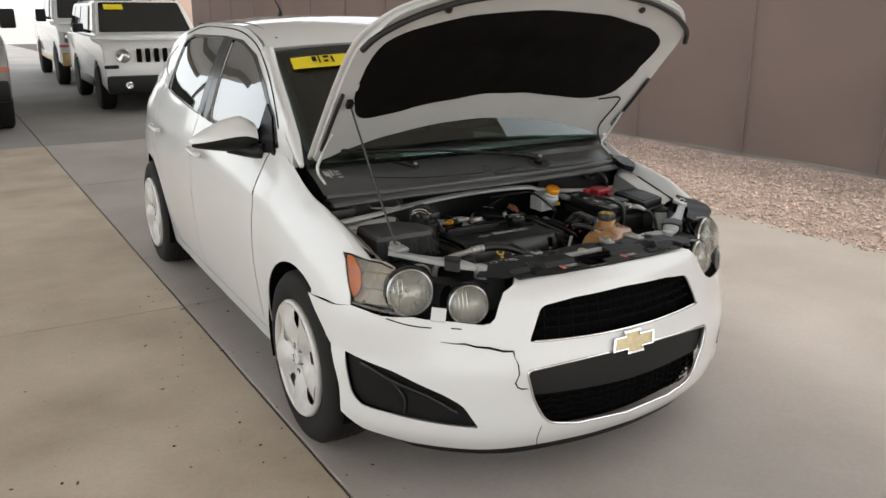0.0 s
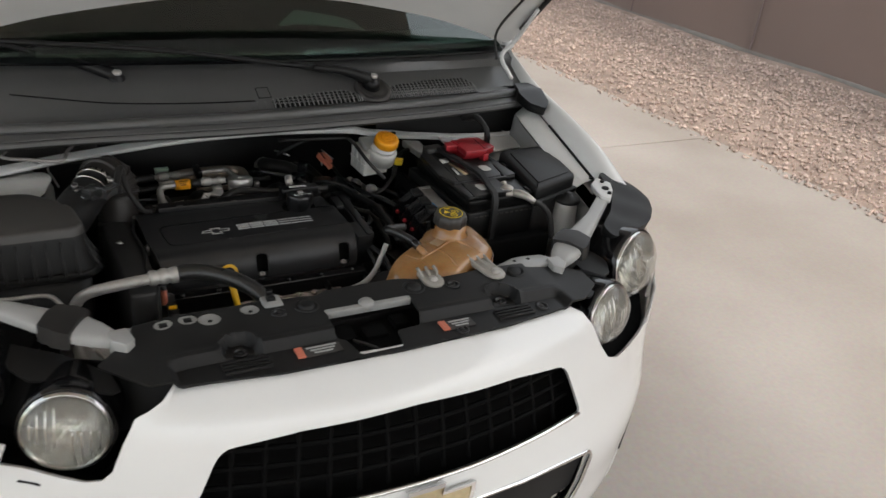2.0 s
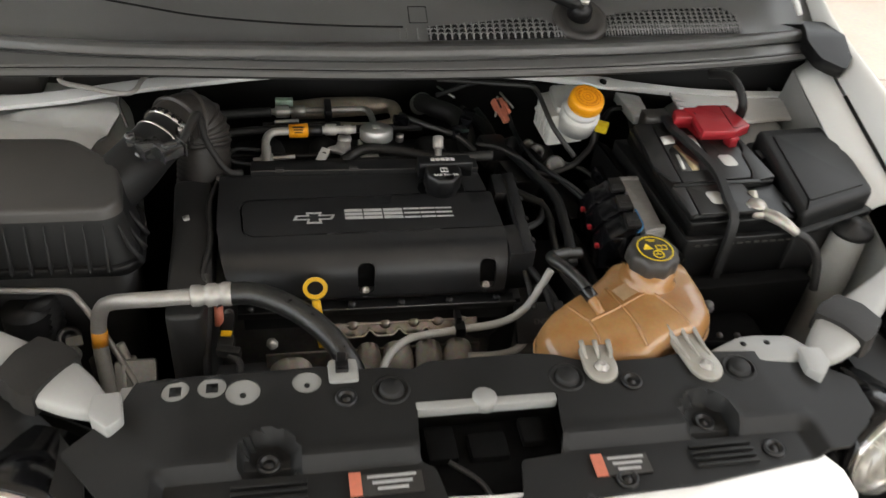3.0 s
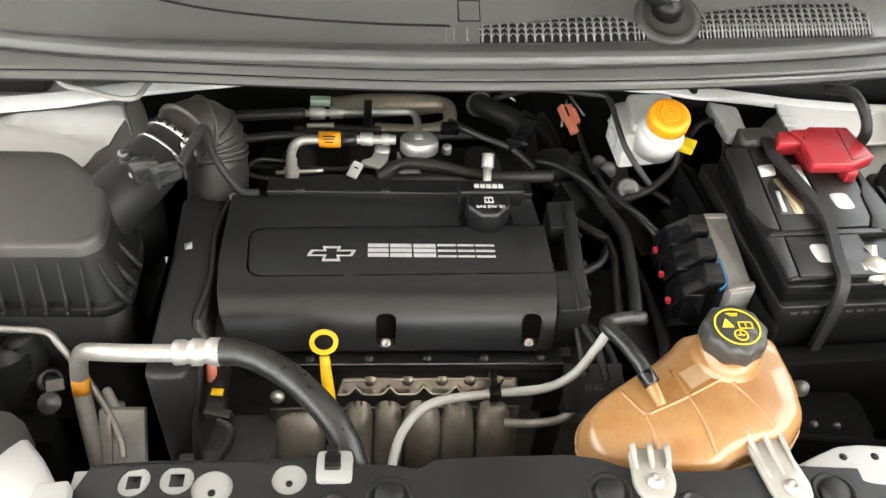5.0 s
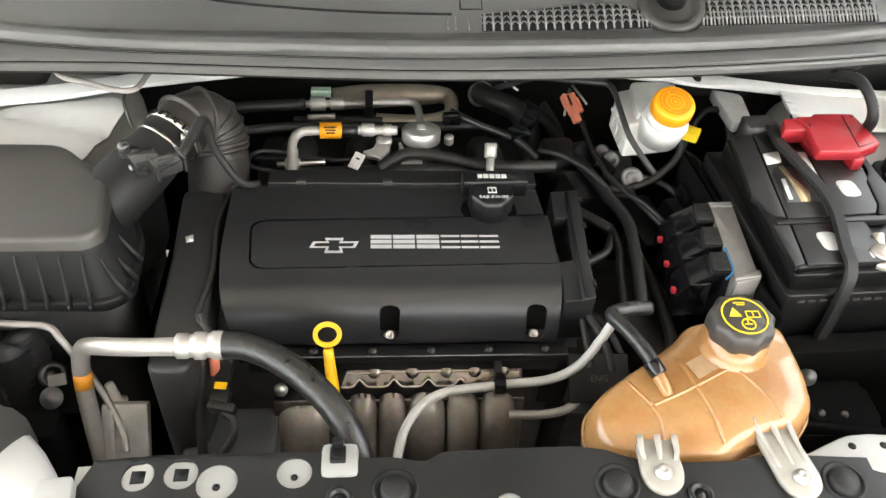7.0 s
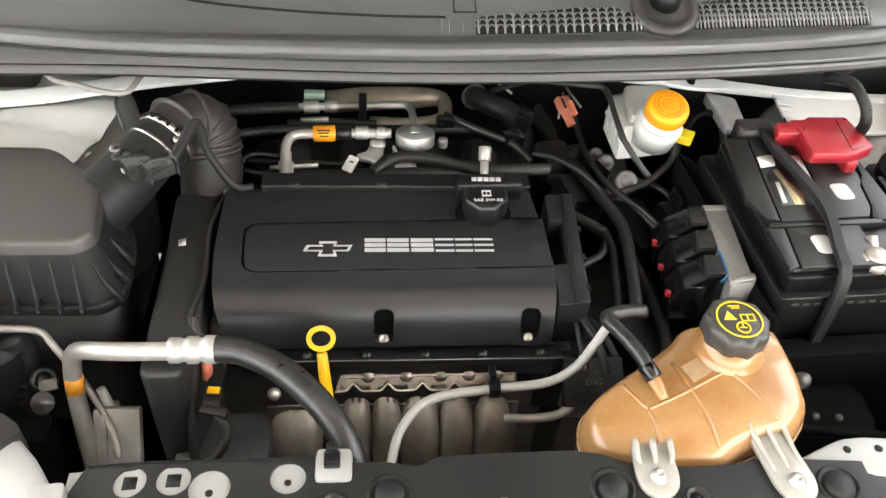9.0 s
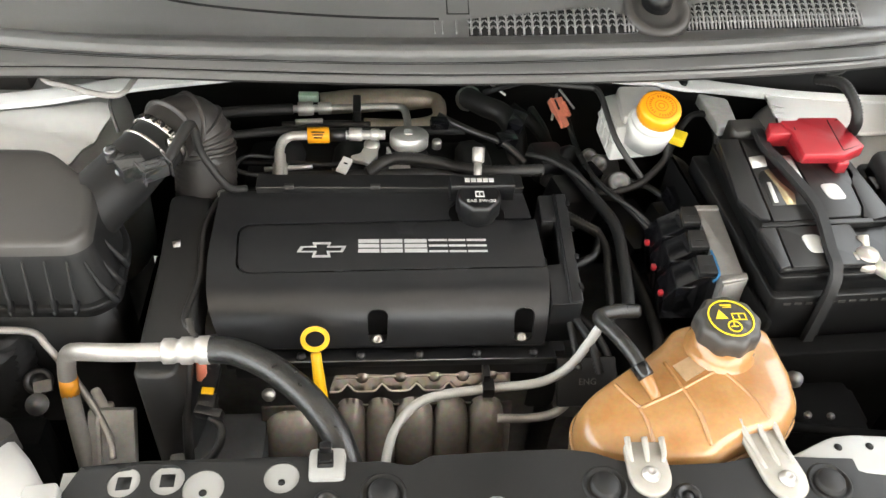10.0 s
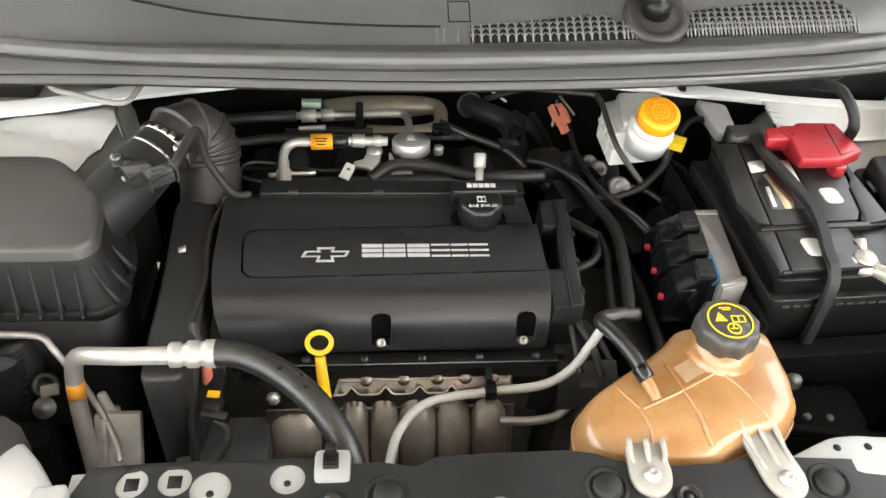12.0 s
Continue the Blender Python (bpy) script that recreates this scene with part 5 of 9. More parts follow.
# each point of the section: the guide line that it follows, its offset from it, its height, its place along the section
COWL = [(cowl_edge, 0.007, 0.8715), (cowl_edge, 0.0, 0.8742), (cowl_edge, 0.0010, 0.8800), (cowl_edge, 0.0028, 0.8822), (cowl_edge, 0.0050, 0.8824), (cowl_edge, 0.0068, 0.8792), (cowl_edge, 0.0080, 0.8792), (cowl_edge, 0.0086, 0.8845), (cowl_edge, 0.0100, 0.8858),
        (cowl_groove, 0.0, 0.8900), (cowl_groove, 0.0012, 0.8878), (cowl_groove, 0.0024, 0.8878), (cowl_groove, 0.0030, 0.8896), (cowl_groove, 0.0040, 0.8896), (cowl_groove, 0.0048, 0.8876), (cowl_groove, 0.0060, 0.8876), (cowl_groove, 0.0062, 0.8900),
        (cowl_lip, -0.0042, 0.8945), (cowl_lip, -0.0036, 0.9000), (cowl_lip, -0.0010, 0.9040), (cowl_lip, 0.0030, 0.9062), (cowl_lip, 0.0080, 0.9068), (cowl_lip, 0.0135, 0.9055), (cowl_lip, 0.0195, 0.9025), (cowl_lip, 0.0255, 0.8995),
        (cowl_valley, -0.0100, 0.8972), (cowl_valley, -0.0030, 0.8968), (cowl_valley, 0.0, 0.8985), (cowl_valley, 0.004, 0.9022), (cowl_valley, 0.025, 0.9125), (cowl_valley, 0.050, 0.9240), (cowl_valley, 0.080, 0.9380)]
_c = [0.0]
for p, q in zip(COWL, COWL[1:]):
    _c.append(_c[-1] + math.dist((p[0](-0.094) + p[1], p[2]), (q[0](-0.094) + q[1], q[2])))
VALLEY = _c[27]
_c += [_c[-1] + 0.045, _c[-1] + 0.120]


def cowl_place(x, s):
    ys, zs = [g(x) + d for g, d, _ in COWL], [z for _, _, z in COWL]
    back = 0.142 + 0.055 * (x / 0.7) ** 2
    ys += [max(back, ys[-1] + 0.004), max(back + 0.062, ys[-1] + 0.070)]
    zs += [0.958, 0.991]
    return (x, float(np.interp(s, _c, ys)), float(np.interp(s, _c, zs)) - 0.0075 * (abs(x + 0.09) / 0.5) ** 2)


bm = bmesh.new()
xs = np.linspace(-0.70, 0.742, 73)
ss = sorted(set(list(_c) + list(np.linspace(VALLEY, _c[-1], 16))))
grid = [[bm.verts.new(cowl_place(x, s)) for s in ss] for x in xs]
for i in range(len(xs) - 1):
    for j in range(len(ss) - 1):
        bm.faces.new((grid[i][j], grid[i + 1][j], grid[i + 1][j + 1], grid[i][j + 1]))
bmesh.ops.solidify(bm, geom=list(bm.faces), thickness=0.003)
cowl = part("cowl_panel", bm, COWL_PLASTIC, car, "dark grey plastic cowl panel below the glass", angle=28)


def cowl_at(x, d, up=0.001):
    """A point on the cowl's slope, d metres behind its valley."""
    return Vector(cowl_place(x, VALLEY + d)) + Vector((0, 0, up))


# black end piece lapping over the right-hand fender, and a black sheet painting the cavity's shade below
part("cowl_end", sheet(rounded([(0.665, 0.055), (0.675, 0.015), (0.712, -0.008), (0.737, 0.020), (0.745, 0.075), (0.735, 0.12), (0.69, 0.12)], 0.008), [], lambda x, y: (x, y, 0.898 - 0.36 * max(0.0, 0.070 - y) - 3.0 * max(0.0, x - 0.72) ** 2), 0.012, 0.024), BLACK_TRIM, cowl, "black rubber end of the cowl")
part("cavity_shade", sheet([(0.30, 0.74), (0.735, 0.74), (0.735, 0.888), (0.30, 0.888)], [], lambda x, z: (x, 0.128, z), 0.05, 0.004), BLACK_SOFT, cowl, "black sheet for the shade in the cavity below the cowl")
# black tubes laid in the grooves between the bands, as their shade
for i in (6, 10, 14):
    bm = bmesh.new()
    tube(bm, [Vector(cowl_place(x, _c[i] + 0.0005)) + Vector((0, 0, 0.0006)) for x in np.linspace(-0.70, 0.70, 41)], 0.0013 if i > 6 else 0.0021, 6, 2)
    part("gap", bm, INK_AND_GAP, cowl)
bm = bmesh.new()
tube(bm, [Vector(cowl_place(x, 0.004)) + Vector((0, 0.007, -0.002)) for x in np.linspace(-0.70, 0.70, 41)], 0.0050, 8, 2)
part("seal_lip", bm, RUBBER, cowl, "black rubber seal along the cowl")
# intake grille: many small slots with ribs between, cut round the wiper's boss
grille_top = lambda x: float(np.interp(x, GRILLE_X, GRILLE_TOP))
GRILLE_X, GRILLE_TOP = [0.003, 0.163, 0.185, 0.223, 0.250, 0.288, 0.300, 0.312, 0.42, 0.535, 0.560], [0.021, 0.037, 0.035, 0.017, 0.003, 0.003, 0.022, 0.038, 0.050, 0.052, 0.034]
outline = [(x, VALLEY - 0.0030) for x in (0.003, 0.12, 0.25, 0.288, 0.40, 0.560)] + [(x, VALLEY + t) for x, t in zip(GRILLE_X[::-1], GRILLE_TOP[::-1])]
# Black sheet laid on the slope to paint the shade inside the slots.
part("grille_bed", sheet(outline, [], lambda x, s: Vector(cowl_place(x, s)) + Vector((0, 0, 0.0016)), 0.02, 0.001), INK_AND_GAP, cowl)
bm = bmesh.new()
for k in range(50):
    x = 0.006 + 0.0113 * k
    top = grille_top(x)
    if top < 0.006:
        continue
    tube(bm, [cowl_at(x, d, 0.0030) for d in (-0.003, top * 0.3, top * 0.65, top)], 0.0016, 5, 1)
    if x > 0.2:
        tube(bm, [cowl_at(x + 0.0056, d, 0.0026) for d in (-0.003, min(0.016, top * 0.5), min(0.020, top))], 0.0012, 5, 1)
    for r in range(int(top / 0.0085)):
        d = 0.006 + 0.0085 * r
        if d > top - 0.002:
            continue
        for sx in (-1, 1):
            a, b = cowl_at(x, d - 0.002, 0.0030), cowl_at(x + sx * 0.0048, d + 0.0034, 0.0026)
            tube(bm, [a, (a + b) / 2, b], 0.0010, 4, 1)
tagged(part("intake_grille", bm, COWL_PLASTIC, cowl, "slotted air intake mesh"), kind="stuff")
for x in (-0.040, -0.030, -0.013):
    bm = bmesh.new()
    tube(bm, [cowl_at(x, d, 0.0002) for d in (0.001, 0.010, 0.020)], 0.0013, 5, 2)
    part("rib", bm, COWL_PLASTIC, cowl)
bm = bmesh.new()
tube(bm, [cowl_at(x, d) for x, d in ((-0.50, 0.075), (-0.42, 0.058), (-0.334, 0.040), (-0.232, 0.029), (-0.13, 0.024), (-0.035, 0.022))], 0.0016, 6, 6)
part("seam", bm, INK_AND_GAP, cowl)
bm = bmesh.new()
corners = [cowl_at(x, d, 0.0006) for x, d in ((-0.024, 0.030), (0.004, 0.030), (0.004, 0.062), (-0.024, 0.062), (-0.024, 0.030))]
tube(bm, corners, 0.0009, 5, 1)
part("seam", bm, INK_AND_GAP, cowl)
# wipers
for px, py, knee, tip in ((0.257, 0.074, (0.118, 0.098, 0.962), (-0.52, 0.17, 1.012)), (-0.30, 0.120, (-0.42, 0.17, 0.975), (-0.66, 0.235, 1.03))):
    pz = 0.936 if px > 0 else 0.948
    bm = bmesh.new()
    lathe(bm, [(0.020, -0.02), (0.018, -0.004), (0.014, 0.002), (0.009, 0.004), (0.008, 0.008), (0, 0.009)], (px, py, pz), (0, -0.35, 1), 20)
    wiper = part("wiper", bm, BLACK_TRIM, car, "black windscreen wiper")
    bm = bmesh.new()
    tube(bm, [(px, py + 0.004, pz), ((px + knee[0]) / 2, (py + knee[1]) / 2 + 0.006, (pz + knee[2]) / 2 + 0.006), knee], [0.016, 0.012, 0.007], 8)
    tube(bm, [knee, ((knee[0] + tip[0]) / 2, (knee[1] + tip[1]) / 2 - 0.01, (knee[2] + tip[2]) / 2 + 0.012), tip], 0.0055, 8)
    part("arm", bm, BLACK_TRIM, wiper)
    bm = bmesh.new()
    lathe(bm, [(0.0095, 0.0), (0.0095, 0.005), (0.006, 0.007), (0, 0.007)], (px, py - 0.003, pz + 0.008), (0, -0.35, 1), 6)
    part("nut", bm, ALLOY, wiper, "bright hex nut")
# Boss of the cowl's own grey; its shading is put in as darker plastic.
bm = bmesh.new()
lathe(bm, [(0.047, -0.014), (0.045, -0.004), (0.041, -0.001), (0.034, -0.001), (0.032, -0.005), (0.021, -0.006), (0.0, -0.006)], (0.257, 0.0715, 0.9190), (0, -0.46, 1), 44)
part("wiper_boss", bm, GREY_PLASTIC, cowl, "rounded boss round the wiper pivot")
# white wax marks on the cowl's corner
for k, (u, v, du, dv) in enumerate(((-0.655, 0.235, 0.006, 0.030), (-0.642, 0.225, 0.006, 0.034), (-0.630, 0.236, 0.006, 0.030), (-0.615, 0.222, 0.018, 0.006), (-0.616, 0.238, 0.016, 0.006), (-0.616, 0.252, 0.018, 0.006))):
    bm = sheet([(u, v), (u + du, v), (u + du, v + dv), (u, v + dv)], [], lambda x, s: Vector(cowl_place(x, VALLEY + s - 0.135)) + Vector((0, -0.0005, 0.0045)), 0.02, 0.0008)
    part("wax_mark", bm, LABEL_WHITE, cowl)

bm = sheet([(-0.6555, 0.2600), (-0.6500, 0.2650), (-0.6360, 0.2300), (-0.6420, 0.2250)], [], lambda x, s: Vector(cowl_place(x, VALLEY + s - 0.135)) + Vector((0, -0.0005, 0.0047)), 0.02, 0.0008)
part("wax_mark", bm, LABEL_WHITE, cowl)

# black cover over the radiator support
def soft_step(d, width):
    """0 well below zero, 1 well above, eased over width."""
    t = min(1.0, max(0.0, 0.5 + d / width))
    return t * t * (3 - 2 * t)


BOSSES = ((-0.246, -0.590), (0.238, -0.582))


def deck(x, y):
    z = 0.738 - 0.014 * soft_step(-0.603 - y, 0.012) * soft_step(0.352 - abs(x), 0.014)
    z += -0.012 * max(0.0, (abs(x) - 0.33) / 0.1) - 0.02 * max(0.0, (y + 0.478) / 0.012)
    z += 0.0025 * math.exp(-((y + 0.592) / 0.006) ** 2) * soft_step(0.36 - abs(x), 0.02)
    for bx, by in BOSSES:
        d = math.hypot((x - bx) / 0.027, max(0.0, y - by) / 0.027)
        if y > -0.608:
            z -= 0.019 * soft_step(1 - d, 0.20)
            z += 0.0035 * math.exp(-((d - 1.12) / 0.08) ** 2)
    return (x, y, z)


DECK = [(-0.45, -0.56), (-0.40, -0.515), (-0.382, -0.4715), (-0.236, -0.4745), (-0.182, -0.4785), (-0.150, -0.486), (-0.1157, -0.4855), (-0.086, -0.4915), (-0.068, -0.4812), (0.0, -0.479), (0.058, -0.4785), (0.085, -0.4825), (0.110, -0.4930), (0.160, -0.4990), (0.210, -0.4985), (0.250, -0.4910), (0.285, -0.4945), (0.320, -0.4970), (0.39, -0.4990), (0.46, -0.54), (0.455, -0.59), (0.39, -0.640), (0.2, -0.664), (0, -0.670), (-0.2, -0.664), (-0.39, -0.640)]
LATCH = [(-0.088, -0.545), (0.072, -0.541), (0.060, -0.612), (0.014, -0.615), (0.005, -0.66), (-0.07, -0.66), (-0.078, -0.615), (-0.094, -0.605)]
DISCS = [(-0.3425, -0.4985, 0.0148), (-0.3045, -0.4980, 0.0152), (-0.2720, -0.5072, 0.0185), (-0.2040, -0.4992, 0.0160)]
deck_part = part("radiator_cover", sheet(rounded(DECK, 0.006), [rounded(LATCH, 0.006)] + [ring_of(x, y, r, n=20) for x, y, r in DISCS], deck, 0.0058, 0.004), BLACK_SOFT, car, "black plastic cover over the radiator support", angle=40)
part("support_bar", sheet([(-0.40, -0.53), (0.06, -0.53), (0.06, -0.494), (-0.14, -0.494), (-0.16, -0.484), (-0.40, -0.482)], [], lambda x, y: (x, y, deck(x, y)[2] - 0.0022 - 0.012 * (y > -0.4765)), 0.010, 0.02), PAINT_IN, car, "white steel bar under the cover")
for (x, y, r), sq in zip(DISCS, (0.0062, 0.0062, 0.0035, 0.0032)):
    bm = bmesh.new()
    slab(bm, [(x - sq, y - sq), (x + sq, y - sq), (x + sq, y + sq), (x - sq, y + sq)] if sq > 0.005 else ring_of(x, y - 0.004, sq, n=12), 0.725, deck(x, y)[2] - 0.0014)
    part("hole", bm, INK_AND_GAP, deck_part)
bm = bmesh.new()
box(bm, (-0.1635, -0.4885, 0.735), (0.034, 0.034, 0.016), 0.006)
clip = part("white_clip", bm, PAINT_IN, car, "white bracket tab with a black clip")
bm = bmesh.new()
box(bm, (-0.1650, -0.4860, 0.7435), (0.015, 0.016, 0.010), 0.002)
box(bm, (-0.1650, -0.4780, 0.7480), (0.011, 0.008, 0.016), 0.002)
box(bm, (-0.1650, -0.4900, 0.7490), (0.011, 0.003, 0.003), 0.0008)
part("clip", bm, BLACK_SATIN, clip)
# latch in its opening, its shade put into a near-black colour
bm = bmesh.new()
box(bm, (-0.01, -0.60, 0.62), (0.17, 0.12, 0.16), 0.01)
latch = part("hood_latch", bm, DARK, car, "hood latch, near-black for the shade in its opening")
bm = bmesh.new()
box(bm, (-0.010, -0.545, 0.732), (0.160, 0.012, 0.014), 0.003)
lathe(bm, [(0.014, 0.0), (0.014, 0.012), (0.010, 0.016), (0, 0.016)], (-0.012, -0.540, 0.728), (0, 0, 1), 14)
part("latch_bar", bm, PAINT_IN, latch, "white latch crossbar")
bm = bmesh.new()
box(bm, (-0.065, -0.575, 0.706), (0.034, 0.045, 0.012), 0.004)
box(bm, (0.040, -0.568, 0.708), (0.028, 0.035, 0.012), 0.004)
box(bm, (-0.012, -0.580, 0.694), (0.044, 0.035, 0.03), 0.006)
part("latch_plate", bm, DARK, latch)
bm = bmesh.new()
tube(bm, [(-0.06, -0.60, 0.71), (-0.03, -0.625, 0.705), (-0.018, -0.655, 0.70)], 0.003, 6)
part("latch_cable", bm, RUBBER, latch)
# push rivets and bolts on the cover
for x, y in ((0.090, -0.519), (0.305, -0.523), (-0.113, -0.519)):
    bm = bmesh.new()
    lathe(bm, [(0.022, -0.006), (0.021, 0.0), (0.0185, 0.0015), (0.0165, -0.001), (0.0135, -0.001), (0.0130, 0.004), (0.0115, 0.0055), (0, 0.0058)], (x, y, deck(x, y)[2] + 0.001), (0, 0, 1), 24)
    part("push_rivet", bm, BLACK_SOFT, deck_part)
for x, y in ((0.165, -0.532), (-0.163, -0.527), (-0.246, -0.592), (0.238, -0.584), (0.12, -0.65), (0.30, -0.63)):
    bm = bmesh.new()
    lathe(bm, [(0.0125, -0.002), (0.012, 0.002), (0.008, 0.0025), (0.0075, -0.001), (0.005, -0.001), (0.004, 0.001), (0, 0.001)], (x, y, deck(x, y)[2] + 0.001), (0, 0, 1), 18)
    part("bolt", bm, BLACK_SATIN, deck_part)
# caution labels, printed rows left as plain bars
for x0, w, y0 in ((-0.168, 0.062, -0.628), (0.088, 0.050, -0.632)):
    bm = bmesh.new()
    box(bm, (x0 + 0.006, y0, deck(x0, y0)[2] + 0.0025), (0.012, 0.026, 0.003))
    tag = part("caution_label", bm, SALMON, deck_part, "orange and grey caution label")
    bm = bmesh.new()
    box(bm, (x0 + 0.012 + w / 2, y0 - 0.002, deck(x0, y0)[2] + 0.0022), (w, 0.024, 0.002))
    part("label_field", bm, GREY_PLASTIC, deck_part)
    for k in range(3):
        bm = bmesh.new()
        box(bm, (x0 + 0.012 + w / 2, y0 + 0.006 - 0.007 * k, deck(x0, y0)[2] + 0.004), (w * (0.8 - 0.15 * k), 0.003, 0.0012))
        part("print_bar", bm, LETTER, deck_part)
# ridged pad in front of the hood buffers
for x in (-0.246, 0.238):
    for k in range(4):
        bm = bmesh.new()
        box(bm, (x, -0.620 - 0.008 * k, deck(x, -0.622)[2] + 0.002), (0.074, 0.0035, 0.006), 0.001)
        part("ridge", bm, BLACK_SOFT, deck_part)

# painted beams from the radiator support out to the wings
for side in SIDES:
    bm = bmesh.new()
    path = [(0.415, -0.512, 0.738), (0.440, -0.497, 0.745), (0.475, -0.474, 0.752), (0.512, -0.450, 0.757), (0.580, -0.406, 0.770), (0.648, -0.352, 0.784)]
    wide = [0.013, 0.025, 0.033, 0.025, 0.015, 0.014]
    line, rings = glide(path, 5), []
    for i, p in enumerate(line):
        a = line[min(i + 1, len(line) - 1)] - line[max(i - 1, 0)]
        across = Vector((-a.y, a.x, 0)).normalized()
        w = float(np.interp(i / 5, range(6), wide))
        dome = 0.17 * w
        ring = [p + across * w * 0.98 + Vector((0, 0, -0.014)), p + across * w + Vector((0, 0, -0.004)), p + across * w * 0.82 + Vector((0, 0, dome * 0.35)), p + across * w * 0.45 + Vector((0, 0, dome * 0.85)), p + Vector((0, 0, dome)), p - across * w * 0.45 + Vector((0, 0, dome * 0.85)), p - across * w * 0.82 + Vector((0, 0, dome * 0.35)), p - across * w + Vector((0, 0, -0.004)), p - across * w * 0.98 + Vector((0, 0, -0.014))]
        rings.append([bm.verts.new((side * q.x, q.y, q.z)) for q in ring])
    for lo, hi in zip(rings, rings[1:]):
        for j in range(8):
            bm.faces.new((lo[j], lo[j + 1], hi[j + 1], hi[j]))
    bm.faces.new(rings[0])
    bm.faces.new(rings[-1])
    bmesh.ops.recalc_face_normals(bm, faces=bm.faces)
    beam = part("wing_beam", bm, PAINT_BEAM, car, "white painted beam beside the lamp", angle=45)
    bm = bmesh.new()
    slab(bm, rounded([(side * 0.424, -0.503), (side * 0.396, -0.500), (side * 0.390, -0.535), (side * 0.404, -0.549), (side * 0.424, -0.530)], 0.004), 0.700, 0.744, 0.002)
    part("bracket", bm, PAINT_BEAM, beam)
    bm = bmesh.new()
    lathe(bm, [(0.0042, -0.01), (0.0042, 0.0008), (0, 0.0008)], (side * 0.4335, -0.505, 0.744), (0, 0, 1), 12)
    part("hole", bm, INK_AND_GAP, beam)
    # black lamp-top cover and harness sleeve
    part("lamp_top", sheet([(side * x, y) for x, y in ((0.43, -0.56), (0.462, -0.515), (0.50, -0.475), (0.57, -0.425), (0.64, -0.38), (0.69, -0.35), (0.705, -0.375), (0.66, -0.402), (0.582, -0.425), (0.562, -0.50), (0.54, -0.535), (0.50, -0.552), (0.452, -0.595), (0.436, -0.605), (0.424, -0.60))], [],
                           lambda x, y: (x, y, 0.704 + 0.08 * max(0.0, y + 0.46)), 0.03, 0.004), BLACK_SOFT, car, "black cover above the headlamp")
    # Added sheet that paints the shade seen through the gap under the lamp.
    bm = bmesh.new()
    slab(bm, [(side * x, y) for x, y in ((0.41, -0.700), (0.52, -0.655), (0.60, -0.598), (0.68, -0.525), (0.74, -0.450), (0.785, -0.385), (0.81, -0.33), (0.70, -0.30), (0.42, -0.50))], 0.548, 0.556)
    part("lamp_gap_shade", bm, DARK, car, "near-black sheet for the shade under the headlamp")
    bm = bmesh.new()
    wraps = []
    for i in range(8, 15):
        p, a_ = line[i], line[i + 1] - line[i - 1]
        across = Vector((-a_.y, a_.x, 0)).normalized()
        w = float(np.interp(i / 5, range(6), wide)) + 0.0018 * (i % 2)
        ring = [p + across * (w + 0.004) + Vector((0, 0, -0.02)), p + across * (w + 0.004) + Vector((0, 0, 0.006)), p + Vector((0, 0, 0.012)), p - across * (w + 0.002) + Vector((0, 0, 0.006)), p - across * (w + 0.005) + Vector((0, 0, -0.022)), p - across * w * 0.8 + Vector((0, 0, -0.022))]
        wraps.append([bm.verts.new((side * q.x, q.y, q.z)) for q in ring])
    for lo, hi in zip(wraps, wraps[1:]):
        for j in range(6):
            bm.faces.new((lo[j], lo[(j + 1) % 6], hi[(j + 1) % 6], hi[j]))
    bm.faces.new(wraps[0])
    bm.faces.new(wraps[-1])
    bmesh.ops.recalc_face_normals(bm, faces=bm.faces)
    part("harness_sleeve", bm, RUBBER, beam, "black ribbed sleeve", angle=60)
bm = bmesh.new()
lathe(bm, [(0.020, -0.004), (0.020, 0.002), (0.008, 0.003), (0.008, -0.004), (0, -0.004)], (-0.637, -0.376, 0.806), (0.1, -0.4, 1), 18)
box(bm, (-0.630, -0.384, 0.794), (0.05, 0.05, 0.012), 0.003)
part("prop_bracket", bm, PAINT_IN, car, "white bracket holding the prop rod")
# black rear housings of the lamps, and the clipped bracket at the end of the right-hand beam
shape = rounded([(0.700, -0.262), (0.742, -0.262), (0.775, -0.312), (0.780, -0.360), (0.755, -0.405), (0.715, -0.445), (0.650, -0.472), (0.590, -0.475), (0.585, -0.440), (0.640, -0.395), (0.690, -0.335)], 0.012)
part("lamp_housing", sheet(shape, [], lambda x, y: (x, y, 0.792 + 0.20 * (y + 0.28) - 5.0 * max(0.0, x - 0.735) ** 2 + 0.003 * math.sin(60 * x) * math.sin(50 * y)), 0.015, 0.07), BLACK_SOFT, car, "black plastic lamp housing")
bm = bmesh.new()
slab(bm, rounded([(0.632, -0.362), (0.647, -0.380), (0.684, -0.340), (0.706, -0.304), (0.690, -0.270), (0.652, -0.300)], 0.005), 0.778, 0.7905, 0.002)
end_plate = part("end_bracket", bm, PAINT_UNDER, car, "white bracket with black clips")
for x, y, r in ((0.668, -0.332, 0.0085), (0.685, -0.298, 0.005), (0.660, -0.357, 0.005)):
    bm = bmesh.new()
    lathe(bm, [(r, -0.002), (r, 0.003), (r * 0.7, 0.005), (0, 0.0055)], (x, y, 0.7905), (0, 0, 1), 12)
    part("clip", bm, BLACK_SOFT, end_plate)
# right-hand white support plate beside the tank
bm = bmesh.new()
slab(bm, rounded([(0.276, -0.494), (0.3085, -0.4800), (0.3297, -0.4716), (0.3544, -0.4697), (0.40, -0.474), (0.42, -0.50), (0.39, -0.515), (0.29, -0.512)], 0.006), 0.715, 0.7368, 0.003)
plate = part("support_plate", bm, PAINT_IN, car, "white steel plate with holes")
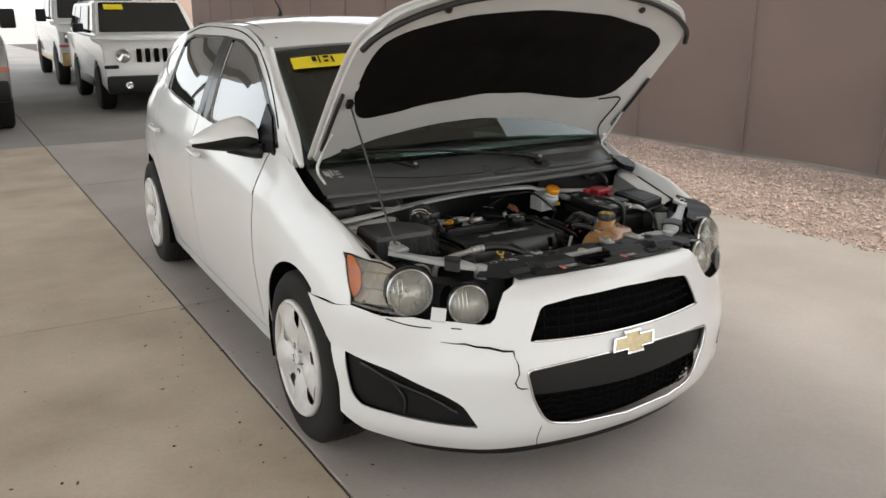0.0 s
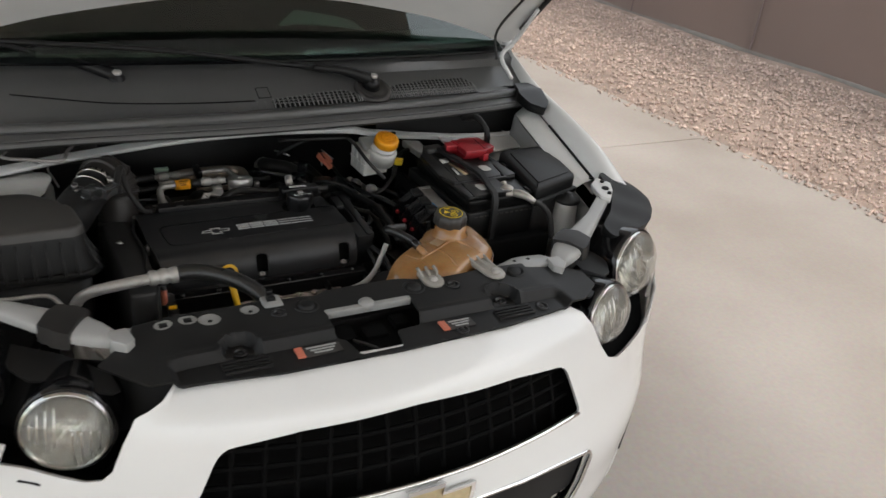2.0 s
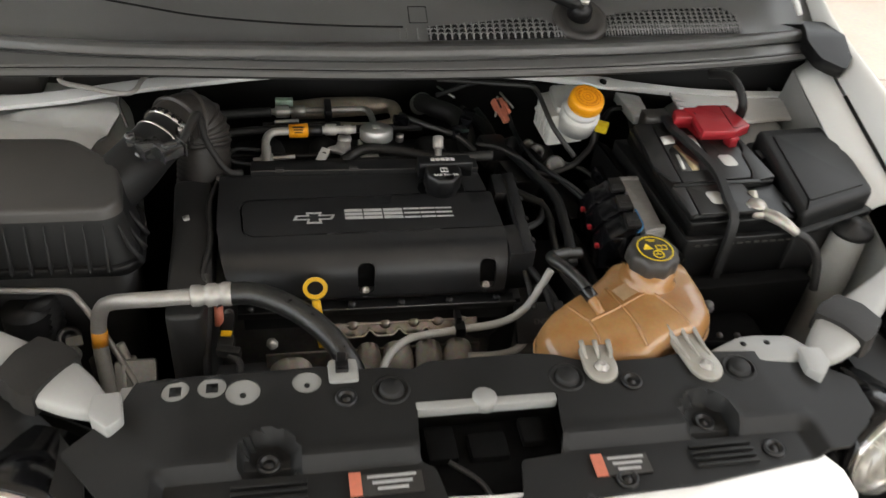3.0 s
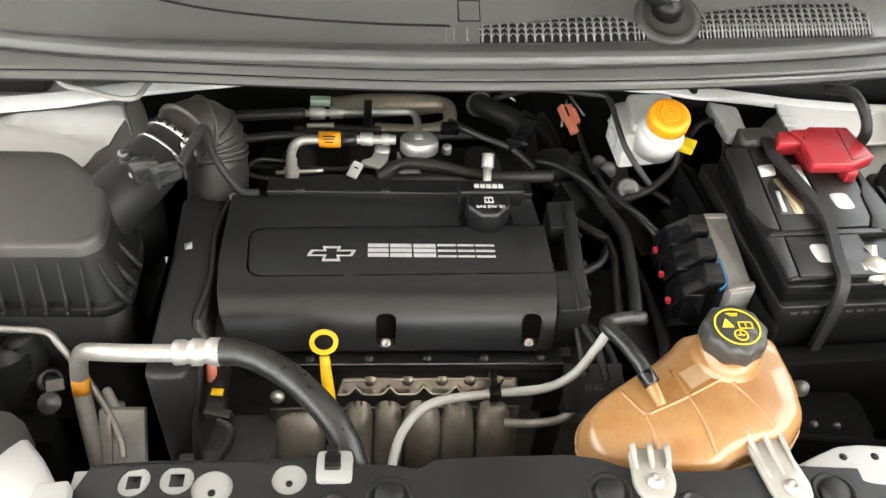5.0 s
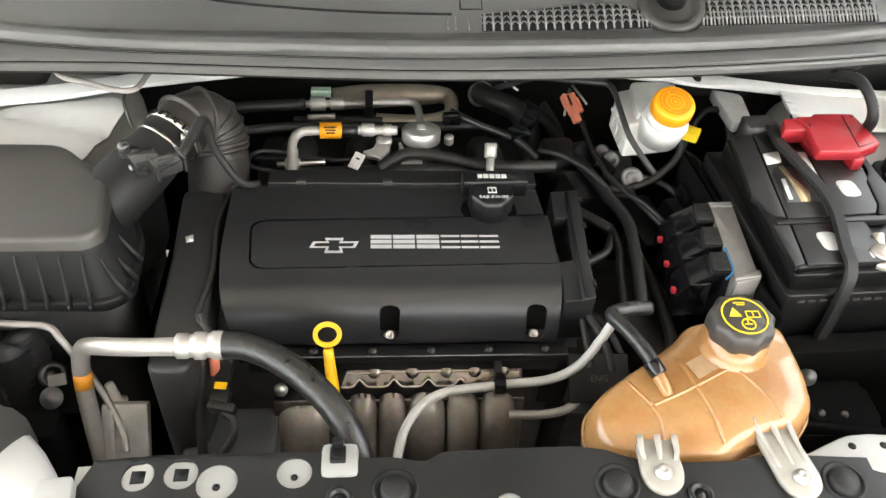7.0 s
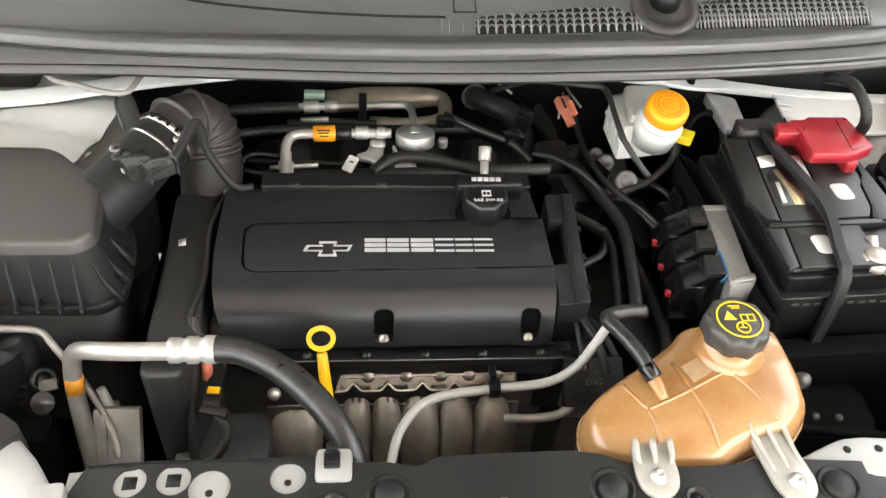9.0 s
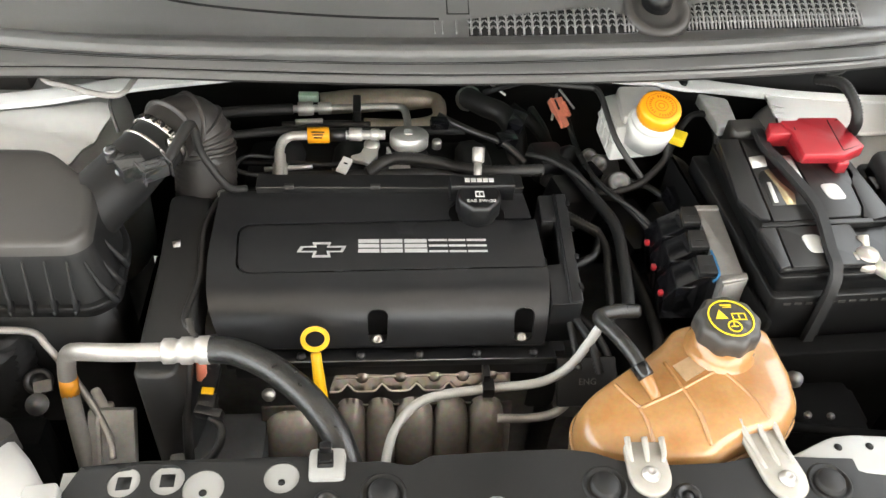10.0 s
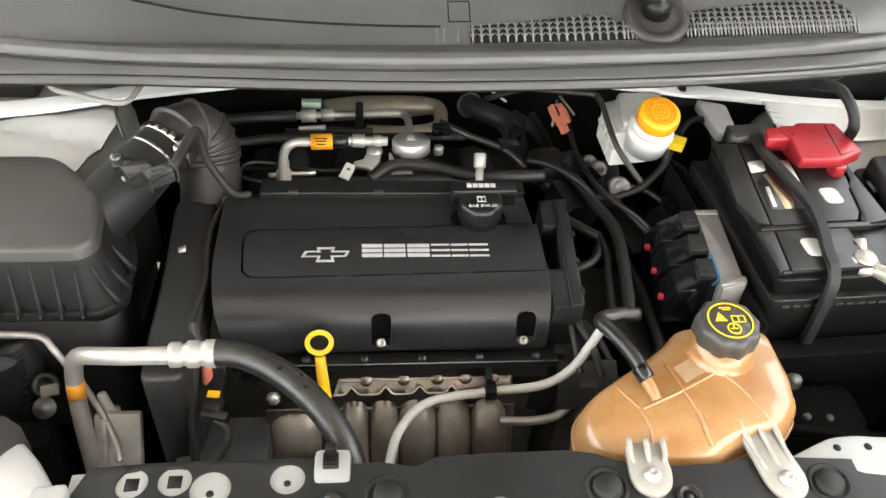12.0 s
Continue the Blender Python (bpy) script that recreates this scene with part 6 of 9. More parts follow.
for x in (0.331, 0.3634):
    bm = bmesh.new()
    lathe(bm, [(0.004, -0.01), (0.004, 0.0006), (0, 0.0006)], (x, -0.4845, 0.7368), (0, 0, 1), 12)
    part("hole", bm, INK_AND_GAP, plate)

# ---- engine and fittings ----
engine = thing("engine", (-0.1, -0.15, 0.3), "transverse four-cylinder engine under a black plastic cover", "engine")
bm = bmesh.new()
box(bm, (-0.11, -0.14, 0.47), (0.42, 0.26, 0.40), 0.02)
part("block", bm, CAST, engine, "dull cast alloy block")

PROFILE = [(-0.066, 0.690), (-0.068, 0.716), (-0.074, 0.724), (-0.084, 0.7262), (-0.15, 0.7272), (-0.235, 0.7272), (-0.254, 0.7245), (-0.268, 0.716), (-0.278, 0.702), (-0.284, 0.685), (-0.287, 0.670), (-0.288, 0.665)]
_p = [0.0]
for p, q in zip(PROFILE, PROFILE[1:]):
    _p.append(_p[-1] + math.dist(p, q))


def prof_at_y(y):
    return float(np.interp(-y, [-p[0] for p in PROFILE], _p))


def on_cover(lift=0.0, slide=0.0):
    def place(x, s):
        y = float(np.interp(s, _p, [p[0] for p in PROFILE]))
        z = float(np.interp(s, _p, [p[1] for p in PROFILE]))
        y0, z0 = float(np.interp(s - 0.004, _p, [p[0] for p in PROFILE])), float(np.interp(s - 0.004, _p, [p[1] for p in PROFILE]))
        d = Vector((0, y - y0, z - z0))
        d = d.normalized() if d.length > 1e-6 else Vector((0, -1, 0))
        n = Vector((0, d.z, -d.y))
        return Vector((x, y, z)) + n * lift
    return place


S = prof_at_y
COVER = rounded([(-0.312, 0.0), (0.075, 0.0), (0.080, S(-0.10)), (0.089, S(-0.22)), (0.084, S(-0.270)), (0.082, _p[-1]), (-0.290, _p[-1]), (-0.304, S(-0.268)), (-0.312, S(-0.2))], [0.012, 0.012, 0.01, 0.02, 0.02, 0.008, 0.03, 0.02, 0.02])
PANEL = rounded([(-0.283, S(-0.143)), (0.0885, S(-0.131)), (0.0885, S(-0.221)), (-0.277, S(-0.229))], [0.02, 0.0, 0.0, 0.02])
PANEL_IN = rounded([(-0.2805, S(-0.1455)), (0.0888, S(-0.1335)), (0.0888, S(-0.2185)), (-0.2745, S(-0.2265))], [0.02, 0.0, 0.0, 0.02])
RECESS = [rounded([(x - 0.0125, S(-0.2715)), (x + 0.0125, S(-0.2715)), (x + 0.0105, S(-0.2872)), (x - 0.0105, S(-0.2872))], 0.0115) for x in (-0.1145, 0.0555)]
OILHOLE = ring_of(0.013, S(-0.123), 0.036, 0.030, 28)
clipped = [(min(u, 0.0885), v) for u, v in PANEL]
cover = part("engine_cover", sheet(COVER, [clipped] + RECESS + [OILHOLE], on_cover(), 0.014, 0.004, True), COVER_BLACK, engine, "satin black engine cover with raised lettering", angle=40)
part("cover_panel", sheet([(min(u, 0.0875), v) for u, v in PANEL_IN], [], on_cover(-0.0008), 0.02, 0.004, True), COVER_BLACK, engine)
# Near-black bed that paints the shade in the cover's groove and holes.
part("cover_bed", sheet([(u * 0.985, 0.012 + (v - 0.012) * 0.97) for u, v in COVER], [], on_cover(-0.012), 0.03, 0.004, True), DARK, engine)
# side skirts under the cover
bm = bmesh.new()
slab(bm, rounded([(-0.308, -0.072), (0.076, -0.072), (0.080, -0.255), (-0.29, -0.255), (-0.306, -0.24)], 0.012), 0.63, 0.708)
part("cover_skirt", bm, BLACK_SOFT, engine)
bm = bmesh.new()
box(bm, (-0.095, -0.290, 0.648), (0.385, 0.020, 0.012), 0.003)
box(bm, (-0.095, -0.286, 0.632), (0.37, 0.016, 0.03), 0.003)
part("head_flange", bm, BLACK_SATIN, engine)
for x in (-0.1145, 0.0555):
    bm = bmesh.new()
    lathe(bm, [(0.0072, -0.004), (0.0072, 0.002), (0.0058, 0.004), (0.0058, 0.008), (0.003, 0.0085), (0.003, 0.005), (0, 0.005)], (x, -0.277, 0.664), (0, -0.55, 0.83), 18)
    part("bolt", bm, ALLOY, engine, "bright bolt")
for x, y, z in ((-0.307, -0.184, 0.703), (-0.311, -0.072, 0.712)):
    bm = bmesh.new()
    lathe(bm, [(0.008, -0.01), (0.008, 0.002), (0.006, 0.003), (0.006, 0.008), (0, 0.009)], (x, y, z), (-0.1, -0.2, 1), 12)
    part("bolt", bm, ALLOY, engine)
# bow-shaped outline and plain letter blocks
bow = [(-0.5, -0.16), (-0.16, -0.16), (-0.19, -0.5), (0.19, -0.5), (0.16, -0.16), (0.43, -0.16), (0.5, 0.25), (0.16, 0.25), (0.19, 0.5), (-0.19, 0.5), (-0.16, 0.25), (-0.43, 0.25)]
bow_in = [(-0.42, -0.08), (-0.10, -0.08), (-0.13, -0.36), (0.13, -0.36), (0.10, -0.08), (0.385, -0.08), (0.42, 0.16), (0.10, 0.16), (0.13, 0.36), (-0.13, 0.36), (-0.10, 0.16), (-0.375, 0.16)]
place_bow = lambda u, v: on_cover(0.0007)(-0.180 + 0.058 * u, S(-0.1895) - 0.026 * v)
part("cover_emblem", sheet(bow, [bow_in], place_bow, 0.5, 0.0006), LETTER, engine, "grey bow-shaped outline on the cover")
cell = [(-0.1365, 0.025, 1), (-0.1095, 0.026, 2), (-0.0810, 0.027, 3), (-0.0515, 0.0225, 4), (-0.0270, 0.0205, 1), (-0.0045, 0.0235, 2)]
h = 0.0115
yc = -0.183
for n, (x0, w, shape) in enumerate(cell):
    t = 0.0060 if n < 3 else 0.0032
    bars = [(x0, x0 + w, h - t, h), (x0, x0 + w, -t / 2, t / 2), (x0, x0 + w, -h, -h + t)]
    bm = bmesh.new()
    for a, b, v0, v1 in bars:
        sheet([(a, S(yc) - v0), (b, S(yc) - v0), (b, S(yc) - v1), (a, S(yc) - v1)], [], on_cover(0.0007), 0.02, 0.0006, True, bm)
    part("letter_block", bm, LETTER, engine, smooth=False)

# rear strip with clips
bm = bmesh.new()
box(bm, (-0.094, -0.0670, 0.7225), (0.346, 0.026, 0.026), 0.002)
part("coil_strip", bm, BLACK_SATIN, engine)
bm = bmesh.new()
box(bm, (-0.094, -0.0805, 0.7345), (0.346, 0.002, 0.002))
part("strip_edge", bm, GREY_PLASTIC, engine)
for x in (-0.225, -0.115, 0.045):
    bm = bmesh.new()
    box(bm, (x, -0.080, 0.736), (0.012, 0.006, 0.006), 0.001)
    part("clip", bm, GREY_PLASTIC, engine)
# oil filler
# Black disc closing the hole: the recess's shade is its colour.
bm = bmesh.new()
lathe(bm, [(0.0385, -0.004), (0.0385, 0.0018), (0.0365, 0.0022), (0.0355, 0.0004), (0.0, 0.0004)], (0.013, -0.126, 0.7235), (0.0, -0.06, 1), 36)
part("filler_shade", bm, INK_AND_GAP, engine, "black disc for the shade in the filler's recess")
bm = bmesh.new()
lathe(bm, [(0.024, 0.0), (0.024, 0.010), (0.0278, 0.014), (0.0278, 0.034), (0.0268, 0.038), (0.0238, 0.0400), (0.0225, 0.0395), (0.0, 0.0405)], (0.013, -0.124, 0.722), (0.0, -0.06, 1), 40,
      lambda a, hh: 1.0 - (0.05 if hh > 0.013 and math.cos(8 * a) > 0.3 and math.sin(a) < -0.2 else 0.0))
cap = part("oil_cap", bm, BLACK_SATIN, engine, "black oil filler cap", angle=30)
bm = bmesh.new()
slab(bm, rounded([(-0.022, -0.116), (0.060, -0.114), (0.058, -0.092), (-0.022, -0.093)], 0.002), 0.742, 0.766, 0.0015)
part("cap_grip", bm, BLACK_SATIN, cap)
for k in range(5):
    bm = bmesh.new()
    box(bm, (-0.0004 + 0.0076 * k, -0.1045, 0.7665), (0.0060, 0.0068, 0.001))
    part("print_bar", bm, LABEL_WHITE, cap)
font = bpy.data.curves.new("cap_text", "FONT")
font.body, font.size, font.align_x, font.extrude = "SAE 5W-30", 0.0076, "CENTER", 0.0003
txt = new("cap_text", font)
txt.parent = cap
txt.matrix_parent_inverse = home(cap).inverted()
txt.matrix_basis = Matrix.Translation((0.014, -0.1440, 0.7640)) @ Euler((radians(-3), 0, 0)).to_matrix().to_4x4()
txt.data.materials.append(LABEL_WHITE)
bm = bmesh.new()
for a, b, c, d in ((-0.0055, 0.0055, 0.004, 0.0052), (-0.0055, 0.0055, -0.0052, -0.004), (-0.0055, -0.0043, -0.004, 0.004), (0.0043, 0.0055, -0.004, 0.004), (-0.0006, 0.0006, -0.004, 0.004)):
    box(bm, (0.013 + (a + b) / 2, -0.1285 + (c + d) / 2, 0.7636), (b - a, d - c, 0.0012))
part("cap_symbol", bm, LABEL_WHITE, cap)

# ignition module beside the cover
bm = bmesh.new()
slab(bm, rounded([(0.100, -0.079), (0.137, -0.077), (0.1225, -0.274), (0.086, -0.276), (0.090, -0.211), (0.1065, -0.209), (0.1135, -0.131), (0.097, -0.130)], 0.0015), 0.655, 0.7205, 0.001)
side_box = part("side_cover", bm, COVER_BLACK, engine, "black side cover")
bm = bmesh.new()
slab(bm, [(0.122, -0.080), (0.1365, -0.079), (0.1225, -0.273), (0.1095, -0.274)], 0.7205, 0.7235, 0.001)
slab(bm, [(0.1195, -0.080), (0.1210, -0.080), (0.1085, -0.274), (0.1070, -0.274)], 0.7205, 0.7245, 0.0004)
part("ridge", bm, COVER_BLACK, side_box)
for y in (-0.10, -0.15, -0.20, -0.25):
    bm = bmesh.new()
    box(bm, (0.1355 - 0.074 * (-0.10 - y), y, 0.7215), (0.005, 0.010, 0.007), 0.0008)
    part("clip", bm, BLACK_SATIN, side_box)
# timing belt cover
bm = bmesh.new()
slab(bm, rounded([(-0.378, -0.068), (-0.326, -0.064), (-0.318, -0.20), (-0.315, -0.305), (-0.325, -0.362), (-0.368, -0.362), (-0.370, -0.30), (-0.372, -0.18)], 0.012), 0.42, 0.712, 0.005)
timing = part("timing_cover", bm, TIMING, engine, "black timing belt cover with a chipped mark")
bm = bmesh.new()
slab(bm, [(-0.361, -0.158), (-0.352, -0.154), (-0.350, -0.166), (-0.358, -0.168)], 0.7115, 0.7128)
part("mark", bm, LETTER, timing)
bm = bmesh.new()
tube(bm, [(-0.315, -0.082, 0.716), (-0.325, -0.14, 0.717), (-0.319, -0.22, 0.716), (-0.326, -0.285, 0.712), (-0.303, -0.312, 0.700)], 0.0042, 8, 6)
part("edge_harness", bm, RUBBER, engine)
bm = bmesh.new()
tube(bm, [(-0.322, -0.285, 0.713), (-0.316, -0.305, 0.706), (-0.306, -0.322, 0.690)], 0.0052, 8, 4, 0.0012, 0.003)
part("ribbed_sleeve", bm, GREY_PLASTIC, engine)
bm = bmesh.new()
rod(bm, (-0.308, -0.318, 0.690), (-0.308, -0.330, 0.665), 0.006, 10)
part("sensor_tip", bm, SALMON, engine)
bm = bmesh.new()
box(bm, (-0.2985, -0.3340, 0.6640), (0.0170, 0.040, 0.012), 0.003, Euler((radians(12), 0, radians(-6))).to_matrix())
box(bm, (-0.2990, -0.3580, 0.6600), (0.0200, 0.018, 0.014), 0.002, Euler((radians(12), 0, radians(-6))).to_matrix())
box(bm, (-0.2955, -0.3710, 0.6580), (0.0300, 0.010, 0.016), 0.002, Euler((radians(12), 0, radians(-14))).to_matrix())
conn = part("connector", bm, BLACK_SATIN, engine, "black sensor connector")
bm = bmesh.new()
tube(bm, [(-0.2950, -0.3740, 0.657), (-0.2830, -0.3830, 0.650), (-0.2840, -0.3950, 0.638), (-0.2930, -0.4040, 0.626), (-0.3060, -0.4090, 0.615), (-0.3090, -0.4230, 0.595)], 0.0048, 8, 6)
part("cable", bm, RUBBER, conn)
bm = bmesh.new()
lathe(bm, [(0.0075, -0.002), (0.0075, 0.002), (0.0045, 0.003), (0.0045, 0.001), (0, 0.001)], (-0.2965, -0.3170, 0.6720), (0.1, -0.5, 1), 14)
part("clip_ring", bm, GREY_PLASTIC, conn)
bm = bmesh.new()
box(bm, (-0.2985, -0.3495, 0.6690), (0.0135, 0.008, 0.004), 0.001, Euler((radians(12), 0, radians(-6))).to_matrix())
part("lock_tab", bm, YELLOW, conn, "yellow connector lock")
bm = bmesh.new()
tube(bm, [(-0.318, -0.320, 0.70), (-0.322, -0.345, 0.66), (-0.324, -0.375, 0.61), (-0.322, -0.40, 0.56)], 0.0055, 8, 5)
part("cable", bm, RUBBER, conn)
# front casting under the cover, left of the shield
bm = bmesh.new()
tube(bm, [(-0.36, -0.375, 0.545), (-0.30, -0.38, 0.55), (-0.24, -0.375, 0.55)], 0.012, 10)
box(bm, (-0.30, -0.34, 0.52), (0.11, 0.07, 0.10), 0.012)
lathe(bm, [(0.012, 0.0), (0.012, 0.012), (0, 0.012)], (-0.345, -0.39, 0.55), (0, -1, 0.4), 6)
part("front_casting", bm, DARK_STEEL, engine)

# Thin metal rod that paints the highlight along the head flange.
bm = bmesh.new()
rod(bm, (-0.285, -0.2985, 0.6525), (0.098, -0.2985, 0.6525), 0.0013, 6)
part("flange_highlight", bm, CAST, engine, "thin rod drawn as the highlight on the flange edge")
for k in range(6):
    bm = bmesh.new()
    lathe(bm, [(0.0055, -0.004), (0.0055, 0.003), (0.004, 0.005), (0, 0.005)], (-0.27 + 0.068 * k, -0.293, 0.655), (0, -0.3, 1), 8)
    part("head_bolt", bm, BLACK_SATIN, engine)
# exhaust heat shield: five pressed lobes and a loose end under a ridged flange
shield = part("heat_shield", sheet([(-0.252, 0.0), (0.050, 0.0), (0.050, 1.0), (-0.252, 1.0)], [], lambda x, v: (x, -0.312 - 0.040 * v, 0.588 - 0.15 * v), 0.03, 0.002), SHIELD_DIM, engine, "stained bare metal exhaust heat shield")
LOBES = [(-0.250, -0.187, -0.014), (-0.1640, -0.1285, 0.0), (-0.1285, -0.0930, 0.0), (-0.0930, -0.0465, 0.0), (-0.0465, -0.0045, 0.0), (-0.0045, 0.0400, -0.001)]
drop_y, drop_z = along([0, 0.10, 0.25, 0.45, 0.7, 1.0], [-0.310, -0.321, -0.336, -0.350, -0.361, -0.367]), along([0, 0.10, 0.25, 0.45, 0.7, 1.0], [0.596, 0.591, 0.576, 0.550, 0.51, 0.44])
for x0, x1, low in LOBES:
    bm = bmesh.new()
    cols, rows, grid = 18, 14, []
    for i in range(cols + 1):
        u = i / cols
        bulge = math.sin(math.pi * u) ** 0.55
        grid.append([])
        for j in range(rows + 1):
            v = j / rows
            notch = 0.020 * (1 - bulge) ** 1.5 * max(0.0, 1 - 3.0 * v)
            rough = 0.0015 * noise.noise((45 * (x0 + (x1 - x0) * u), 30 * v, x0))
            grid[i].append(bm.verts.new((x0 + (x1 - x0) * u, drop_y(v) - 0.012 * (bulge - 0.6) * min(1.0, 0.25 + 3 * v) + rough, drop_z(v) + low - notch + 0.006 * (bulge - 0.6) + rough)))
    for i in range(cols):
        for j in range(rows):
            bm.faces.new((grid[i][j], grid[i][j + 1], grid[i + 1][j + 1], grid[i + 1][j]))
    bmesh.ops.solidify(bm, geom=list(bm.faces), thickness=-0.0015)
    part("lobe", bm, SHIELD, shield, angle=60)
BUMPS = (-0.150, -0.109, -0.068, -0.029, 0.012)
flange_y = lambda x: -0.3095 + 0.0065 * sum(math.exp(-((x - b) / 0.0055) ** 2) for b in BUMPS)
flange_z = lambda y: 0.6185 + 0.90 * (y + 0.2965)
FLANGE = [(-0.160, -0.284), (0.046, -0.282)] + [(0.046 - 0.2185 * k / 70, flange_y(0.046 - 0.2185 * k / 70)) for k in range(71)]
flange = part("shield_flange", sheet(FLANGE, [], lambda x, y: (x, y, flange_z(y) + 0.0012 * noise.noise((60 * x, 80 * y, 2))), 0.0045, 0.0015), SHIELD_DIM, engine, "scalloped stained metal flange, darkened for the hood's dark reflection", angle=60)
bm = bmesh.new()
tube(bm, [(x, flange_y(x) + 0.0004, flange_z(flange_y(x)) + 0.0012) for x in np.linspace(-0.172, 0.046, 60)], 0.0014, 6, 1)
part("rolled_edge", bm, SHIELD, flange)
bm = bmesh.new()
tube(bm, [(-0.164, -0.2975, 0.6190), (-0.10, -0.2965, 0.6200), (-0.04, -0.2962, 0.6202), (0.040, -0.2955, 0.6205)], 0.0013, 6, 8)
part("ridge", bm, SHIELD, flange)
for x in (-0.1325, -0.0871, -0.0461, -0.0118, 0.022):
    bm = bmesh.new()
    lathe(bm, [(0.0085, -0.002), (0.0078, 0.0010), (0.0045, 0.0026), (0.0, 0.0030)], (x, -0.2955, flange_z(-0.2955)), (0, -0.65, 0.75), 16)
    part("boss", bm, SHIELD_DIM, flange)
bm = bmesh.new()
lathe(bm, [(0.008, -0.003), (0.008, 0.003), (0.0055, 0.004), (0.0055, 0.010), (0, 0.010)], (-0.243, -0.305, 0.600), (-0.3, -0.5, 1), 8)
part("bolt", bm, ALLOY, shield)
# dipstick with its ring
bm = bmesh.new()
ring_c, ax = Vector((-0.1845, -0.302, 0.697)), Vector((0.05, -0.80, 0.60)).normalized()
turn = spun(ax)
bm = sheet(ring_of(0, 0, 0.0162, 0.0146, 28), [ring_of(0, 0, 0.0108, 0.0091, 24)], lambda u, v: ring_c + turn @ Vector((u, v, 0.002)), 0.008, 0.004)
dip = part("dipstick", bm, YELLOW, engine, "yellow oil dipstick handle")
bm = bmesh.new()
tube(bm, [(-0.1838, -0.3115, 0.6835), (-0.181, -0.326, 0.660), (-0.176, -0.342, 0.628)], [0.0058, 0.0066, 0.0062], 8, 3)
part("stem", bm, YELLOW, dip)
# pale coolant pipe across the shield
bm = bmesh.new()
tube(bm, [(-0.108, -0.440, 0.585), (-0.107, -0.405, 0.606), (-0.093, -0.365, 0.618), (-0.058, -0.332, 0.622), (0.012, -0.318, 0.620), (0.075, -0.318, 0.630), (0.108, -0.314, 0.652), (0.128, -0.305, 0.684), (0.140, -0.298, 0.708)], 0.0056, 10, 6)
pipe = part("coolant_pipe", bm, MILK, engine, "pale metal coolant pipe")
bm = bmesh.new()
box(bm, (0.016, -0.318, 0.622), (0.014, 0.018, 0.016), 0.002)
box(bm, (0.014, -0.300, 0.634), (0.008, 0.03, 0.014), 0.002)
part("pipe_clip", bm, BLACK_SATIN, pipe)
bm = bmesh.new()
tube(bm, [(0.0300, -0.3320, 0.580), (0.0688, -0.3329, 0.580), (0.0980, -0.3290, 0.582), (0.1170, -0.3170, 0.588), (0.1250, -0.2980, 0.600)], 0.0056, 10, 5)
part("lower_pipe", bm, TUBE_METAL, engine, "dull metal pipe")
# right end of the head
bm = bmesh.new()
box(bm, (0.095, -0.22, 0.57), (0.05, 0.10, 0.12), 0.01)
lathe(bm, [(0.03, 0.0), (0.03, 0.04), (0.02, 0.045), (0, 0.045)], (0.06, -0.235, 0.585), (0.1, -1, 0.1), 16)
part("thermostat_housing", bm, BLACK_SOFT, engine)

# ---- rear of the engine: fuel and air-conditioning lines ----
bm = bmesh.new()
tube(bm, [(-0.2425, -0.040, 0.700), (-0.2435, -0.010, 0.712), (-0.2445, 0.022, 0.722), (-0.236, 0.038, 0.727), (-0.215, 0.043, 0.728), (-0.15, 0.045, 0.728), (-0.10, 0.043, 0.730)], 0.0068, 10, 5)
line_ac = part("refrigerant_line", bm, TUBE_METAL, engine, "bare metal refrigerant line")
for a, b, r in (((-0.2440, 0.002, 0.709), (-0.2446, 0.016, 0.7165), 0.0078), ((-0.2432, -0.014, 0.702), (-0.2440, 0.002, 0.709), 0.0105), ((-0.150, 0.045, 0.729), (-0.132, 0.045, 0.729), 0.0095), ((-0.120, 0.044, 0.730), (-0.108, 0.043, 0.730), 0.0085)):
    bm = bmesh.new()
    rod(bm, a, b, r, 12, 0.001)
    part("fitting", bm, TUBE_METAL, line_ac)
bm = bmesh.new()
rod(bm, (-0.208, 0.0432, 0.728), (-0.178, 0.0445, 0.728), 0.0115, 12)
tag = part("line_label", bm, ORANGE, line_ac, "orange label with small print")
for k in range(3):
    bm = bmesh.new()
    box(bm, (-0.193, 0.0345 - 0.001 * k, 0.7395 - 0.004 * k), (0.018 - 0.003 * k, 0.0012, 0.0016))
    part("print_bar", bm, INK_AND_GAP, line_ac)
bm = bmesh.new()
rod(bm, (-0.177, 0.0445, 0.728), (-0.155, 0.045, 0.728), 0.0090, 12)
part("sleeve", bm, BLACK_SATIN, line_ac)
bm = bmesh.new()
lathe(bm, [(0.026, 0.0), (0.0275, 0.002), (0.0275, 0.017), (0.026, 0.0195), (0.0, 0.0200)], (-0.066, 0.043, 0.712), (0, 0.20, 1), 32)
damper = part("pulsation_damper", bm, ALLOY, engine, "round bare aluminium damper")
bm = bmesh.new()
box(bm, (-0.067, 0.050, 0.7313), (0.011, 0.018, 0.0012), 0, Euler((radians(-11.5), 0, 0)).to_matrix())
part("white_tag", bm, LABEL_WHITE, damper)
bm = bmesh.new()
slab(bm, rounded([(-0.1486, 0.0148), (-0.1344, 0.0215), (-0.1275, 0.0440), (-0.1090, 0.0440), (-0.1106, 0.0151), (-0.1230, -0.0040), (-0.1300, 0.0030), (-0.1446, 0.0064)], 0.003), 0.708, 0.7150, 0.0015)
lathe(bm, [(0.0115, -0.004), (0.0115, 0.0), (0.0050, 0.003), (0, 0.003)], (-0.1185, 0.0400, 0.7160), (0, -0.2, 1), 18)
part("valve_bracket", bm, ALLOY, engine, "small bright bracket")
bm = bmesh.new()
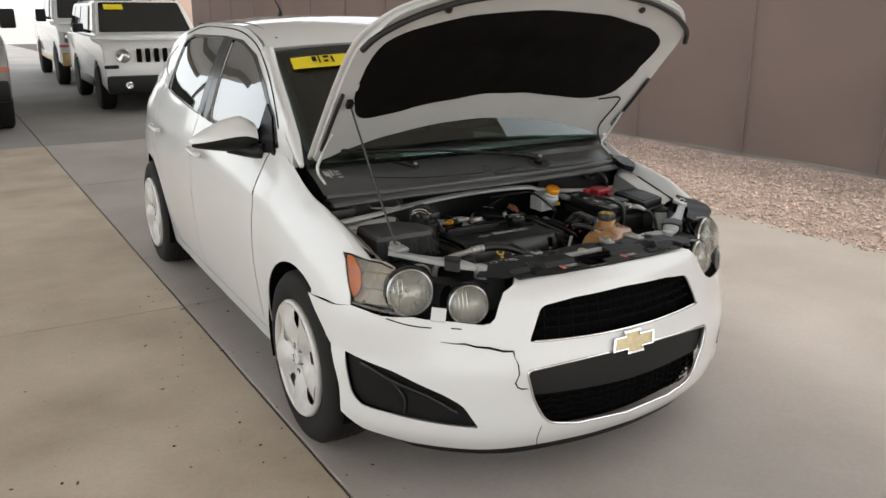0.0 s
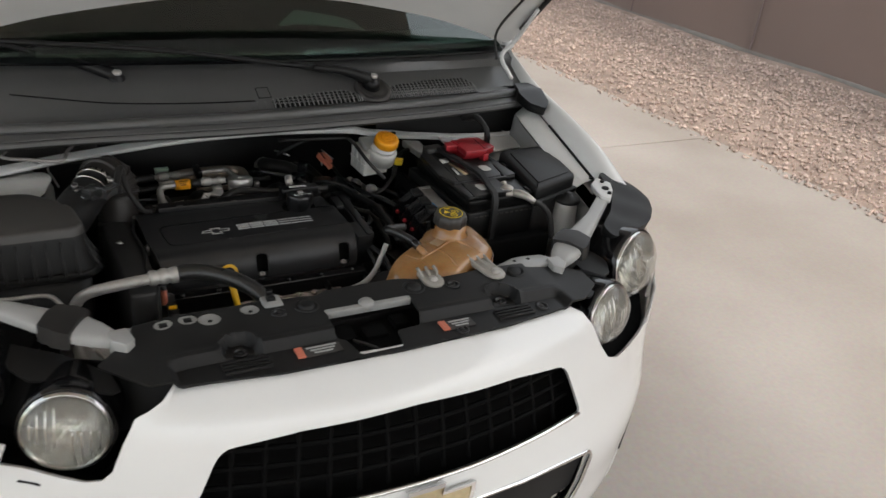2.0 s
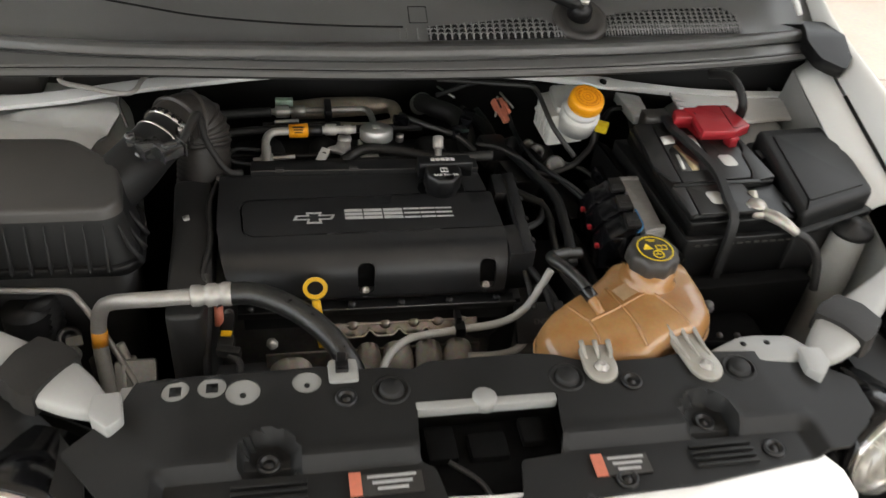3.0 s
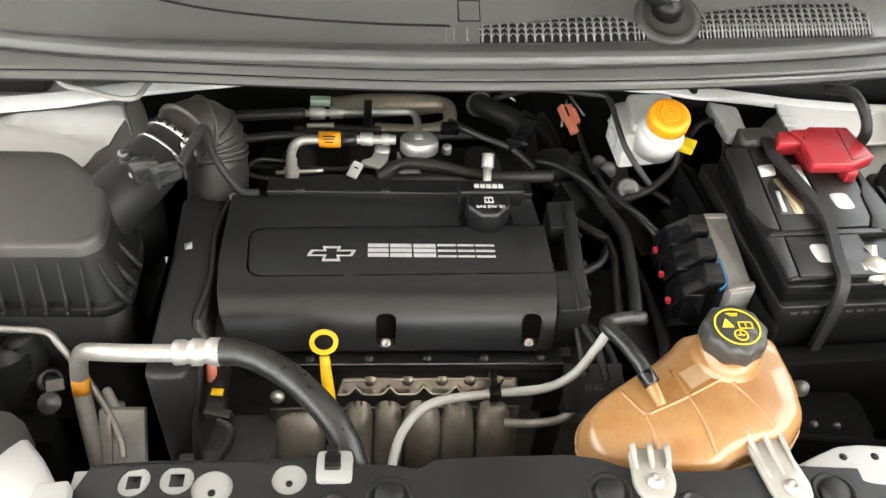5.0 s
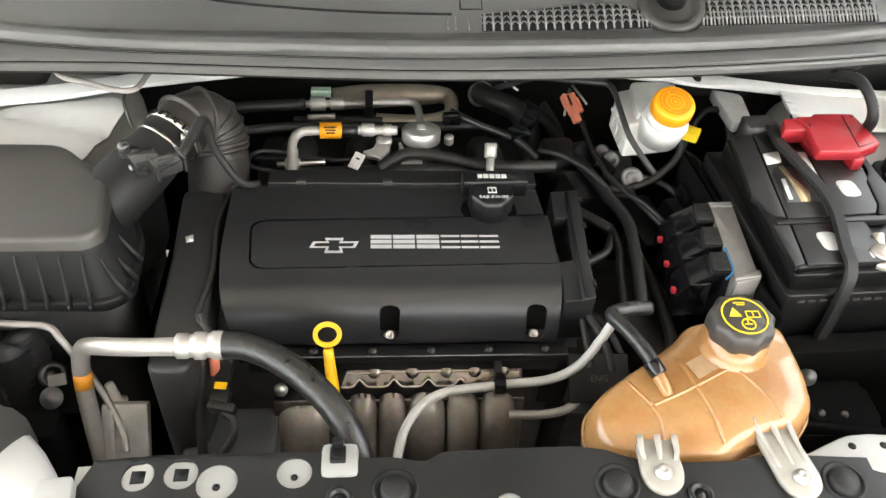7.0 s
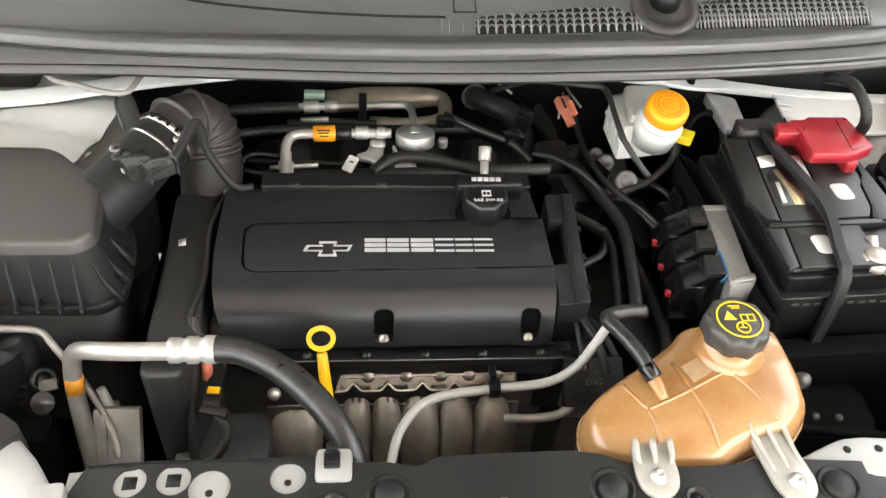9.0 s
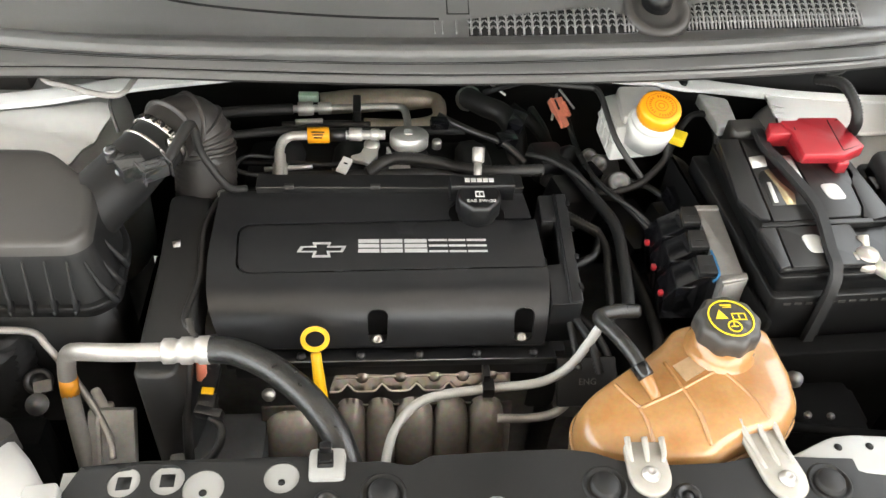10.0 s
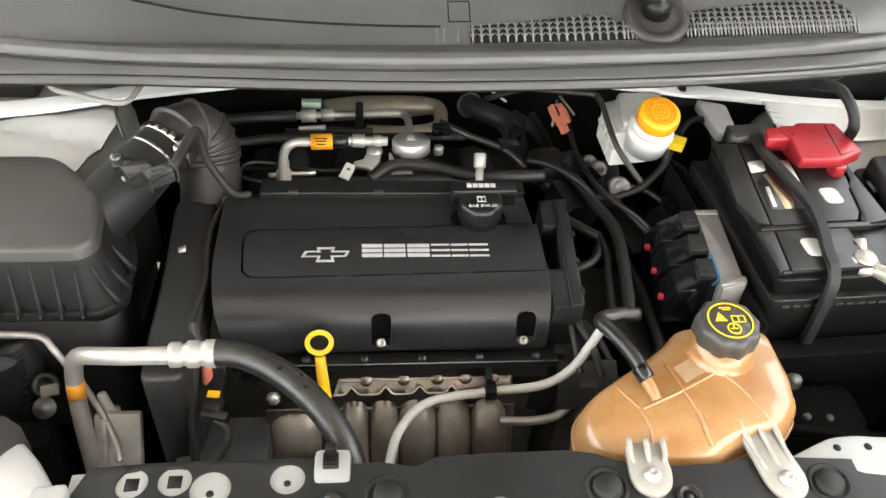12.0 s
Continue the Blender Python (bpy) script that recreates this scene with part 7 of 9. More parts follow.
box(bm, (-0.1560, -0.0105, 0.7165), (0.0155, 0.0240, 0.004), 0.001, Euler((radians(28), 0, radians(-32))).to_matrix())
tag = part("white_tag", bm, LABEL_WHITE, engine, "white tag with small print")
for k in range(2):
    bm = bmesh.new()
    box(bm, (-0.1545 + 0.003 * k, -0.0095 + 0.004 * k, 0.7195 + 0.0015 * k), (0.006, 0.0022, 0.0012), 0, Euler((radians(28), 0, radians(-32))).to_matrix())
    part("print_bar", bm, INK_AND_GAP, tag)
bm = bmesh.new()
tube(bm, [(-0.36, 0.135, 0.700), (-0.30, 0.137, 0.705), (-0.235, 0.139, 0.708)], 0.0085, 10)
part("fuel_hose", bm, RUBBER, engine)
bm = bmesh.new()
tube(bm, [(-0.235, 0.139, 0.708), (-0.18, 0.142, 0.708), (-0.10, 0.147, 0.708), (-0.073, 0.145, 0.708), (-0.066, 0.118, 0.710), (-0.067, 0.060, 0.722)], 0.0058, 10, 5)
fuel = part("fuel_line", bm, TUBE_METAL, engine, "bare metal fuel line")
for a, b, r in (((-0.228, 0.139, 0.708), (-0.205, 0.141, 0.708), 0.0105), ((-0.198, 0.1412, 0.708), (-0.178, 0.142, 0.708), 0.0095)):
    bm = bmesh.new()
    rod(bm, a, b, r, 12, 0.001)
    part("fitting", bm, TUBE_METAL, fuel)
bm = bmesh.new()
box(bm, (-0.213, 0.166, 0.712), (0.030, 0.012, 0.012), 0.001)
part("green_tag", bm, GREEN_TAG, fuel)
bm = bmesh.new()
box(bm, (-0.140, 0.13, 0.716), (0.012, 0.045, 0.02), 0.002)
part("clip", bm, BLACK_SATIN, fuel)
bm = bmesh.new()
tube(bm, [(-0.20, 0.235, 0.655), (-0.14, 0.240, 0.658), (-0.06, 0.243, 0.660), (-0.022, 0.243, 0.660), (-0.008, 0.228, 0.660), (-0.014, 0.190, 0.656), (-0.06, 0.183, 0.650), (-0.13, 0.185, 0.650)], [0.018, 0.020, 0.018, 0.014, 0.012, 0.011, 0.010, 0.010], 12, 6)
part("coolant_tube", bm, TAN_METAL, engine, "brownish bare metal tube")
bm = bmesh.new()
tube(bm, [(0.038, 0.24, 0.66), (0.038, 0.205, 0.688), (0.055, 0.175, 0.695), (0.088, 0.150, 0.693), (0.102, 0.110, 0.680), (0.098, 0.06, 0.65)], [0.016, 0.0175, 0.017, 0.017, 0.017, 0.017], 14, 6)
hose = part("heater_hose", bm, RUBBER, engine, "black rubber heater hose")
bm = bmesh.new()
rod(bm, (0.037, 0.222, 0.675), (0.040, 0.205, 0.689), 0.0195, 16, 0.001)
part("hose_clamp", bm, ALLOY, hose)
# dark clutter behind the cover: intake manifold, harness, rail
bm = bmesh.new()
box(bm, (-0.10, 0.05, 0.62), (0.40, 0.14, 0.10), 0.02)
manifold = part("intake_manifold", bm, BLACK_SOFT, engine)
for k in range(4):
    bm = bmesh.new()
    tube(bm, [(-0.24 + 0.09 * k, -0.02, 0.66), (-0.24 + 0.09 * k, 0.05, 0.68), (-0.24 + 0.09 * k, 0.14, 0.62)], 0.026, 10)
    part("runner", bm, BLACK_SOFT, manifold)
bm = bmesh.new()
rod(bm, (-0.29, -0.012, 0.690), (0.06, -0.008, 0.700), 0.012, 12)
tube(bm, [(-0.125, -0.012, 0.705), (-0.09, 0.008, 0.714), (-0.04, 0.004, 0.714), (0.0, -0.008, 0.712), (0.04, -0.016, 0.712), (0.12, -0.01, 0.71)], 0.0095, 10, 8, 0.0014, 0.005)
tube(bm, [(-0.34, 0.075, 0.70), (-0.25, 0.085, 0.705), (-0.10, 0.095, 0.70), (0.02, 0.10, 0.70)], 0.007, 8)
tube(bm, [(-0.25, 0.11, 0.698), (-0.18, 0.112, 0.700), (-0.12, 0.112, 0.698)], 0.006, 8)
part("loom", bm, RUBBER, engine, "black wiring loom behind the cover")
for pts, r in (([(-0.23, 0.108, 0.706), (-0.21, 0.109, 0.7065), (-0.19, 0.110, 0.707)], 0.004),
               ([(-0.265, -0.006, 0.706), (-0.23, -0.004, 0.707), (-0.20, -0.002, 0.708)], 0.0035), ([(-0.025, 0.055, 0.70), (-0.025, 0.055, 0.706), (-0.025, 0.055, 0.712)], 0.007)):
    bm = bmesh.new()
    tube(bm, pts, r, 8, 2)
    part("small_fitting", bm, ALLOY, engine)
bm = bmesh.new()
rod(bm, (0.0225, -0.052, 0.715), (0.0235, -0.030, 0.738), 0.0055, 10)
rod(bm, (0.0235, -0.030, 0.738), (0.0245, -0.016, 0.752), 0.0085, 8, 0.001)
part("pressure_valve", bm, TUBE_METAL, engine, "grey threaded pressure valve")

# dim hoses, bracket and plugs between the engine and the firewall
for pts, r, ribs in (([(-0.02, 0.10, 0.725), (0.02, 0.07, 0.722), (0.07, 0.045, 0.715), (0.10, 0.02, 0.70)], 0.0055, 0.0012),
                     ([(0.13, 0.16, 0.70), (0.145, 0.12, 0.69), (0.15, 0.07, 0.685), (0.16, 0.03, 0.67)], 0.0060, 0.0),
                     ([(0.30, 0.02, 0.72), (0.325, -0.01, 0.715), (0.318, -0.05, 0.70), (0.300, -0.09, 0.68)], 0.0050, 0.0010)):
    bm = bmesh.new()
    tube(bm, pts, r, 8, 5, ribs, 0.004)
    part("hose", bm, HOSE, engine)
bm = bmesh.new()
box(bm, (-0.082, 0.012, 0.705), (0.030, 0.026, 0.004), 0.001, Euler((radians(20), 0, radians(12))).to_matrix())
box(bm, (-0.094, 0.016, 0.712), (0.004, 0.024, 0.018), 0.001, Euler((0, 0, radians(12))).to_matrix())
lathe(bm, [(0.007, 0), (0.007, 0.004), (0.004, 0.005), (0, 0.005)], (-0.080, 0.010, 0.708), (0, -0.3, 1), 6)
part("line_bracket", bm, ALLOY, engine, "bright pressed metal bracket")
for c, s_, rz in (((0.075, 0.055, 0.715), (0.030, 0.020, 0.018), 20), ((0.095, 0.085, 0.725), (0.022, 0.030, 0.020), -25), ((-0.02, 0.085, 0.722), (0.026, 0.016, 0.014), 10), ((0.19, -0.005, 0.70), (0.022, 0.028, 0.020), 35), ((0.30, -0.055, 0.695), (0.020, 0.030, 0.022), 15)):
    bm = bmesh.new()
    box(bm, c, s_, 0.0025, Euler((0.2, 0.1, radians(rz))).to_matrix())
    part("connector", bm, BLACK_GLOSS, engine)

# ---- air intake ----
airbox = thing("air_filter_box", (-0.52, -0.17, 0.45), "dark grey plastic air filter box with ribbed sides", "air filter")
TOP = [(-0.64, -0.095), (-0.500, -0.097), (-0.436, -0.160), (-0.424, -0.238), (-0.440, -0.252), (-0.640, -0.256)]
bm = bmesh.new()
ring_t = rounded(TOP, [0.01, 0.02, 0.02, 0.02, 0.02, 0.01], 4)
levels = [(0.795, 0.0, 0.0), (0.803, -0.010, 0.0), (0.7985, 0.002, 0.0), (0.787, 0.010, 0.0), (0.74, 0.020, 0.0), (0.692, 0.034, 0.0)]


def grown(poly, d):
    cx, cy = sum(p[0] for p in poly) / len(poly), sum(p[1] for p in poly) / len(poly)
    out = []
    for x, y in poly:
        v = Vector((x - cx, y - cy))
        out.append((x + v.normalized().x * d, y + v.normalized().y * d * 1.15))
    return out


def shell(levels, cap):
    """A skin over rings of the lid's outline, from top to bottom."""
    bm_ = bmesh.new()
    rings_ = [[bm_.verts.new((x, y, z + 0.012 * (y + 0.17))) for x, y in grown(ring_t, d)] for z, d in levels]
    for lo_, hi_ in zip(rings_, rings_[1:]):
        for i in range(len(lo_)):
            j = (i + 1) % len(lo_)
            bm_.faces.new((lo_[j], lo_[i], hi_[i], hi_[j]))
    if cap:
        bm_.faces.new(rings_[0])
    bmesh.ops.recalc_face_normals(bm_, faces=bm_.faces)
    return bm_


bm = shell(((0.8030, -0.030), (0.8030, -0.006), (0.8024, -0.001), (0.8000, 0.0030), (0.7960, 0.0046), (0.786, 0.0072)), True)
lid = part("lid", bm, GREY_PLASTIC, airbox, angle=40)
# Skirt and ribs: the lid's grey plastic, with the front's shade painted as black.
part("skirt", shell(((0.786, 0.0068), (0.755, 0.0135), (0.721, 0.021)), False), BLACK_SOFT, airbox, "ribbed lid skirt, blackened for its shade", angle=40)
bm = bmesh.new()
slab(bm, grown(ring_t, 0.028), 0.709, 0.7225, 0.002)
slab(bm, grown(ring_t, 0.012), 0.50, 0.709)
part("base", bm, BLACK_SOFT, airbox)
for k in range(9):
    x = -0.62 + 0.0225 * k
    bm = bmesh.new()
    slab(bm, [(x - 0.0012, -0.266), (x + 0.0012, -0.266), (x + 0.0032, -0.287), (x + 0.0008, -0.287)], 0.722, 0.728)
    tube(bm, [(x, -0.264, 0.782), (x + 0.001, -0.274, 0.752), (x + 0.002, -0.283, 0.724)], [0.001, 0.0022, 0.0036], 6, 2)
    part("rib", bm, BLACK_SOFT, lid)
for k in range(2, 5):
    y = -0.12 - 0.028 * k
    bm = bmesh.new()
    tube(bm, [(-0.428 + 0.006 * (k > 2), y - 0.03, 0.780), (-0.414, y - 0.032, 0.75), (-0.400, y - 0.034, 0.724)], [0.001, 0.003, 0.0045], 6, 2)
    part("rib", bm, BLACK_SOFT, lid)
bm = bmesh.new()
tube(bm, [(-0.47, -0.19, 0.755), (-0.430, -0.138, 0.770), (-0.398, -0.094, 0.786), (-0.377, -0.064, 0.794)], [0.040, 0.038, 0.035, 0.034], 20, 5)
part("inlet_tube", bm, BLACK_SOFT, airbox, "dark grey plastic tube")
w = Vector((0.52, 0.80, 0.22)).normalized()
for c, r, half_ in (((-0.390, -0.082, 0.789), 0.0362, 0.0022), ((-0.377, -0.062, 0.7935), 0.0378, 0.0050)):
    bm = bmesh.new()
    lathe(bm, [(r - 0.002, -half_), (r, -half_ + 0.0006), (r, half_ - 0.0006), (r - 0.002, half_)], c, w, 48)
    clamp = part("hose_clamp", bm, CLAMP, airbox, "slotted steel hose clamp")
for k in range(9):
    a_ = 0.25 + 0.30 * k
    bm = bmesh.new()
    at = Vector((-0.377, -0.062, 0.7935)) + spun(w) @ Vector((0.0379 * math.cos(a_), 0.0379 * math.sin(a_), 0))
    box(bm, at, (0.0035, 0.0075, 0.0035), 0.0008, spun(w) @ Euler((0, 0, a_)).to_matrix() @ Euler((radians(90), 0, 0)).to_matrix())
    part("slot", bm, INK_AND_GAP, clamp)
bm = bmesh.new()
rod(bm, (-0.360, -0.096, 0.814), (-0.345, -0.083, 0.806), 0.0055, 8)
part("clamp_screw", bm, CLAMP, airbox)
BEND = [(-0.378, -0.066, 0.793), (-0.364, -0.040, 0.7965), (-0.347, -0.024, 0.789), (-0.337, -0.025, 0.771), (-0.335, -0.032, 0.752)]
bm = bmesh.new()
tube(bm, BEND, [0.0355, 0.0375, 0.0385, 0.039, 0.0385], 28, 6)
part("elbow", bm, ELBOW, airbox, "black rubber elbow", angle=60)
bend = glide(BEND, 6)
for i in (5, 10, 14, 17, 19, 21, 23):
    bm = bmesh.new()
    lathe(bm, [(0.0365, -0.0038), (0.0410, -0.0020), (0.0422, 0.0), (0.0410, 0.0020), (0.0365, 0.0038)], bend[i], bend[i + 1] - bend[i - 1], 36)
    part("ridge", bm, ELBOW, airbox)
bm = bmesh.new()
tube(bm, [(-0.335, -0.032, 0.752), (-0.336, -0.038, 0.72), (-0.340, -0.043, 0.68), (-0.342, -0.044, 0.63)], [0.0395, 0.040, 0.040, 0.040], 26, 4, 0.0065, 0.0115)
part("bellows", bm, ELBOW, airbox, "black rubber bellows", angle=80)
bm = bmesh.new()
TURN = Euler((0, 0, radians(35))).to_matrix()
box(bm, (-0.392, -0.142, 0.813), (0.030, 0.026, 0.020), 0.002, TURN)
box(bm, (-0.366, -0.151, 0.817), (0.030, 0.022, 0.016), 0.002, TURN)
box(bm, (-0.366, -0.151, 0.8265), (0.018, 0.010, 0.004), 0.001, TURN)
box(bm, (-0.352, -0.141, 0.8175), (0.003, 0.026, 0.020), 0.0008, TURN)
box(bm, (-0.378, -0.160, 0.8175), (0.003, 0.026, 0.020), 0.0008, TURN)
box(bm, (-0.414, -0.122, 0.812), (0.022, 0.018, 0.008), 0.002, Euler((0, 0, radians(20))).to_matrix())
lathe(bm, [(0.008, 0.0), (0.0075, 0.010), (0.005, 0.012), (0, 0.012)], (-0.419, -0.118, 0.812), (-0.1, -0.2, 1), 12)
lathe(bm, [(0.017, -0.004), (0.017, 0.001), (0.013, 0.002), (0, 0.002)], (-0.400, -0.132, 0.808), (-0.1, -0.2, 1), 18)
part("flow_sensor", bm, SENSOR, airbox, "glossy dark grey air flow sensor plug", angle=30)
bm = bmesh.new()
tube(bm, [(-0.352, -0.142, 0.820), (-0.336, -0.090, 0.832), (-0.330, -0.082, 0.822), (-0.325, -0.085, 0.79), (-0.300, -0.088, 0.742), (-0.280, -0.075, 0.728)], [0.006, 0.007, 0.006, 0.005, 0.005, 0.005], 8, 6)
part("sensor_cable", bm, RUBBER, airbox)
bm = bmesh.new()
box(bm, (-0.60, -0.29, 0.58), (0.10, 0.06, 0.10), 0.015)
tube(bm, [(-0.548, -0.282, 0.665), (-0.550, -0.285, 0.60), (-0.555, -0.29, 0.50)], 0.030, 18, 4, 0.003, 0.012)
part("snorkel", bm, BLACK_SOFT, airbox)

# ---- air-conditioning pipe and hose at the front left ----
ac = thing("refrigerant_hose", (-0.44, -0.33, 0.45), "bare metal refrigerant pipe crimped to a black rubber hose", "hose")
bm = bmesh.new()
tube(bm, [(-0.446, -0.372, 0.52), (-0.453, -0.345, 0.58), (-0.459, -0.318, 0.635), (-0.456, -0.310, 0.668), (-0.447, -0.314, 0.692), (-0.433, -0.324, 0.708), (-0.412, -0.333, 0.718), (-0.380, -0.341, 0.726), (-0.345, -0.346, 0.732), (-0.318, -0.348, 0.734)], 0.0098, 14, 6)
part("pipe", bm, TUBE_METAL, ac)
bm = bmesh.new()
lathe(bm, [(0.011, 0.0), (0.0135, 0.002), (0.0135, 0.012), (0.0120, 0.014), (0.0120, 0.018), (0.0145, 0.020), (0.0145, 0.030), (0.0128, 0.032), (0.0128, 0.036), (0.0150, 0.038), (0.0150, 0.048), (0.013, 0.050)], (-0.336, -0.3465, 0.7335), (1, 0.0, 0.02), 20)
part("crimp", bm, TUBE_METAL, ac, "crimped metal collar", angle=20)
bm = bmesh.new()
tube(bm, [(-0.290, -0.3465, 0.7345), (-0.262, -0.3525, 0.738), (-0.225, -0.373, 0.738), (-0.190, -0.402, 0.732), (-0.164, -0.430, 0.718), (-0.147, -0.458, 0.698), (-0.140, -0.49, 0.665)], 0.0142, 16, 8)
part("rubber_hose", bm, HOSE, ac, "black rubber hose", angle=60)
bm = bmesh.new()
rod(bm, (-0.4590, -0.3195, 0.630), (-0.4578, -0.3135, 0.650), 0.0103, 14)
part("band", bm, ORANGE_TAPE, ac, "orange paper band")
bm = bmesh.new()
tube(bm, [(-0.60, -0.268, 0.688), (-0.5385, -0.2756, 0.690), (-0.4950, -0.2800, 0.690), (-0.4780, -0.2930, 0.682), (-0.4620, -0.3030, 0.655), (-0.4480, -0.3120, 0.625), (-0.4320, -0.3290, 0.598), (-0.4160, -0.3560, 0.590), (-0.4110, -0.3740, 0.580)], 0.0042, 8, 6)
part("thin_pipe", bm, TUBE_METAL, ac)
FACE = Euler((radians(-38), 0, 0)).to_matrix()
bm = bmesh.new()
box(bm, (-0.4200, -0.3500, 0.558), (0.054, 0.016, 0.105), 0.006, FACE)
box(bm, (-0.4330, -0.3560, 0.562), (0.006, 0.012, 0.095), 0.002, FACE)
bracket = part("compressor_bracket", bm, LIGHT_CAST, ac, "pale grey cast bracket")
bm = bmesh.new()
lathe(bm, [(0.0115, 0), (0.0115, 0.003), (0.0062, 0.004), (0.0058, 0.026), (0.0048, 0.029), (0, 0.029)], (-0.4310, -0.3130, 0.590), (-0.28, 0.30, 0.92), 14)
part("stud", bm, MILK, bracket, "pale plastic stud")
bm = bmesh.new()
rod(bm, (-0.4620, -0.3120, 0.50), (-0.4720, -0.2960, 0.585), 0.013, 14, 0.003)
part("lower_tube", bm, CAST, ac)
bm = bmesh.new()
lathe(bm, [(0.0155, 0), (0.0155, 0.012), (0.0140, 0.0150), (0.0090, 0.0155), (0.0085, 0.0125), (0, 0.0125)], (-0.5030, -0.2920, 0.6180), (0.25, -0.6, 0.75), 20)
port = part("service_cap", bm, BLACK_SATIN, ac, "black service port cap")
bm = bmesh.new()
box(bm, (-0.4930, -0.3060, 0.6260), (0.020, 0.014, 0.006), 0.002, Euler((radians(30), 0, radians(15))).to_matrix())
part("tab", bm, CAST, port)
bm = bmesh.new()
lathe(bm, [(0.0125, 0), (0.0125, 0.002), (0.0065, 0.0024), (0.0060, 0.0044), (0.0, 0.0046)], (-0.4920, -0.3310, 0.6270), (0.1, -0.6, 0.75), 20)
part("washer", bm, CAST, ac)
bm = bmesh.new()
tube(bm, [(-0.535, -0.268, 0.668), (-0.528, -0.272, 0.640), (-0.532, -0.285, 0.600), (-0.545, -0.300, 0.55)], 0.021, 18, 5, 0.0030, 0.011)
part("ribbed_hose", bm, BLACK_SOFT, ac)
bm = bmesh.new()
box(bm, (-0.525, -0.345, 0.540), (0.075, 0.04, 0.12), 0.010)
part("pipe_block", bm, DARK, ac)

# ---- coolant tank ----
tank = thing("coolant_tank", (0.2, -0.42, 0.62), "aged amber plastic coolant expansion tank", "coolant tank")
BODY = rounded([(0.0800, -0.452), (0.0900, -0.478), (0.1140, -0.489), (0.1474, -0.4935), (0.2016, -0.495), (0.2300, -0.480), (0.2570, -0.472), (0.2840, -0.468), (0.3070, -0.442), (0.3140, -0.4024), (0.3110, -0.3400), (0.2650, -0.3250), (0.2050, -0.335), (0.1900, -0.352), (0.1580, -0.3740), (0.1220, -0.396), (0.0960, -0.412), (0.0840, -0.426)], 0.010, 3)
tank_top = along([0.08, 0.12, 0.18, 0.24, 0.31], [0.728, 0.742, 0.750, 0.756, 0.752])
bm = bmesh.new()
rings = []
for d, z in ((-0.004, -0.075), (0.0, -0.060), (0.001, -0.034), (0.0015, -0.022), (0.0, -0.014), (-0.0035, -0.0065), (-0.0075, -0.002), (-0.012, 0.0)):
    g = grown(BODY, d)
    rings.append([bm.verts.new((x, y, tank_top(x) - 0.03 * max(0.0, (-0.45 - y) / 0.04) * 0.4 + z)) for x, y in g])
for lo, hi in zip(rings, rings[1:]):
    for i in range(len(lo)):
        j = (i + 1) % len(lo)
        bm.faces.new((lo[i], lo[j], hi[j], hi[i]))
bm.faces.new(rings[0][::-1])
last = rings[-1]
rest = grown(BODY, -0.012)
sheet(rest, [], lambda x, y: (x, y, tank_top(x) - 0.03 * max(0.0, (-0.45 - y) / 0.04) * 0.4), 0.014, 0.0, False, bm)
bmesh.ops.remove_doubles(bm, verts=bm.verts, dist=0.0004)
bmesh.ops.recalc_face_normals(bm, faces=bm.faces)
body = part("body", bm, TANK, tank, angle=70)
bm = bmesh.new()
rim_ = [(x, y, tank_top(x) - 0.012 * max(0.0, (-0.45 - y) / 0.04) - 0.030) for x, y in grown(BODY, 0.0018)]
tube(bm, rim_ + rim_[:1], 0.0020, 6, 1)
part("parting_rim", bm, TANK, body)
TZ = lambda x, y, up=0.0008: (x, y, tank_top(x) - 0.03 * max(0.0, (-0.45 - y) / 0.04) * 0.4 + up)
for run in ([(0.1416, -0.4394), (0.1659, -0.430), (0.1899, -0.4202), (0.2343, -0.3995)], [(0.1800, -0.386), (0.1899, -0.4202), (0.1973, -0.4523), (0.202, -0.482)], [(0.2150, -0.352), (0.2343, -0.3995), (0.251, -0.4292), (0.2650, -0.4600)], [(0.1416, -0.4394), (0.1456, -0.4568), (0.1474, -0.481)], [(0.1240, -0.408), (0.1416, -0.4394)]):
    bm = bmesh.new()
    tube(bm, [TZ(*p, -0.0002) for p in run], 0.0021, 8, 4)
    part("seam_ridge", bm, TANK_SEAM, body)
bm = sheet([(0.1867, -0.3920), (0.2170, -0.3772), (0.2262, -0.3962), (0.1947, -0.4126)], [], lambda x, y: TZ(x, y, 0.0010), 0.02, 0.001)
part("label_patch", bm, TANK_PALE, body, "pale embossed patch")
bm = bmesh.new()
lathe(bm, [(0.044, -0.03), (0.039, 0.0), (0.035, 0.008), (0.0315, 0.012), (0.031, 0.030), (0, 0.030)], (0.2425, -0.373, 0.750), (0, -0.03, 1), 36)
part("neck", bm, TANK, tank)
bm = bmesh.new()
grip = lambda a, hh: 1.0 + 0.038 * math.cos(9 * a) * (1 if hh < 0.0302 else 0.0)
lathe(bm, [(0.030, 0.006), (0.0325, 0.008), (0.0325, 0.022), (0.0318, 0.0270), (0.0292, 0.0300), (0.0278, 0.0305), (0.0, 0.0308)], (0.2400, -0.3715, 0.771), (0, -0.03, 1), 72, grip)
cap = part("cap", bm, GREY_PLASTIC, tank, "dark grey screw cap with yellow warning signs", angle=30)
CZ = 0.8022


def on_cap(lift=0.0):
    return lambda u, v: (0.2400 + 0.87 * u, -0.3725 + 0.87 * v, CZ + lift + 0.03 * v)


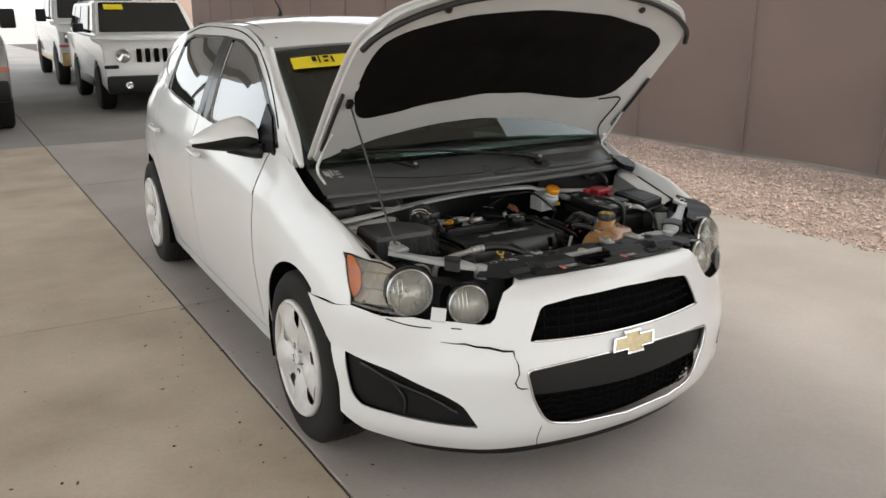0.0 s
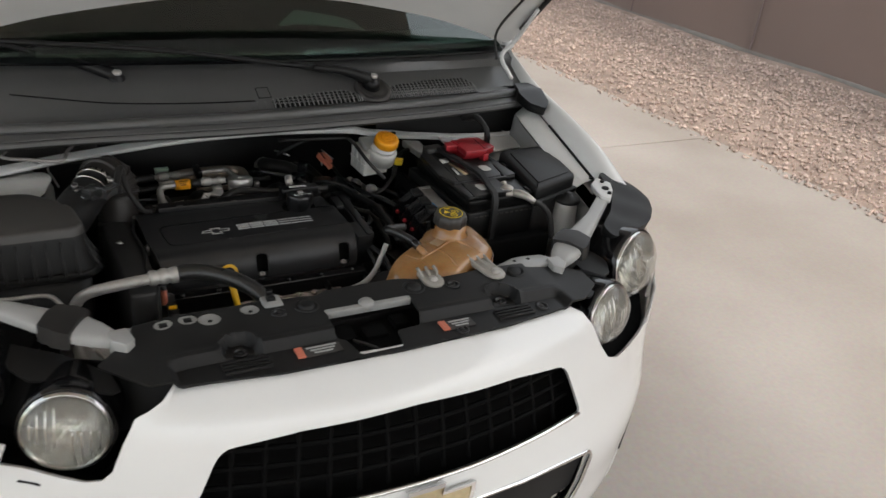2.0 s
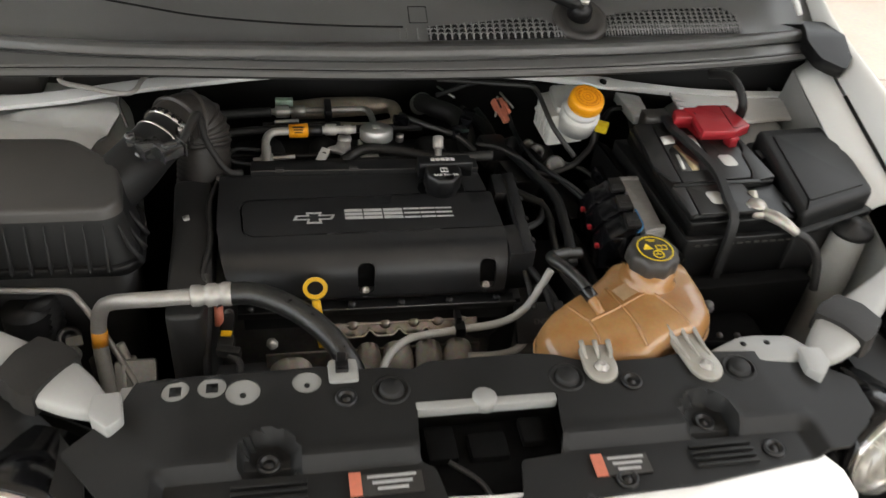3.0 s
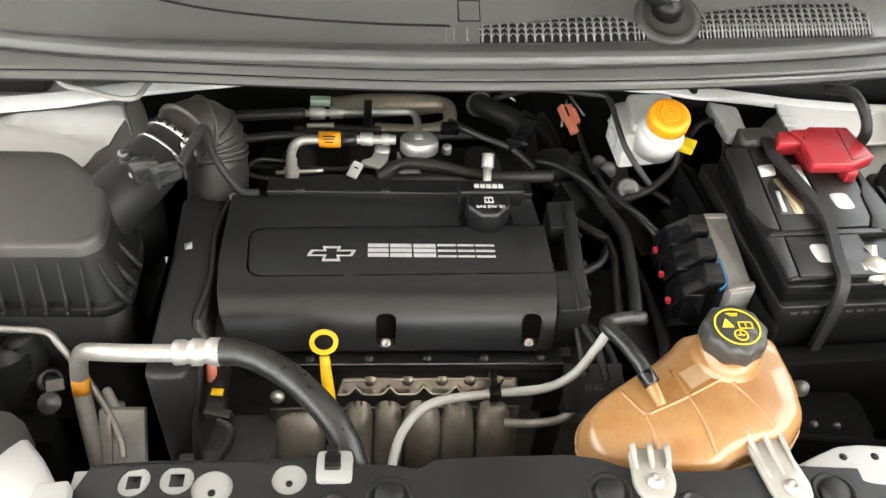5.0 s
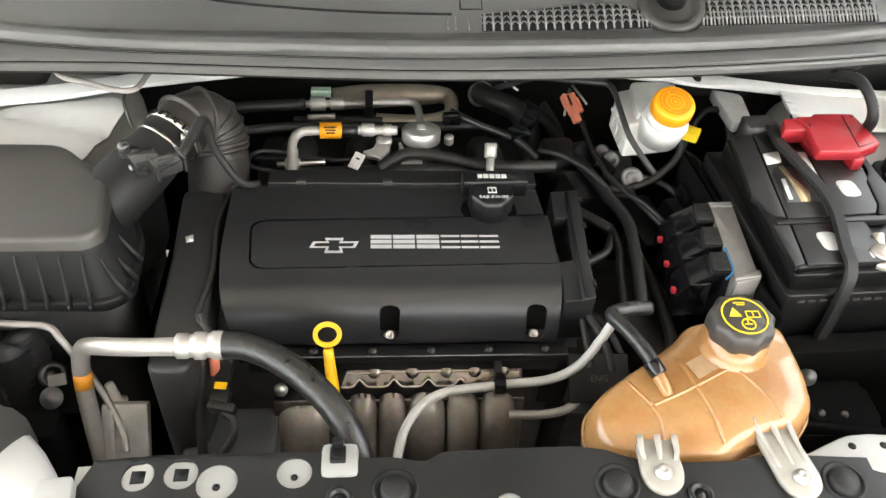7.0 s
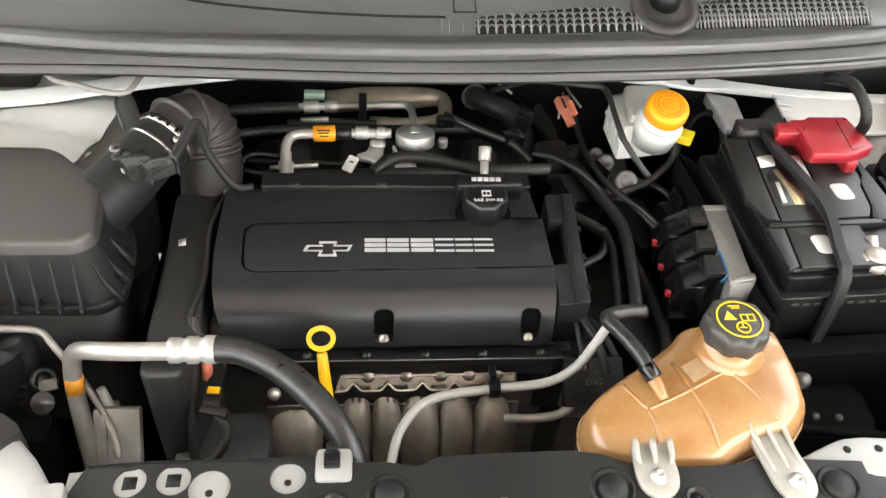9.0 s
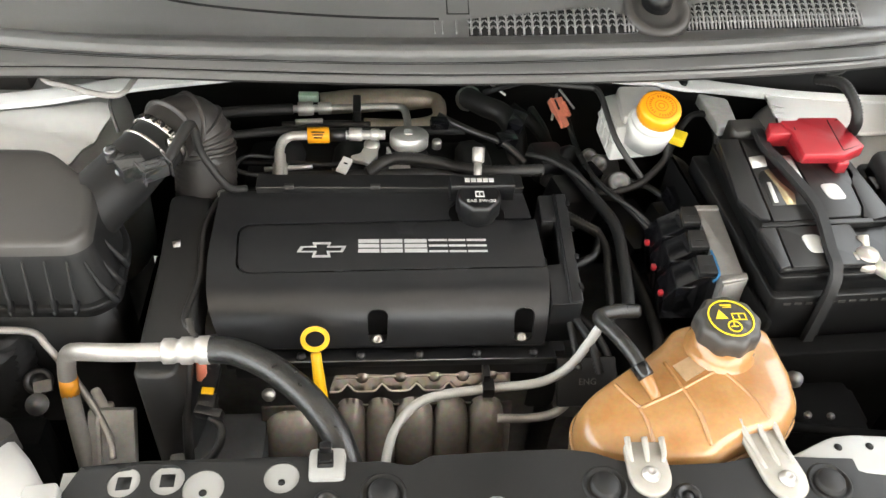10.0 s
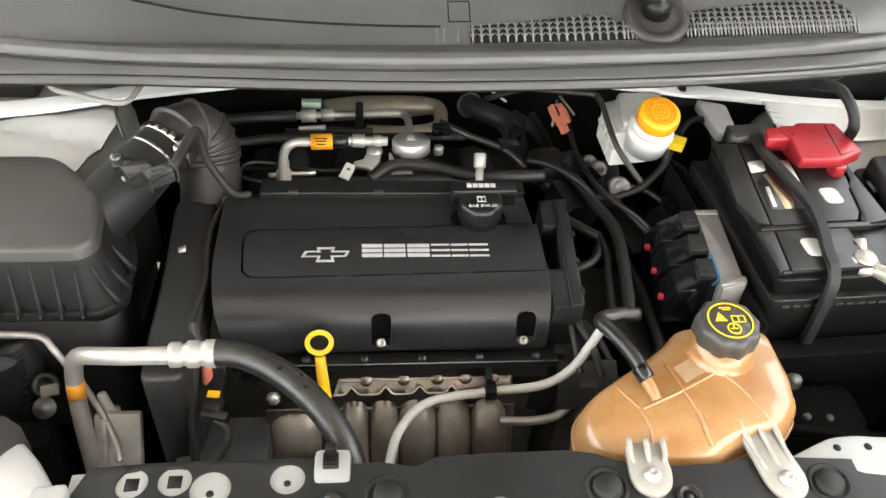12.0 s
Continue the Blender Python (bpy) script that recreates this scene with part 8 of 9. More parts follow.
part("sign", sheet(ring_of(0, 0, 0.0272, 0.0272, 48), [ring_of(0, 0, 0.0254, 0.0254, 48)], on_cap(0.0006), 0.01, 0.0006), LABEL_YELLOW, cap)
part("sign", sheet([(-0.0185, -0.001), (-0.0035, -0.001), (-0.011, 0.0125)], [], on_cap(0.0006), 0.01, 0.0006), LABEL_YELLOW, cap)
part("sign", sheet(ring_of(0.001, -0.0125, 0.0085, 0.0085, 28), [ring_of(0.001, -0.0125, 0.0068, 0.0068, 28)], on_cap(0.0006), 0.01, 0.0006), LABEL_YELLOW, cap)
for u, v, w, hh in ((0.0105, 0.0065, 0.016, 0.0012), (0.0105, -0.0025, 0.016, 0.0012), (0.0027, 0.002, 0.0012, 0.010), (0.0105, 0.002, 0.0012, 0.010), (0.0183, 0.002, 0.0012, 0.010), (0.001, -0.0125, 0.009, 0.0013), (0.001, -0.0100, 0.0013, 0.006), (-0.001, 0.0195, 0.014, 0.0016), (0.0, 0.0165, 0.010, 0.0012)):
    part("sign", sheet([(u - w / 2, v - hh / 2), (u + w / 2, v - hh / 2), (u + w / 2, v + hh / 2), (u - w / 2, v + hh / 2)], [], on_cap(0.0006), 0.02, 0.0006), LABEL_YELLOW, cap)
for bx, by, ax_, ay in ((0.1338, -0.512, 0.1350, -0.476), (0.2625, -0.521, 0.2520, -0.456)):
    d = Vector((bx - ax_, by - ay)).normalized()
    n = Vector((-d.y, d.x))
    bm = bmesh.new()
    shape = [Vector((ax_, ay)) + n * 0.0185, Vector((bx, by)) + n * 0.0205, Vector((bx, by)) + n * 0.0165 + d * 0.013, Vector((bx, by)) + n * 0.006 + d * 0.0205, Vector((bx, by)) - n * 0.006 + d * 0.0205, Vector((bx, by)) - n * 0.0165 + d * 0.013, Vector((bx, by)) - n * 0.0205, Vector((ax_, ay)) - n * 0.0185]
    slab(bm, rounded([(p.x, p.y) for p in shape], 0.006), 0.737, 0.7440, 0.002)
    for k in (-0.0165, 0.0, 0.0165):
        tube(bm, [(ax_ + n.x * k, ay + n.y * k, 0.750), (ax_ + n.x * k + d.x * 0.016, ay + n.y * k + d.y * 0.016, 0.7465), (bx + n.x * k * 0.85 - d.x * 0.014, by + n.y * k * 0.85 - d.y * 0.014, 0.743)], [0.0035, 0.003, 0.002], 6, 3)
    tab = part("mounting_tab", bm, TAB, tank, "translucent mounting tab")
    bm = bmesh.new()
    lathe(bm, [(0.0085, 0.0), (0.0085, 0.002), (0.0055, 0.0025), (0.0055, 0.006), (0.003, 0.0062), (0, 0.0045)], (bx, by, 0.7440), (0, 0, 1), 14)
    part("bolt", bm, TUBE_METAL, tab)
bm = bmesh.new()
tube(bm, [(0.150, -0.402, 0.757), (0.1545, -0.415, 0.754), (0.160, -0.430, 0.748)], [0.0062, 0.0072, 0.0056], 10, 3)
part("nipple", bm, TANK, tank, "pale hose nipple")
bm = bmesh.new()
tube(bm, [(0.1525, -0.410, 0.757), (0.1440, -0.386, 0.763), (0.1310, -0.358, 0.764), (0.1215, -0.336, 0.760), (0.1265, -0.3245, 0.756), (0.1470, -0.3175, 0.754), (0.1700, -0.3140, 0.750)], 0.0078, 12, 6)
part("vent_hose", bm, HOSE, tank, "black vent hose")
bm = bmesh.new()
rod(bm, (0.1535, -0.410, 0.7565), (0.1465, -0.397, 0.7615), 0.0090, 14, 0.001)
part("clip_ring", bm, BLACK_GLOSS, tank)

# ---- battery ----
battery = thing("car_battery", (0.42, -0.14, 0.58), "black car battery with a red terminal cover", "battery")
BT = Matrix.Translation((0.418, -0.150, 0)) @ Euler((0, 0, radians(3))).to_matrix().to_4x4()


def on_batt(x, y, z):
    return BT @ Vector((x, y, z))


bm = bmesh.new()
slab(bm, rounded([(-0.095, -0.145), (0.095, -0.145), (0.095, 0.125), (-0.095, 0.125)], 0.008), 0.56, 0.752, 0.002, BT)
part("case", bm, BATTERY_BLACK, battery)
bm = bmesh.new()
slab(bm, rounded([(-0.090, -0.135), (0.090, -0.135), (0.090, 0.12), (-0.074, 0.12)], 0.006), 0.752, 0.775, 0.001, BT)
slab(bm, rounded([(-0.088, -0.130), (0.024, -0.130), (0.030, -0.060), (0.088, -0.055), (0.088, 0.114), (-0.071, 0.114), (-0.090, -0.010)], 0.004), 0.775, 0.7835, 0, BT)
part("top", bm, BATTERY_BLACK, battery)
for field in ([(-0.071, 0.114), (-0.0435, 0.112), (-0.0680, -0.0515), (-0.0800, -0.0470), (-0.0930, -0.0100)],
              [(-0.0410, 0.1120), (0.0165, 0.1120), (0.0020, -0.0520), (-0.0660, -0.0530)],
              [(0.0195, 0.1100), (0.0850, 0.1100), (0.0810, 0.0300), (0.0660, 0.0080), (0.0575, -0.0340), (0.0480, -0.0490), (0.0045, -0.0500)],
              [(0.0870, 0.1000), (0.0910, 0.1000), (0.0900, -0.0500), (0.0620, -0.0560), (0.0505, -0.0510), (0.0600, -0.0340), (0.0685, 0.0070)],
              [(-0.0820, -0.0555), (0.0600, -0.0535), (0.0600, -0.0610), (-0.0840, -0.0620)],
              [(-0.0900, -0.0645), (-0.0690, -0.0645), (-0.0790, -0.1280), (-0.0920, -0.1320)],
              [(-0.0665, -0.0645), (0.0250, -0.0635), (0.0240, -0.1300), (-0.0770, -0.1300)]):
    bm = bmesh.new()
    slab(bm, rounded(field, 0.0015), 0.778, 0.787, 0.0007, BT)
    part("lid_panel", bm, BATTERY_TOP, battery)
bm = bmesh.new()
for k in range(12):
    box(bm, on_batt(-0.075 + 0.0135 * k, -0.1455, 0.742), (0.008, 0.002, 0.003))
part("vent_row", bm, GREY_PLASTIC, battery)
bm = bmesh.new()
slab(bm, rounded([(-0.0460, 0.0705), (-0.0231, 0.0743), (-0.0285, 0.0516), (-0.0500, 0.0477)], 0.002), 0.787, 0.7882, 0, BT)
part("white_tag", bm, LABEL_WHITE, battery)
bm = bmesh.new()
slab(bm, rounded([(-0.040, 0.044), (0.006, 0.044), (-0.004, -0.0265), (-0.056, -0.0255), (-0.050, 0.030)], 0.002), 0.787, 0.7876, 0, BT)
tag = part("label", bm, BATTERY_TOP, battery, "worn dark and gold maker's label")
bm = bmesh.new()
slab(bm, [(-0.0083, 0.0715), (0.0125, 0.0712), (0.0005, -0.0235), (-0.0020, -0.0190), (0.0020, 0.0455), (-0.0100, 0.0480)], 0.7870, 0.7884, 0, BT)
part("label_field", bm, LABEL_WHITE, tag)
bm = bmesh.new()
slab(bm, [(-0.0370, 0.0420), (-0.0300, 0.0450), (-0.0270, 0.0200), (-0.0180, -0.0060), (-0.0250, -0.0255), (-0.0370, -0.0255), (-0.0345, 0.0100)], 0.7876, 0.7884, 0, BT)
part("label_field", bm, GOLD, tag)
bm = bmesh.new()
slab(bm, [(-0.0440, 0.0180), (-0.0390, 0.0180), (-0.0455, -0.0210), (-0.0510, -0.0210)], 0.7876, 0.7884, 0, BT)
part("print_bar", bm, LABEL_WHITE, tag)
for x, y in ((0.0355, -0.003), (-0.0340, -0.0950)):
    bm = bmesh.new()
    slab(bm, rounded([(x - 0.012, y - 0.015), (x + 0.012, y - 0.015), (x + 0.012, y + 0.015), (x - 0.012, y + 0.015)], 0.008), 0.786, 0.7882, 0.0005, BT)
    part("white_dot", bm, LABEL_WHITE, battery)
bm = bmesh.new()
slab(bm, rounded([(0.008, 0.113), (0.030, 0.113), (0.036, 0.119), (0.090, 0.117), (0.096, 0.052), (0.062, 0.036), (0.006, 0.038), (0.0135, 0.0865)], 0.003), 0.8005, 0.815, 0.0015, BT)
slab(bm, rounded([(0.012, 0.108), (0.084, 0.112), (0.088, 0.064), (0.060, 0.056), (0.016, 0.058)], 0.003), 0.787, 0.802, 0.001, BT)
slab(bm, rounded([(-0.008, 0.1134), (0.012, 0.1130), (0.014, 0.0865), (-0.018, 0.0870)], 0.003), 0.792, 0.812, 0.0015, BT)
slab(bm, rounded([(0.054, 0.050), (0.078, 0.054), (0.070, 0.033), (0.056, 0.033)], 0.002), 0.787, 0.803, 0.001, BT)
redc = part("terminal_cover", bm, RED, battery, "red plastic terminal cover", angle=30)
bm = bmesh.new()
rod(bm, on_batt(0.0730, 0.1120, 0.8150), on_batt(0.0620, 0.0440, 0.8150), 0.0008, 4)
rod(bm, on_batt(0.0620, 0.0440, 0.8150), on_batt(0.0860, 0.0530, 0.8150), 0.0006, 4)
rod(bm, on_batt(0.0190, 0.0960, 0.8150), on_batt(0.0180, 0.0900, 0.8150), 0.0010, 4)
rod(bm, on_batt(0.0880, 0.1110, 0.8150), on_batt(0.0840, 0.1110, 0.8150), 0.0010, 4)
part("seam", bm, INK_AND_GAP, redc)
bm = bmesh.new()
lathe(bm, [(0.0140, 0.0), (0.0135, 0.016), (0.0110, 0.019), (0, 0.0195)], (0.4450, -0.2650, 0.772), (0, 0, 1), 20)
lathe(bm, [(0.0185, 0.0), (0.0185, 0.010), (0.0160, 0.012), (0.0138, 0.012)], (0.4450, -0.2650, 0.772), (0, 0, 1), 24)
rod(bm, (0.4180, -0.2670, 0.779), (0.4300, -0.2670, 0.779), 0.0065, 6, 0.001)
rod(bm, (0.4300, -0.2745, 0.779), (0.4300, -0.2600, 0.779), 0.0085, 12, 0.001)
rod(bm, (0.4515, -0.2480, 0.776), (0.4520, -0.2330, 0.786), 0.0090, 6, 0.001)
tube(bm, [(0.4540, -0.2760, 0.779), (0.4640, -0.2930, 0.782), (0.4760, -0.3060, 0.778), (0.4880, -0.3130, 0.770)], [0.0085, 0.0095, 0.0080, 0.0065], 10, 4)
part("terminal", bm, LEAD, battery, "grey lead terminal clamp", angle=30)
bm = bmesh.new()
tube(bm, [(0.4860, -0.3120, 0.771), (0.5060, -0.3200, 0.762), (0.5240, -0.3320, 0.735), (0.5300, -0.345, 0.69)], 0.0065, 8)
part("ground_cable", bm, RUBBER, battery)
# hold-down strap over the top
bm = bmesh.new()
sp = [(-0.018, 0.130, 0.770), (-0.016, 0.120, 0.794), (-0.021, 0.080, 0.796), (-0.016, 0.040, 0.797), (-0.009, -0.040, 0.797), (-0.026, -0.112, 0.794), (-0.030, -0.140, 0.788), (-0.034, -0.152, 0.760), (-0.036, -0.156, 0.70), (-0.038, -0.158, 0.60)]
rings = []
for i, p in enumerate(glide(sp, 4)):
    q = Vector(p)
    wide = 0.0075
    up = Vector((0, 0, 0.004)) if i < 25 else Vector((0, -0.004, 0))
    rings.append([bm.verts.new(on_batt(*(q + Vector((wx, 0, 0)) + up * uz))) for wx, uz in ((-wide, 0), (-wide * 0.8, 1), (wide * 0.8, 1), (wide, 0), (wide * 0.9, -1), (-wide * 0.9, -1))])
for lo, hi in zip(rings, rings[1:]):
    for j in range(6):
        bm.faces.new((lo[j], lo[(j + 1) % 6], hi[(j + 1) % 6], hi[j]))
bm.faces.new(rings[0])
bm.faces.new(rings[-1])
bmesh.ops.recalc_face_normals(bm, faces=bm.faces)
part("hold_down_strap", bm, BLACK_SOFT, battery, "black hold-down strap", angle=25)
bm = bmesh.new()
slab(bm, [(-0.045, 0.118), (0.0, 0.122), (0.0, 0.150), (-0.045, 0.148)], 0.76, 0.794, 0.002, BT)
part("strap_bracket", bm, GREY_PLASTIC, battery)
# tray wall beside the battery
bm = bmesh.new()
slab(bm, rounded([(-0.106, -0.165), (-0.098, -0.165), (-0.098, 0.13), (-0.112, 0.15)], 0.003), 0.50, 0.735, 0.003, BT)
slab(bm, rounded([(-0.112, -0.178), (0.115, -0.178), (0.115, -0.150), (-0.112, -0.150)], 0.004), 0.50, 0.690, 0.003, BT)
part("tray", bm, DARK, battery, "black battery tray")

# ---- engine control module with its plugs ----
ecm = thing("control_module", (0.28, -0.22, 0.6), "aluminium control module with three black plugs", "control module")
MT = Matrix.Translation((0.3040, -0.2010, 0.744)) @ Euler((0, radians(-5), radians(-4.4))).to_matrix().to_4x4()
bm = bmesh.new()
slab(bm, rounded([(-0.0135, -0.070), (0.0145, -0.063), (0.0145, 0.070), (-0.0140, 0.070)], 0.002), -0.10, 0.000, 0.001, MT)
slab(bm, rounded([(-0.0160, 0.064), (0.0165, 0.064), (0.0165, 0.072), (-0.0160, 0.072)], 0.001), -0.10, 0.0025, 0.0008, MT)
slab(bm, rounded([(-0.0150, -0.066), (0.0175, -0.060), (0.0175, -0.051), (-0.0120, -0.055)], 0.001), -0.10, 0.0025, 0.0008, MT)
part("case", bm, CASE_ALLOY, ecm, "cast aluminium case")
PLUG = [(-0.0145, -0.003), (-0.036, -0.005), (-0.040, -0.009), (-0.060, -0.021), (-0.074, -0.042), (-0.074, -0.075), (-0.0145, -0.075)]
for k, y in enumerate((0.056, 0.011, -0.034)):
    bm = bmesh.new()
    ends = [[bm.verts.new(MT @ Vector((px, y + dy, pz))) for px, pz in PLUG] for dy in (-0.0185, 0.0185)]
    for i in range(len(PLUG)):
        j = (i + 1) % len(PLUG)
        bm.faces.new((ends[0][i], ends[0][j], ends[1][j], ends[1][i]))
    bm.faces.new(ends[0][::-1])
    bm.faces.new(ends[1])
    bmesh.ops.recalc_face_normals(bm, faces=bm.faces)
    bmesh.ops.bevel(bm, geom=list(bm.edges), offset=0.0016, segments=2, affect="EDGES", profile=0.6)
    plug = part("plug", bm, BLACK_GLOSS, ecm, "glossy black plug")
    bm = bmesh.new()
    slab(bm, [(-0.036, y - 0.016), (-0.0145, y - 0.017), (-0.0145, y + 0.014), (-0.034, y + 0.014)], -0.006, 0.0025, 0.001, MT)
    slab(bm, [(-0.030, y - 0.006), (-0.018, y - 0.006), (-0.018, y - 0.0045), (-0.030, y - 0.0045)], 0.0025, 0.0035, 0, MT)
    part("latch", bm, BATTERY_TOP, plug)
    bm = bmesh.new()
    slab(bm, [(-0.060, y - 0.0205), (-0.036, y - 0.0205), (-0.036, y - 0.0175), (-0.060, y - 0.0175)], -0.055, -0.018, 0.001, MT)
    part("lever", bm, BLACK_GLOSS, plug)
    bm = bmesh.new()
    box(bm, MT @ Vector((-0.076, y - 0.012, -0.036)), (0.006, 0.007, 0.007), 0.0015)
    part("red_lock", bm, RED, plug)
bm = bmesh.new()
tube(bm, [MT @ Vector(p) for p in ((-0.0145, -0.012, 0.001), (-0.0135, -0.030, 0.001), (-0.0140, -0.052, 0.000), (-0.020, -0.054, -0.010))], 0.0016, 6)
part("seal", bm, BLUE, ecm)

# ---- brake fluid reservoir ----
brake = thing("brake_reservoir", (0.235, 0.0, 0.70), "milky brake fluid reservoir with an orange yellow cap", "reservoir")
bm = bmesh.new()
slab(bm, rounded([(0.207, -0.038), (0.272, -0.026), (0.286, 0.010), (0.284, 0.050), (0.246, 0.056), (0.205, 0.040)], 0.005), 0.735, 0.789, 0.003)
slab(bm, rounded([(0.205, -0.040), (0.274, -0.028), (0.288, 0.010), (0.286, 0.052), (0.246, 0.058), (0.203, 0.042)], 0.005), 0.7595, 0.7625, 0.0008)
slab(bm, rounded([(0.216, -0.030), (0.286, -0.022), (0.290, 0.052), (0.225, 0.050)], 0.010), 0.789, 0.800, 0.004)
for k in range(3):
    box(bm, (0.2045, -0.020 + 0.022 * k, 0.765), (0.003, 0.003, 0.044), 0.001)
part("bottle", bm, MILK, brake, angle=30)
bm = bmesh.new()
lathe(bm, [(0.031, -0.020), (0.0325, 0.004), (0.0325, 0.010), (0.031, 0.0125), (0.0275, 0.0135), (0.027, 0.017), (0.0290, 0.018), (0.0290, 0.022), (0.027, 0.023), (0.026, 0.030), (0, 0.030)], (0.253, -0.034, 0.786), (0.01, -0.34, 1), 32)
part("neck", bm, MILK, brake)
bm = bmesh.new()
lathe(bm, [(0.026, 0.0), (0.0278, 0.002), (0.0278, 0.0155), (0.0266, 0.0190), (0.0243, 0.0202), (0.0, 0.0206)], (0.2545, -0.0425, 0.812), (0.01, -0.34, 1), 60, lambda a, hh: 1.0 + (0.018 * (1 if math.cos(30 * a) > 0 else -1) if 0.001 < hh < 0.018 else 0))
bcap = part("cap", bm, ORANGE, brake, "orange yellow ribbed cap", angle=30)
bturn = spun((0.01, -0.34, 1))
for r in (0.0045, 0.009, 0.0205):
    bm = sheet(ring_of(0, 0, r, n=32), [ring_of(0, 0, r - 0.0011, n=32)], lambda u, v: Vector((0.2545, -0.0425, 0.812)) + bturn @ Vector((u, v, 0.0213)), 0.01, 0.0006)
    part("raised_ring", bm, CAP_PRINT, bcap)
bm = bmesh.new()
for k in range(26):
    if k % 9 == 8:
        continue
    a_ = 2 * math.pi * k / 26
    c_ = Vector((0.2545, -0.0425, 0.812)) + bturn @ Vector((0.0152 * math.cos(a_), 0.0152 * math.sin(a_), 0.0211))
    box(bm, c_, (0.0034, 0.0017, 0.0008), 0, bturn @ Euler((0, 0, a_)).to_matrix())
tagged(part("print_ring", bm, CAP_PRINT, bcap, "ring of small raised strokes"), kind="stuff")
bm = bmesh.new()
rod(bm, (0.235, 0.05, 0.66), (0.225, -0.03, 0.655), 0.022, 16, 0.002)
master = part("master_cylinder", bm, CAST, brake, "dull alloy master cylinder")
for c, r in (((0.228, -0.042, 0.700), 0.0165), ((0.208, 0.002, 0.700), 0.0130), ((0.198, 0.018, 0.700), 0.012), ((0.206, -0.014, 0.685), 0.010)):
    bm = bmesh.new()
    lathe(bm, [(r, -0.03), (r, 0.0), (r * 0.9, 0.003), (r * 0.55, 0.003), (r * 0.5, 0.001), (0, 0.001)], c, (-0.05, -0.65, 0.75), 20)
    part("port", bm, CAST, master)
bm = bmesh.new()
box(bm, (0.312, -0.005, 0.750), (0.020, 0.024, 0.012), 0.002, Euler((0, 0, radians(-30))).to_matrix())
part("level_plug", bm, LABEL_YELLOW, brake, "yellow plug tab")
bm = bmesh.new()
tube(bm, [(0.300, -0.005, 0.742), (0.296, -0.018, 0.722), (0.272, -0.036, 0.706), (0.253, -0.046, 0.698), (0.217, -0.054, 0.690), (0.190, -0.050, 0.688)], 0.0062, 8, 6, 0.0012, 0.004)
part("level_cable", bm, RUBBER, brake)
bm = bmesh.new()
tube(bm, [(0.04, 0.085, 0.79), (0.113, 0.055, 0.800), (0.165, 0.040, 0.804), (0.190, 0.034, 0.804), (0.195, 0.010, 0.803), (0.195, -0.020, 0.800), (0.202, -0.060, 0.785), (0.220, -0.083, 0.765), (0.236, -0.092, 0.748)], 0.0042, 8, 6)
part("vacuum_hose", bm, RUBBER, brake)

brake.matrix_basis = Matrix.Translation((0.235, 0.018, 0.70))

# ---- fuse box, washer filler, right-hand bits ----
fuse = thing("fuse_box", (0.55, -0.17, 0.6), "black fuse box with a flat lid", "fuse box")
FUSE = [(0.540, -0.066), (0.690, -0.052), (0.652, -0.248), (0.500, -0.300)]
bm = bmesh.new()
slab(bm, rounded(FUSE, 0.012), 0.60, 0.752, 0.004)
part("base", bm, BLACK_SOFT, fuse)
bm = bmesh.new()
slab(bm, rounded([(0.536, -0.060), (0.697, -0.046), (0.658, -0.252), (0.494, -0.306)], 0.014), 0.753, 0.762, 0.002)
slab(bm, rounded([(0.543, -0.068), (0.688, -0.055), (0.650, -0.245), (0.503, -0.294)], 0.014), 0.762, 0.792, 0.008)
flid = part("lid", bm, BLACK_SOFT, fuse, "flat black lid with a raised rim")
for x, y in ((0.529, -0.12), (0.504, -0.26)):
    bm = bmesh.new()
    box(bm, (x, y, 0.760), (0.010, 0.026, 0.036), 0.003)
    part("catch", bm, BLACK_SATIN, fuse)
bm = bmesh.new()
slab(bm, rounded([(0.560, -0.090), (0.668, -0.080), (0.640, -0.230), (0.525, -0.268)], 0.008), 0.792, 0.7945, 0.001)
part("raised_field", bm, BLACK_SOFT, flid)
washer = thing("washer_filler", (0.615, -0.30, 0.55), "white washer bottle neck with a dark cap", "washer bottle")
bm = bmesh.new()
lathe(bm, [(0.030, -0.20), (0.030, -0.06), (0.026, 0.0), (0.026, 0.012), (0, 0.012)], (0.603, -0.285, 0.735), (0, 0, 1), 20)
part("neck", bm, MILK, washer)
bm = bmesh.new()
lathe(bm, [(0.030, 0.0), (0.031, 0.004), (0.029, 0.012), (0.010, 0.014), (0.009, 0.020), (0, 0.020)], (0.603, -0.285, 0.747), (0, 0, 1), 24)
part("cap", bm, BLACK_SOFT, washer)

# ---- looms and hoses on the right ----
loom = thing("wiring_loom", (0.2, -0.1, 0.6), "black wiring loom with connectors beside the engine", "wiring")
bm = bmesh.new()
FACING = Euler((radians(30), 0, radians(22))).to_matrix()
box(bm, (0.1630, 0.1180, 0.7280), (0.0200, 0.0330, 0.010), 0.002, FACING)
box(bm, (0.1672, 0.0960, 0.7180), (0.0120, 0.0160, 0.009), 0.002, FACING)
box(bm, (0.1535, 0.1210, 0.7290), (0.0040, 0.0240, 0.014), 0.001, FACING)
box(bm, (0.1725, 0.1150, 0.7270), (0.0040, 0.0240, 0.014), 0.001, FACING)
plug = part("salmon_plug", bm, SALMON, loom, "salmon pink plug")
bm = bmesh.new()
box(bm, (0.1585, 0.1180, 0.7345), (0.0030, 0.0170, 0.003), 0, FACING)
part("slot", bm, INK_AND_GAP, plug)
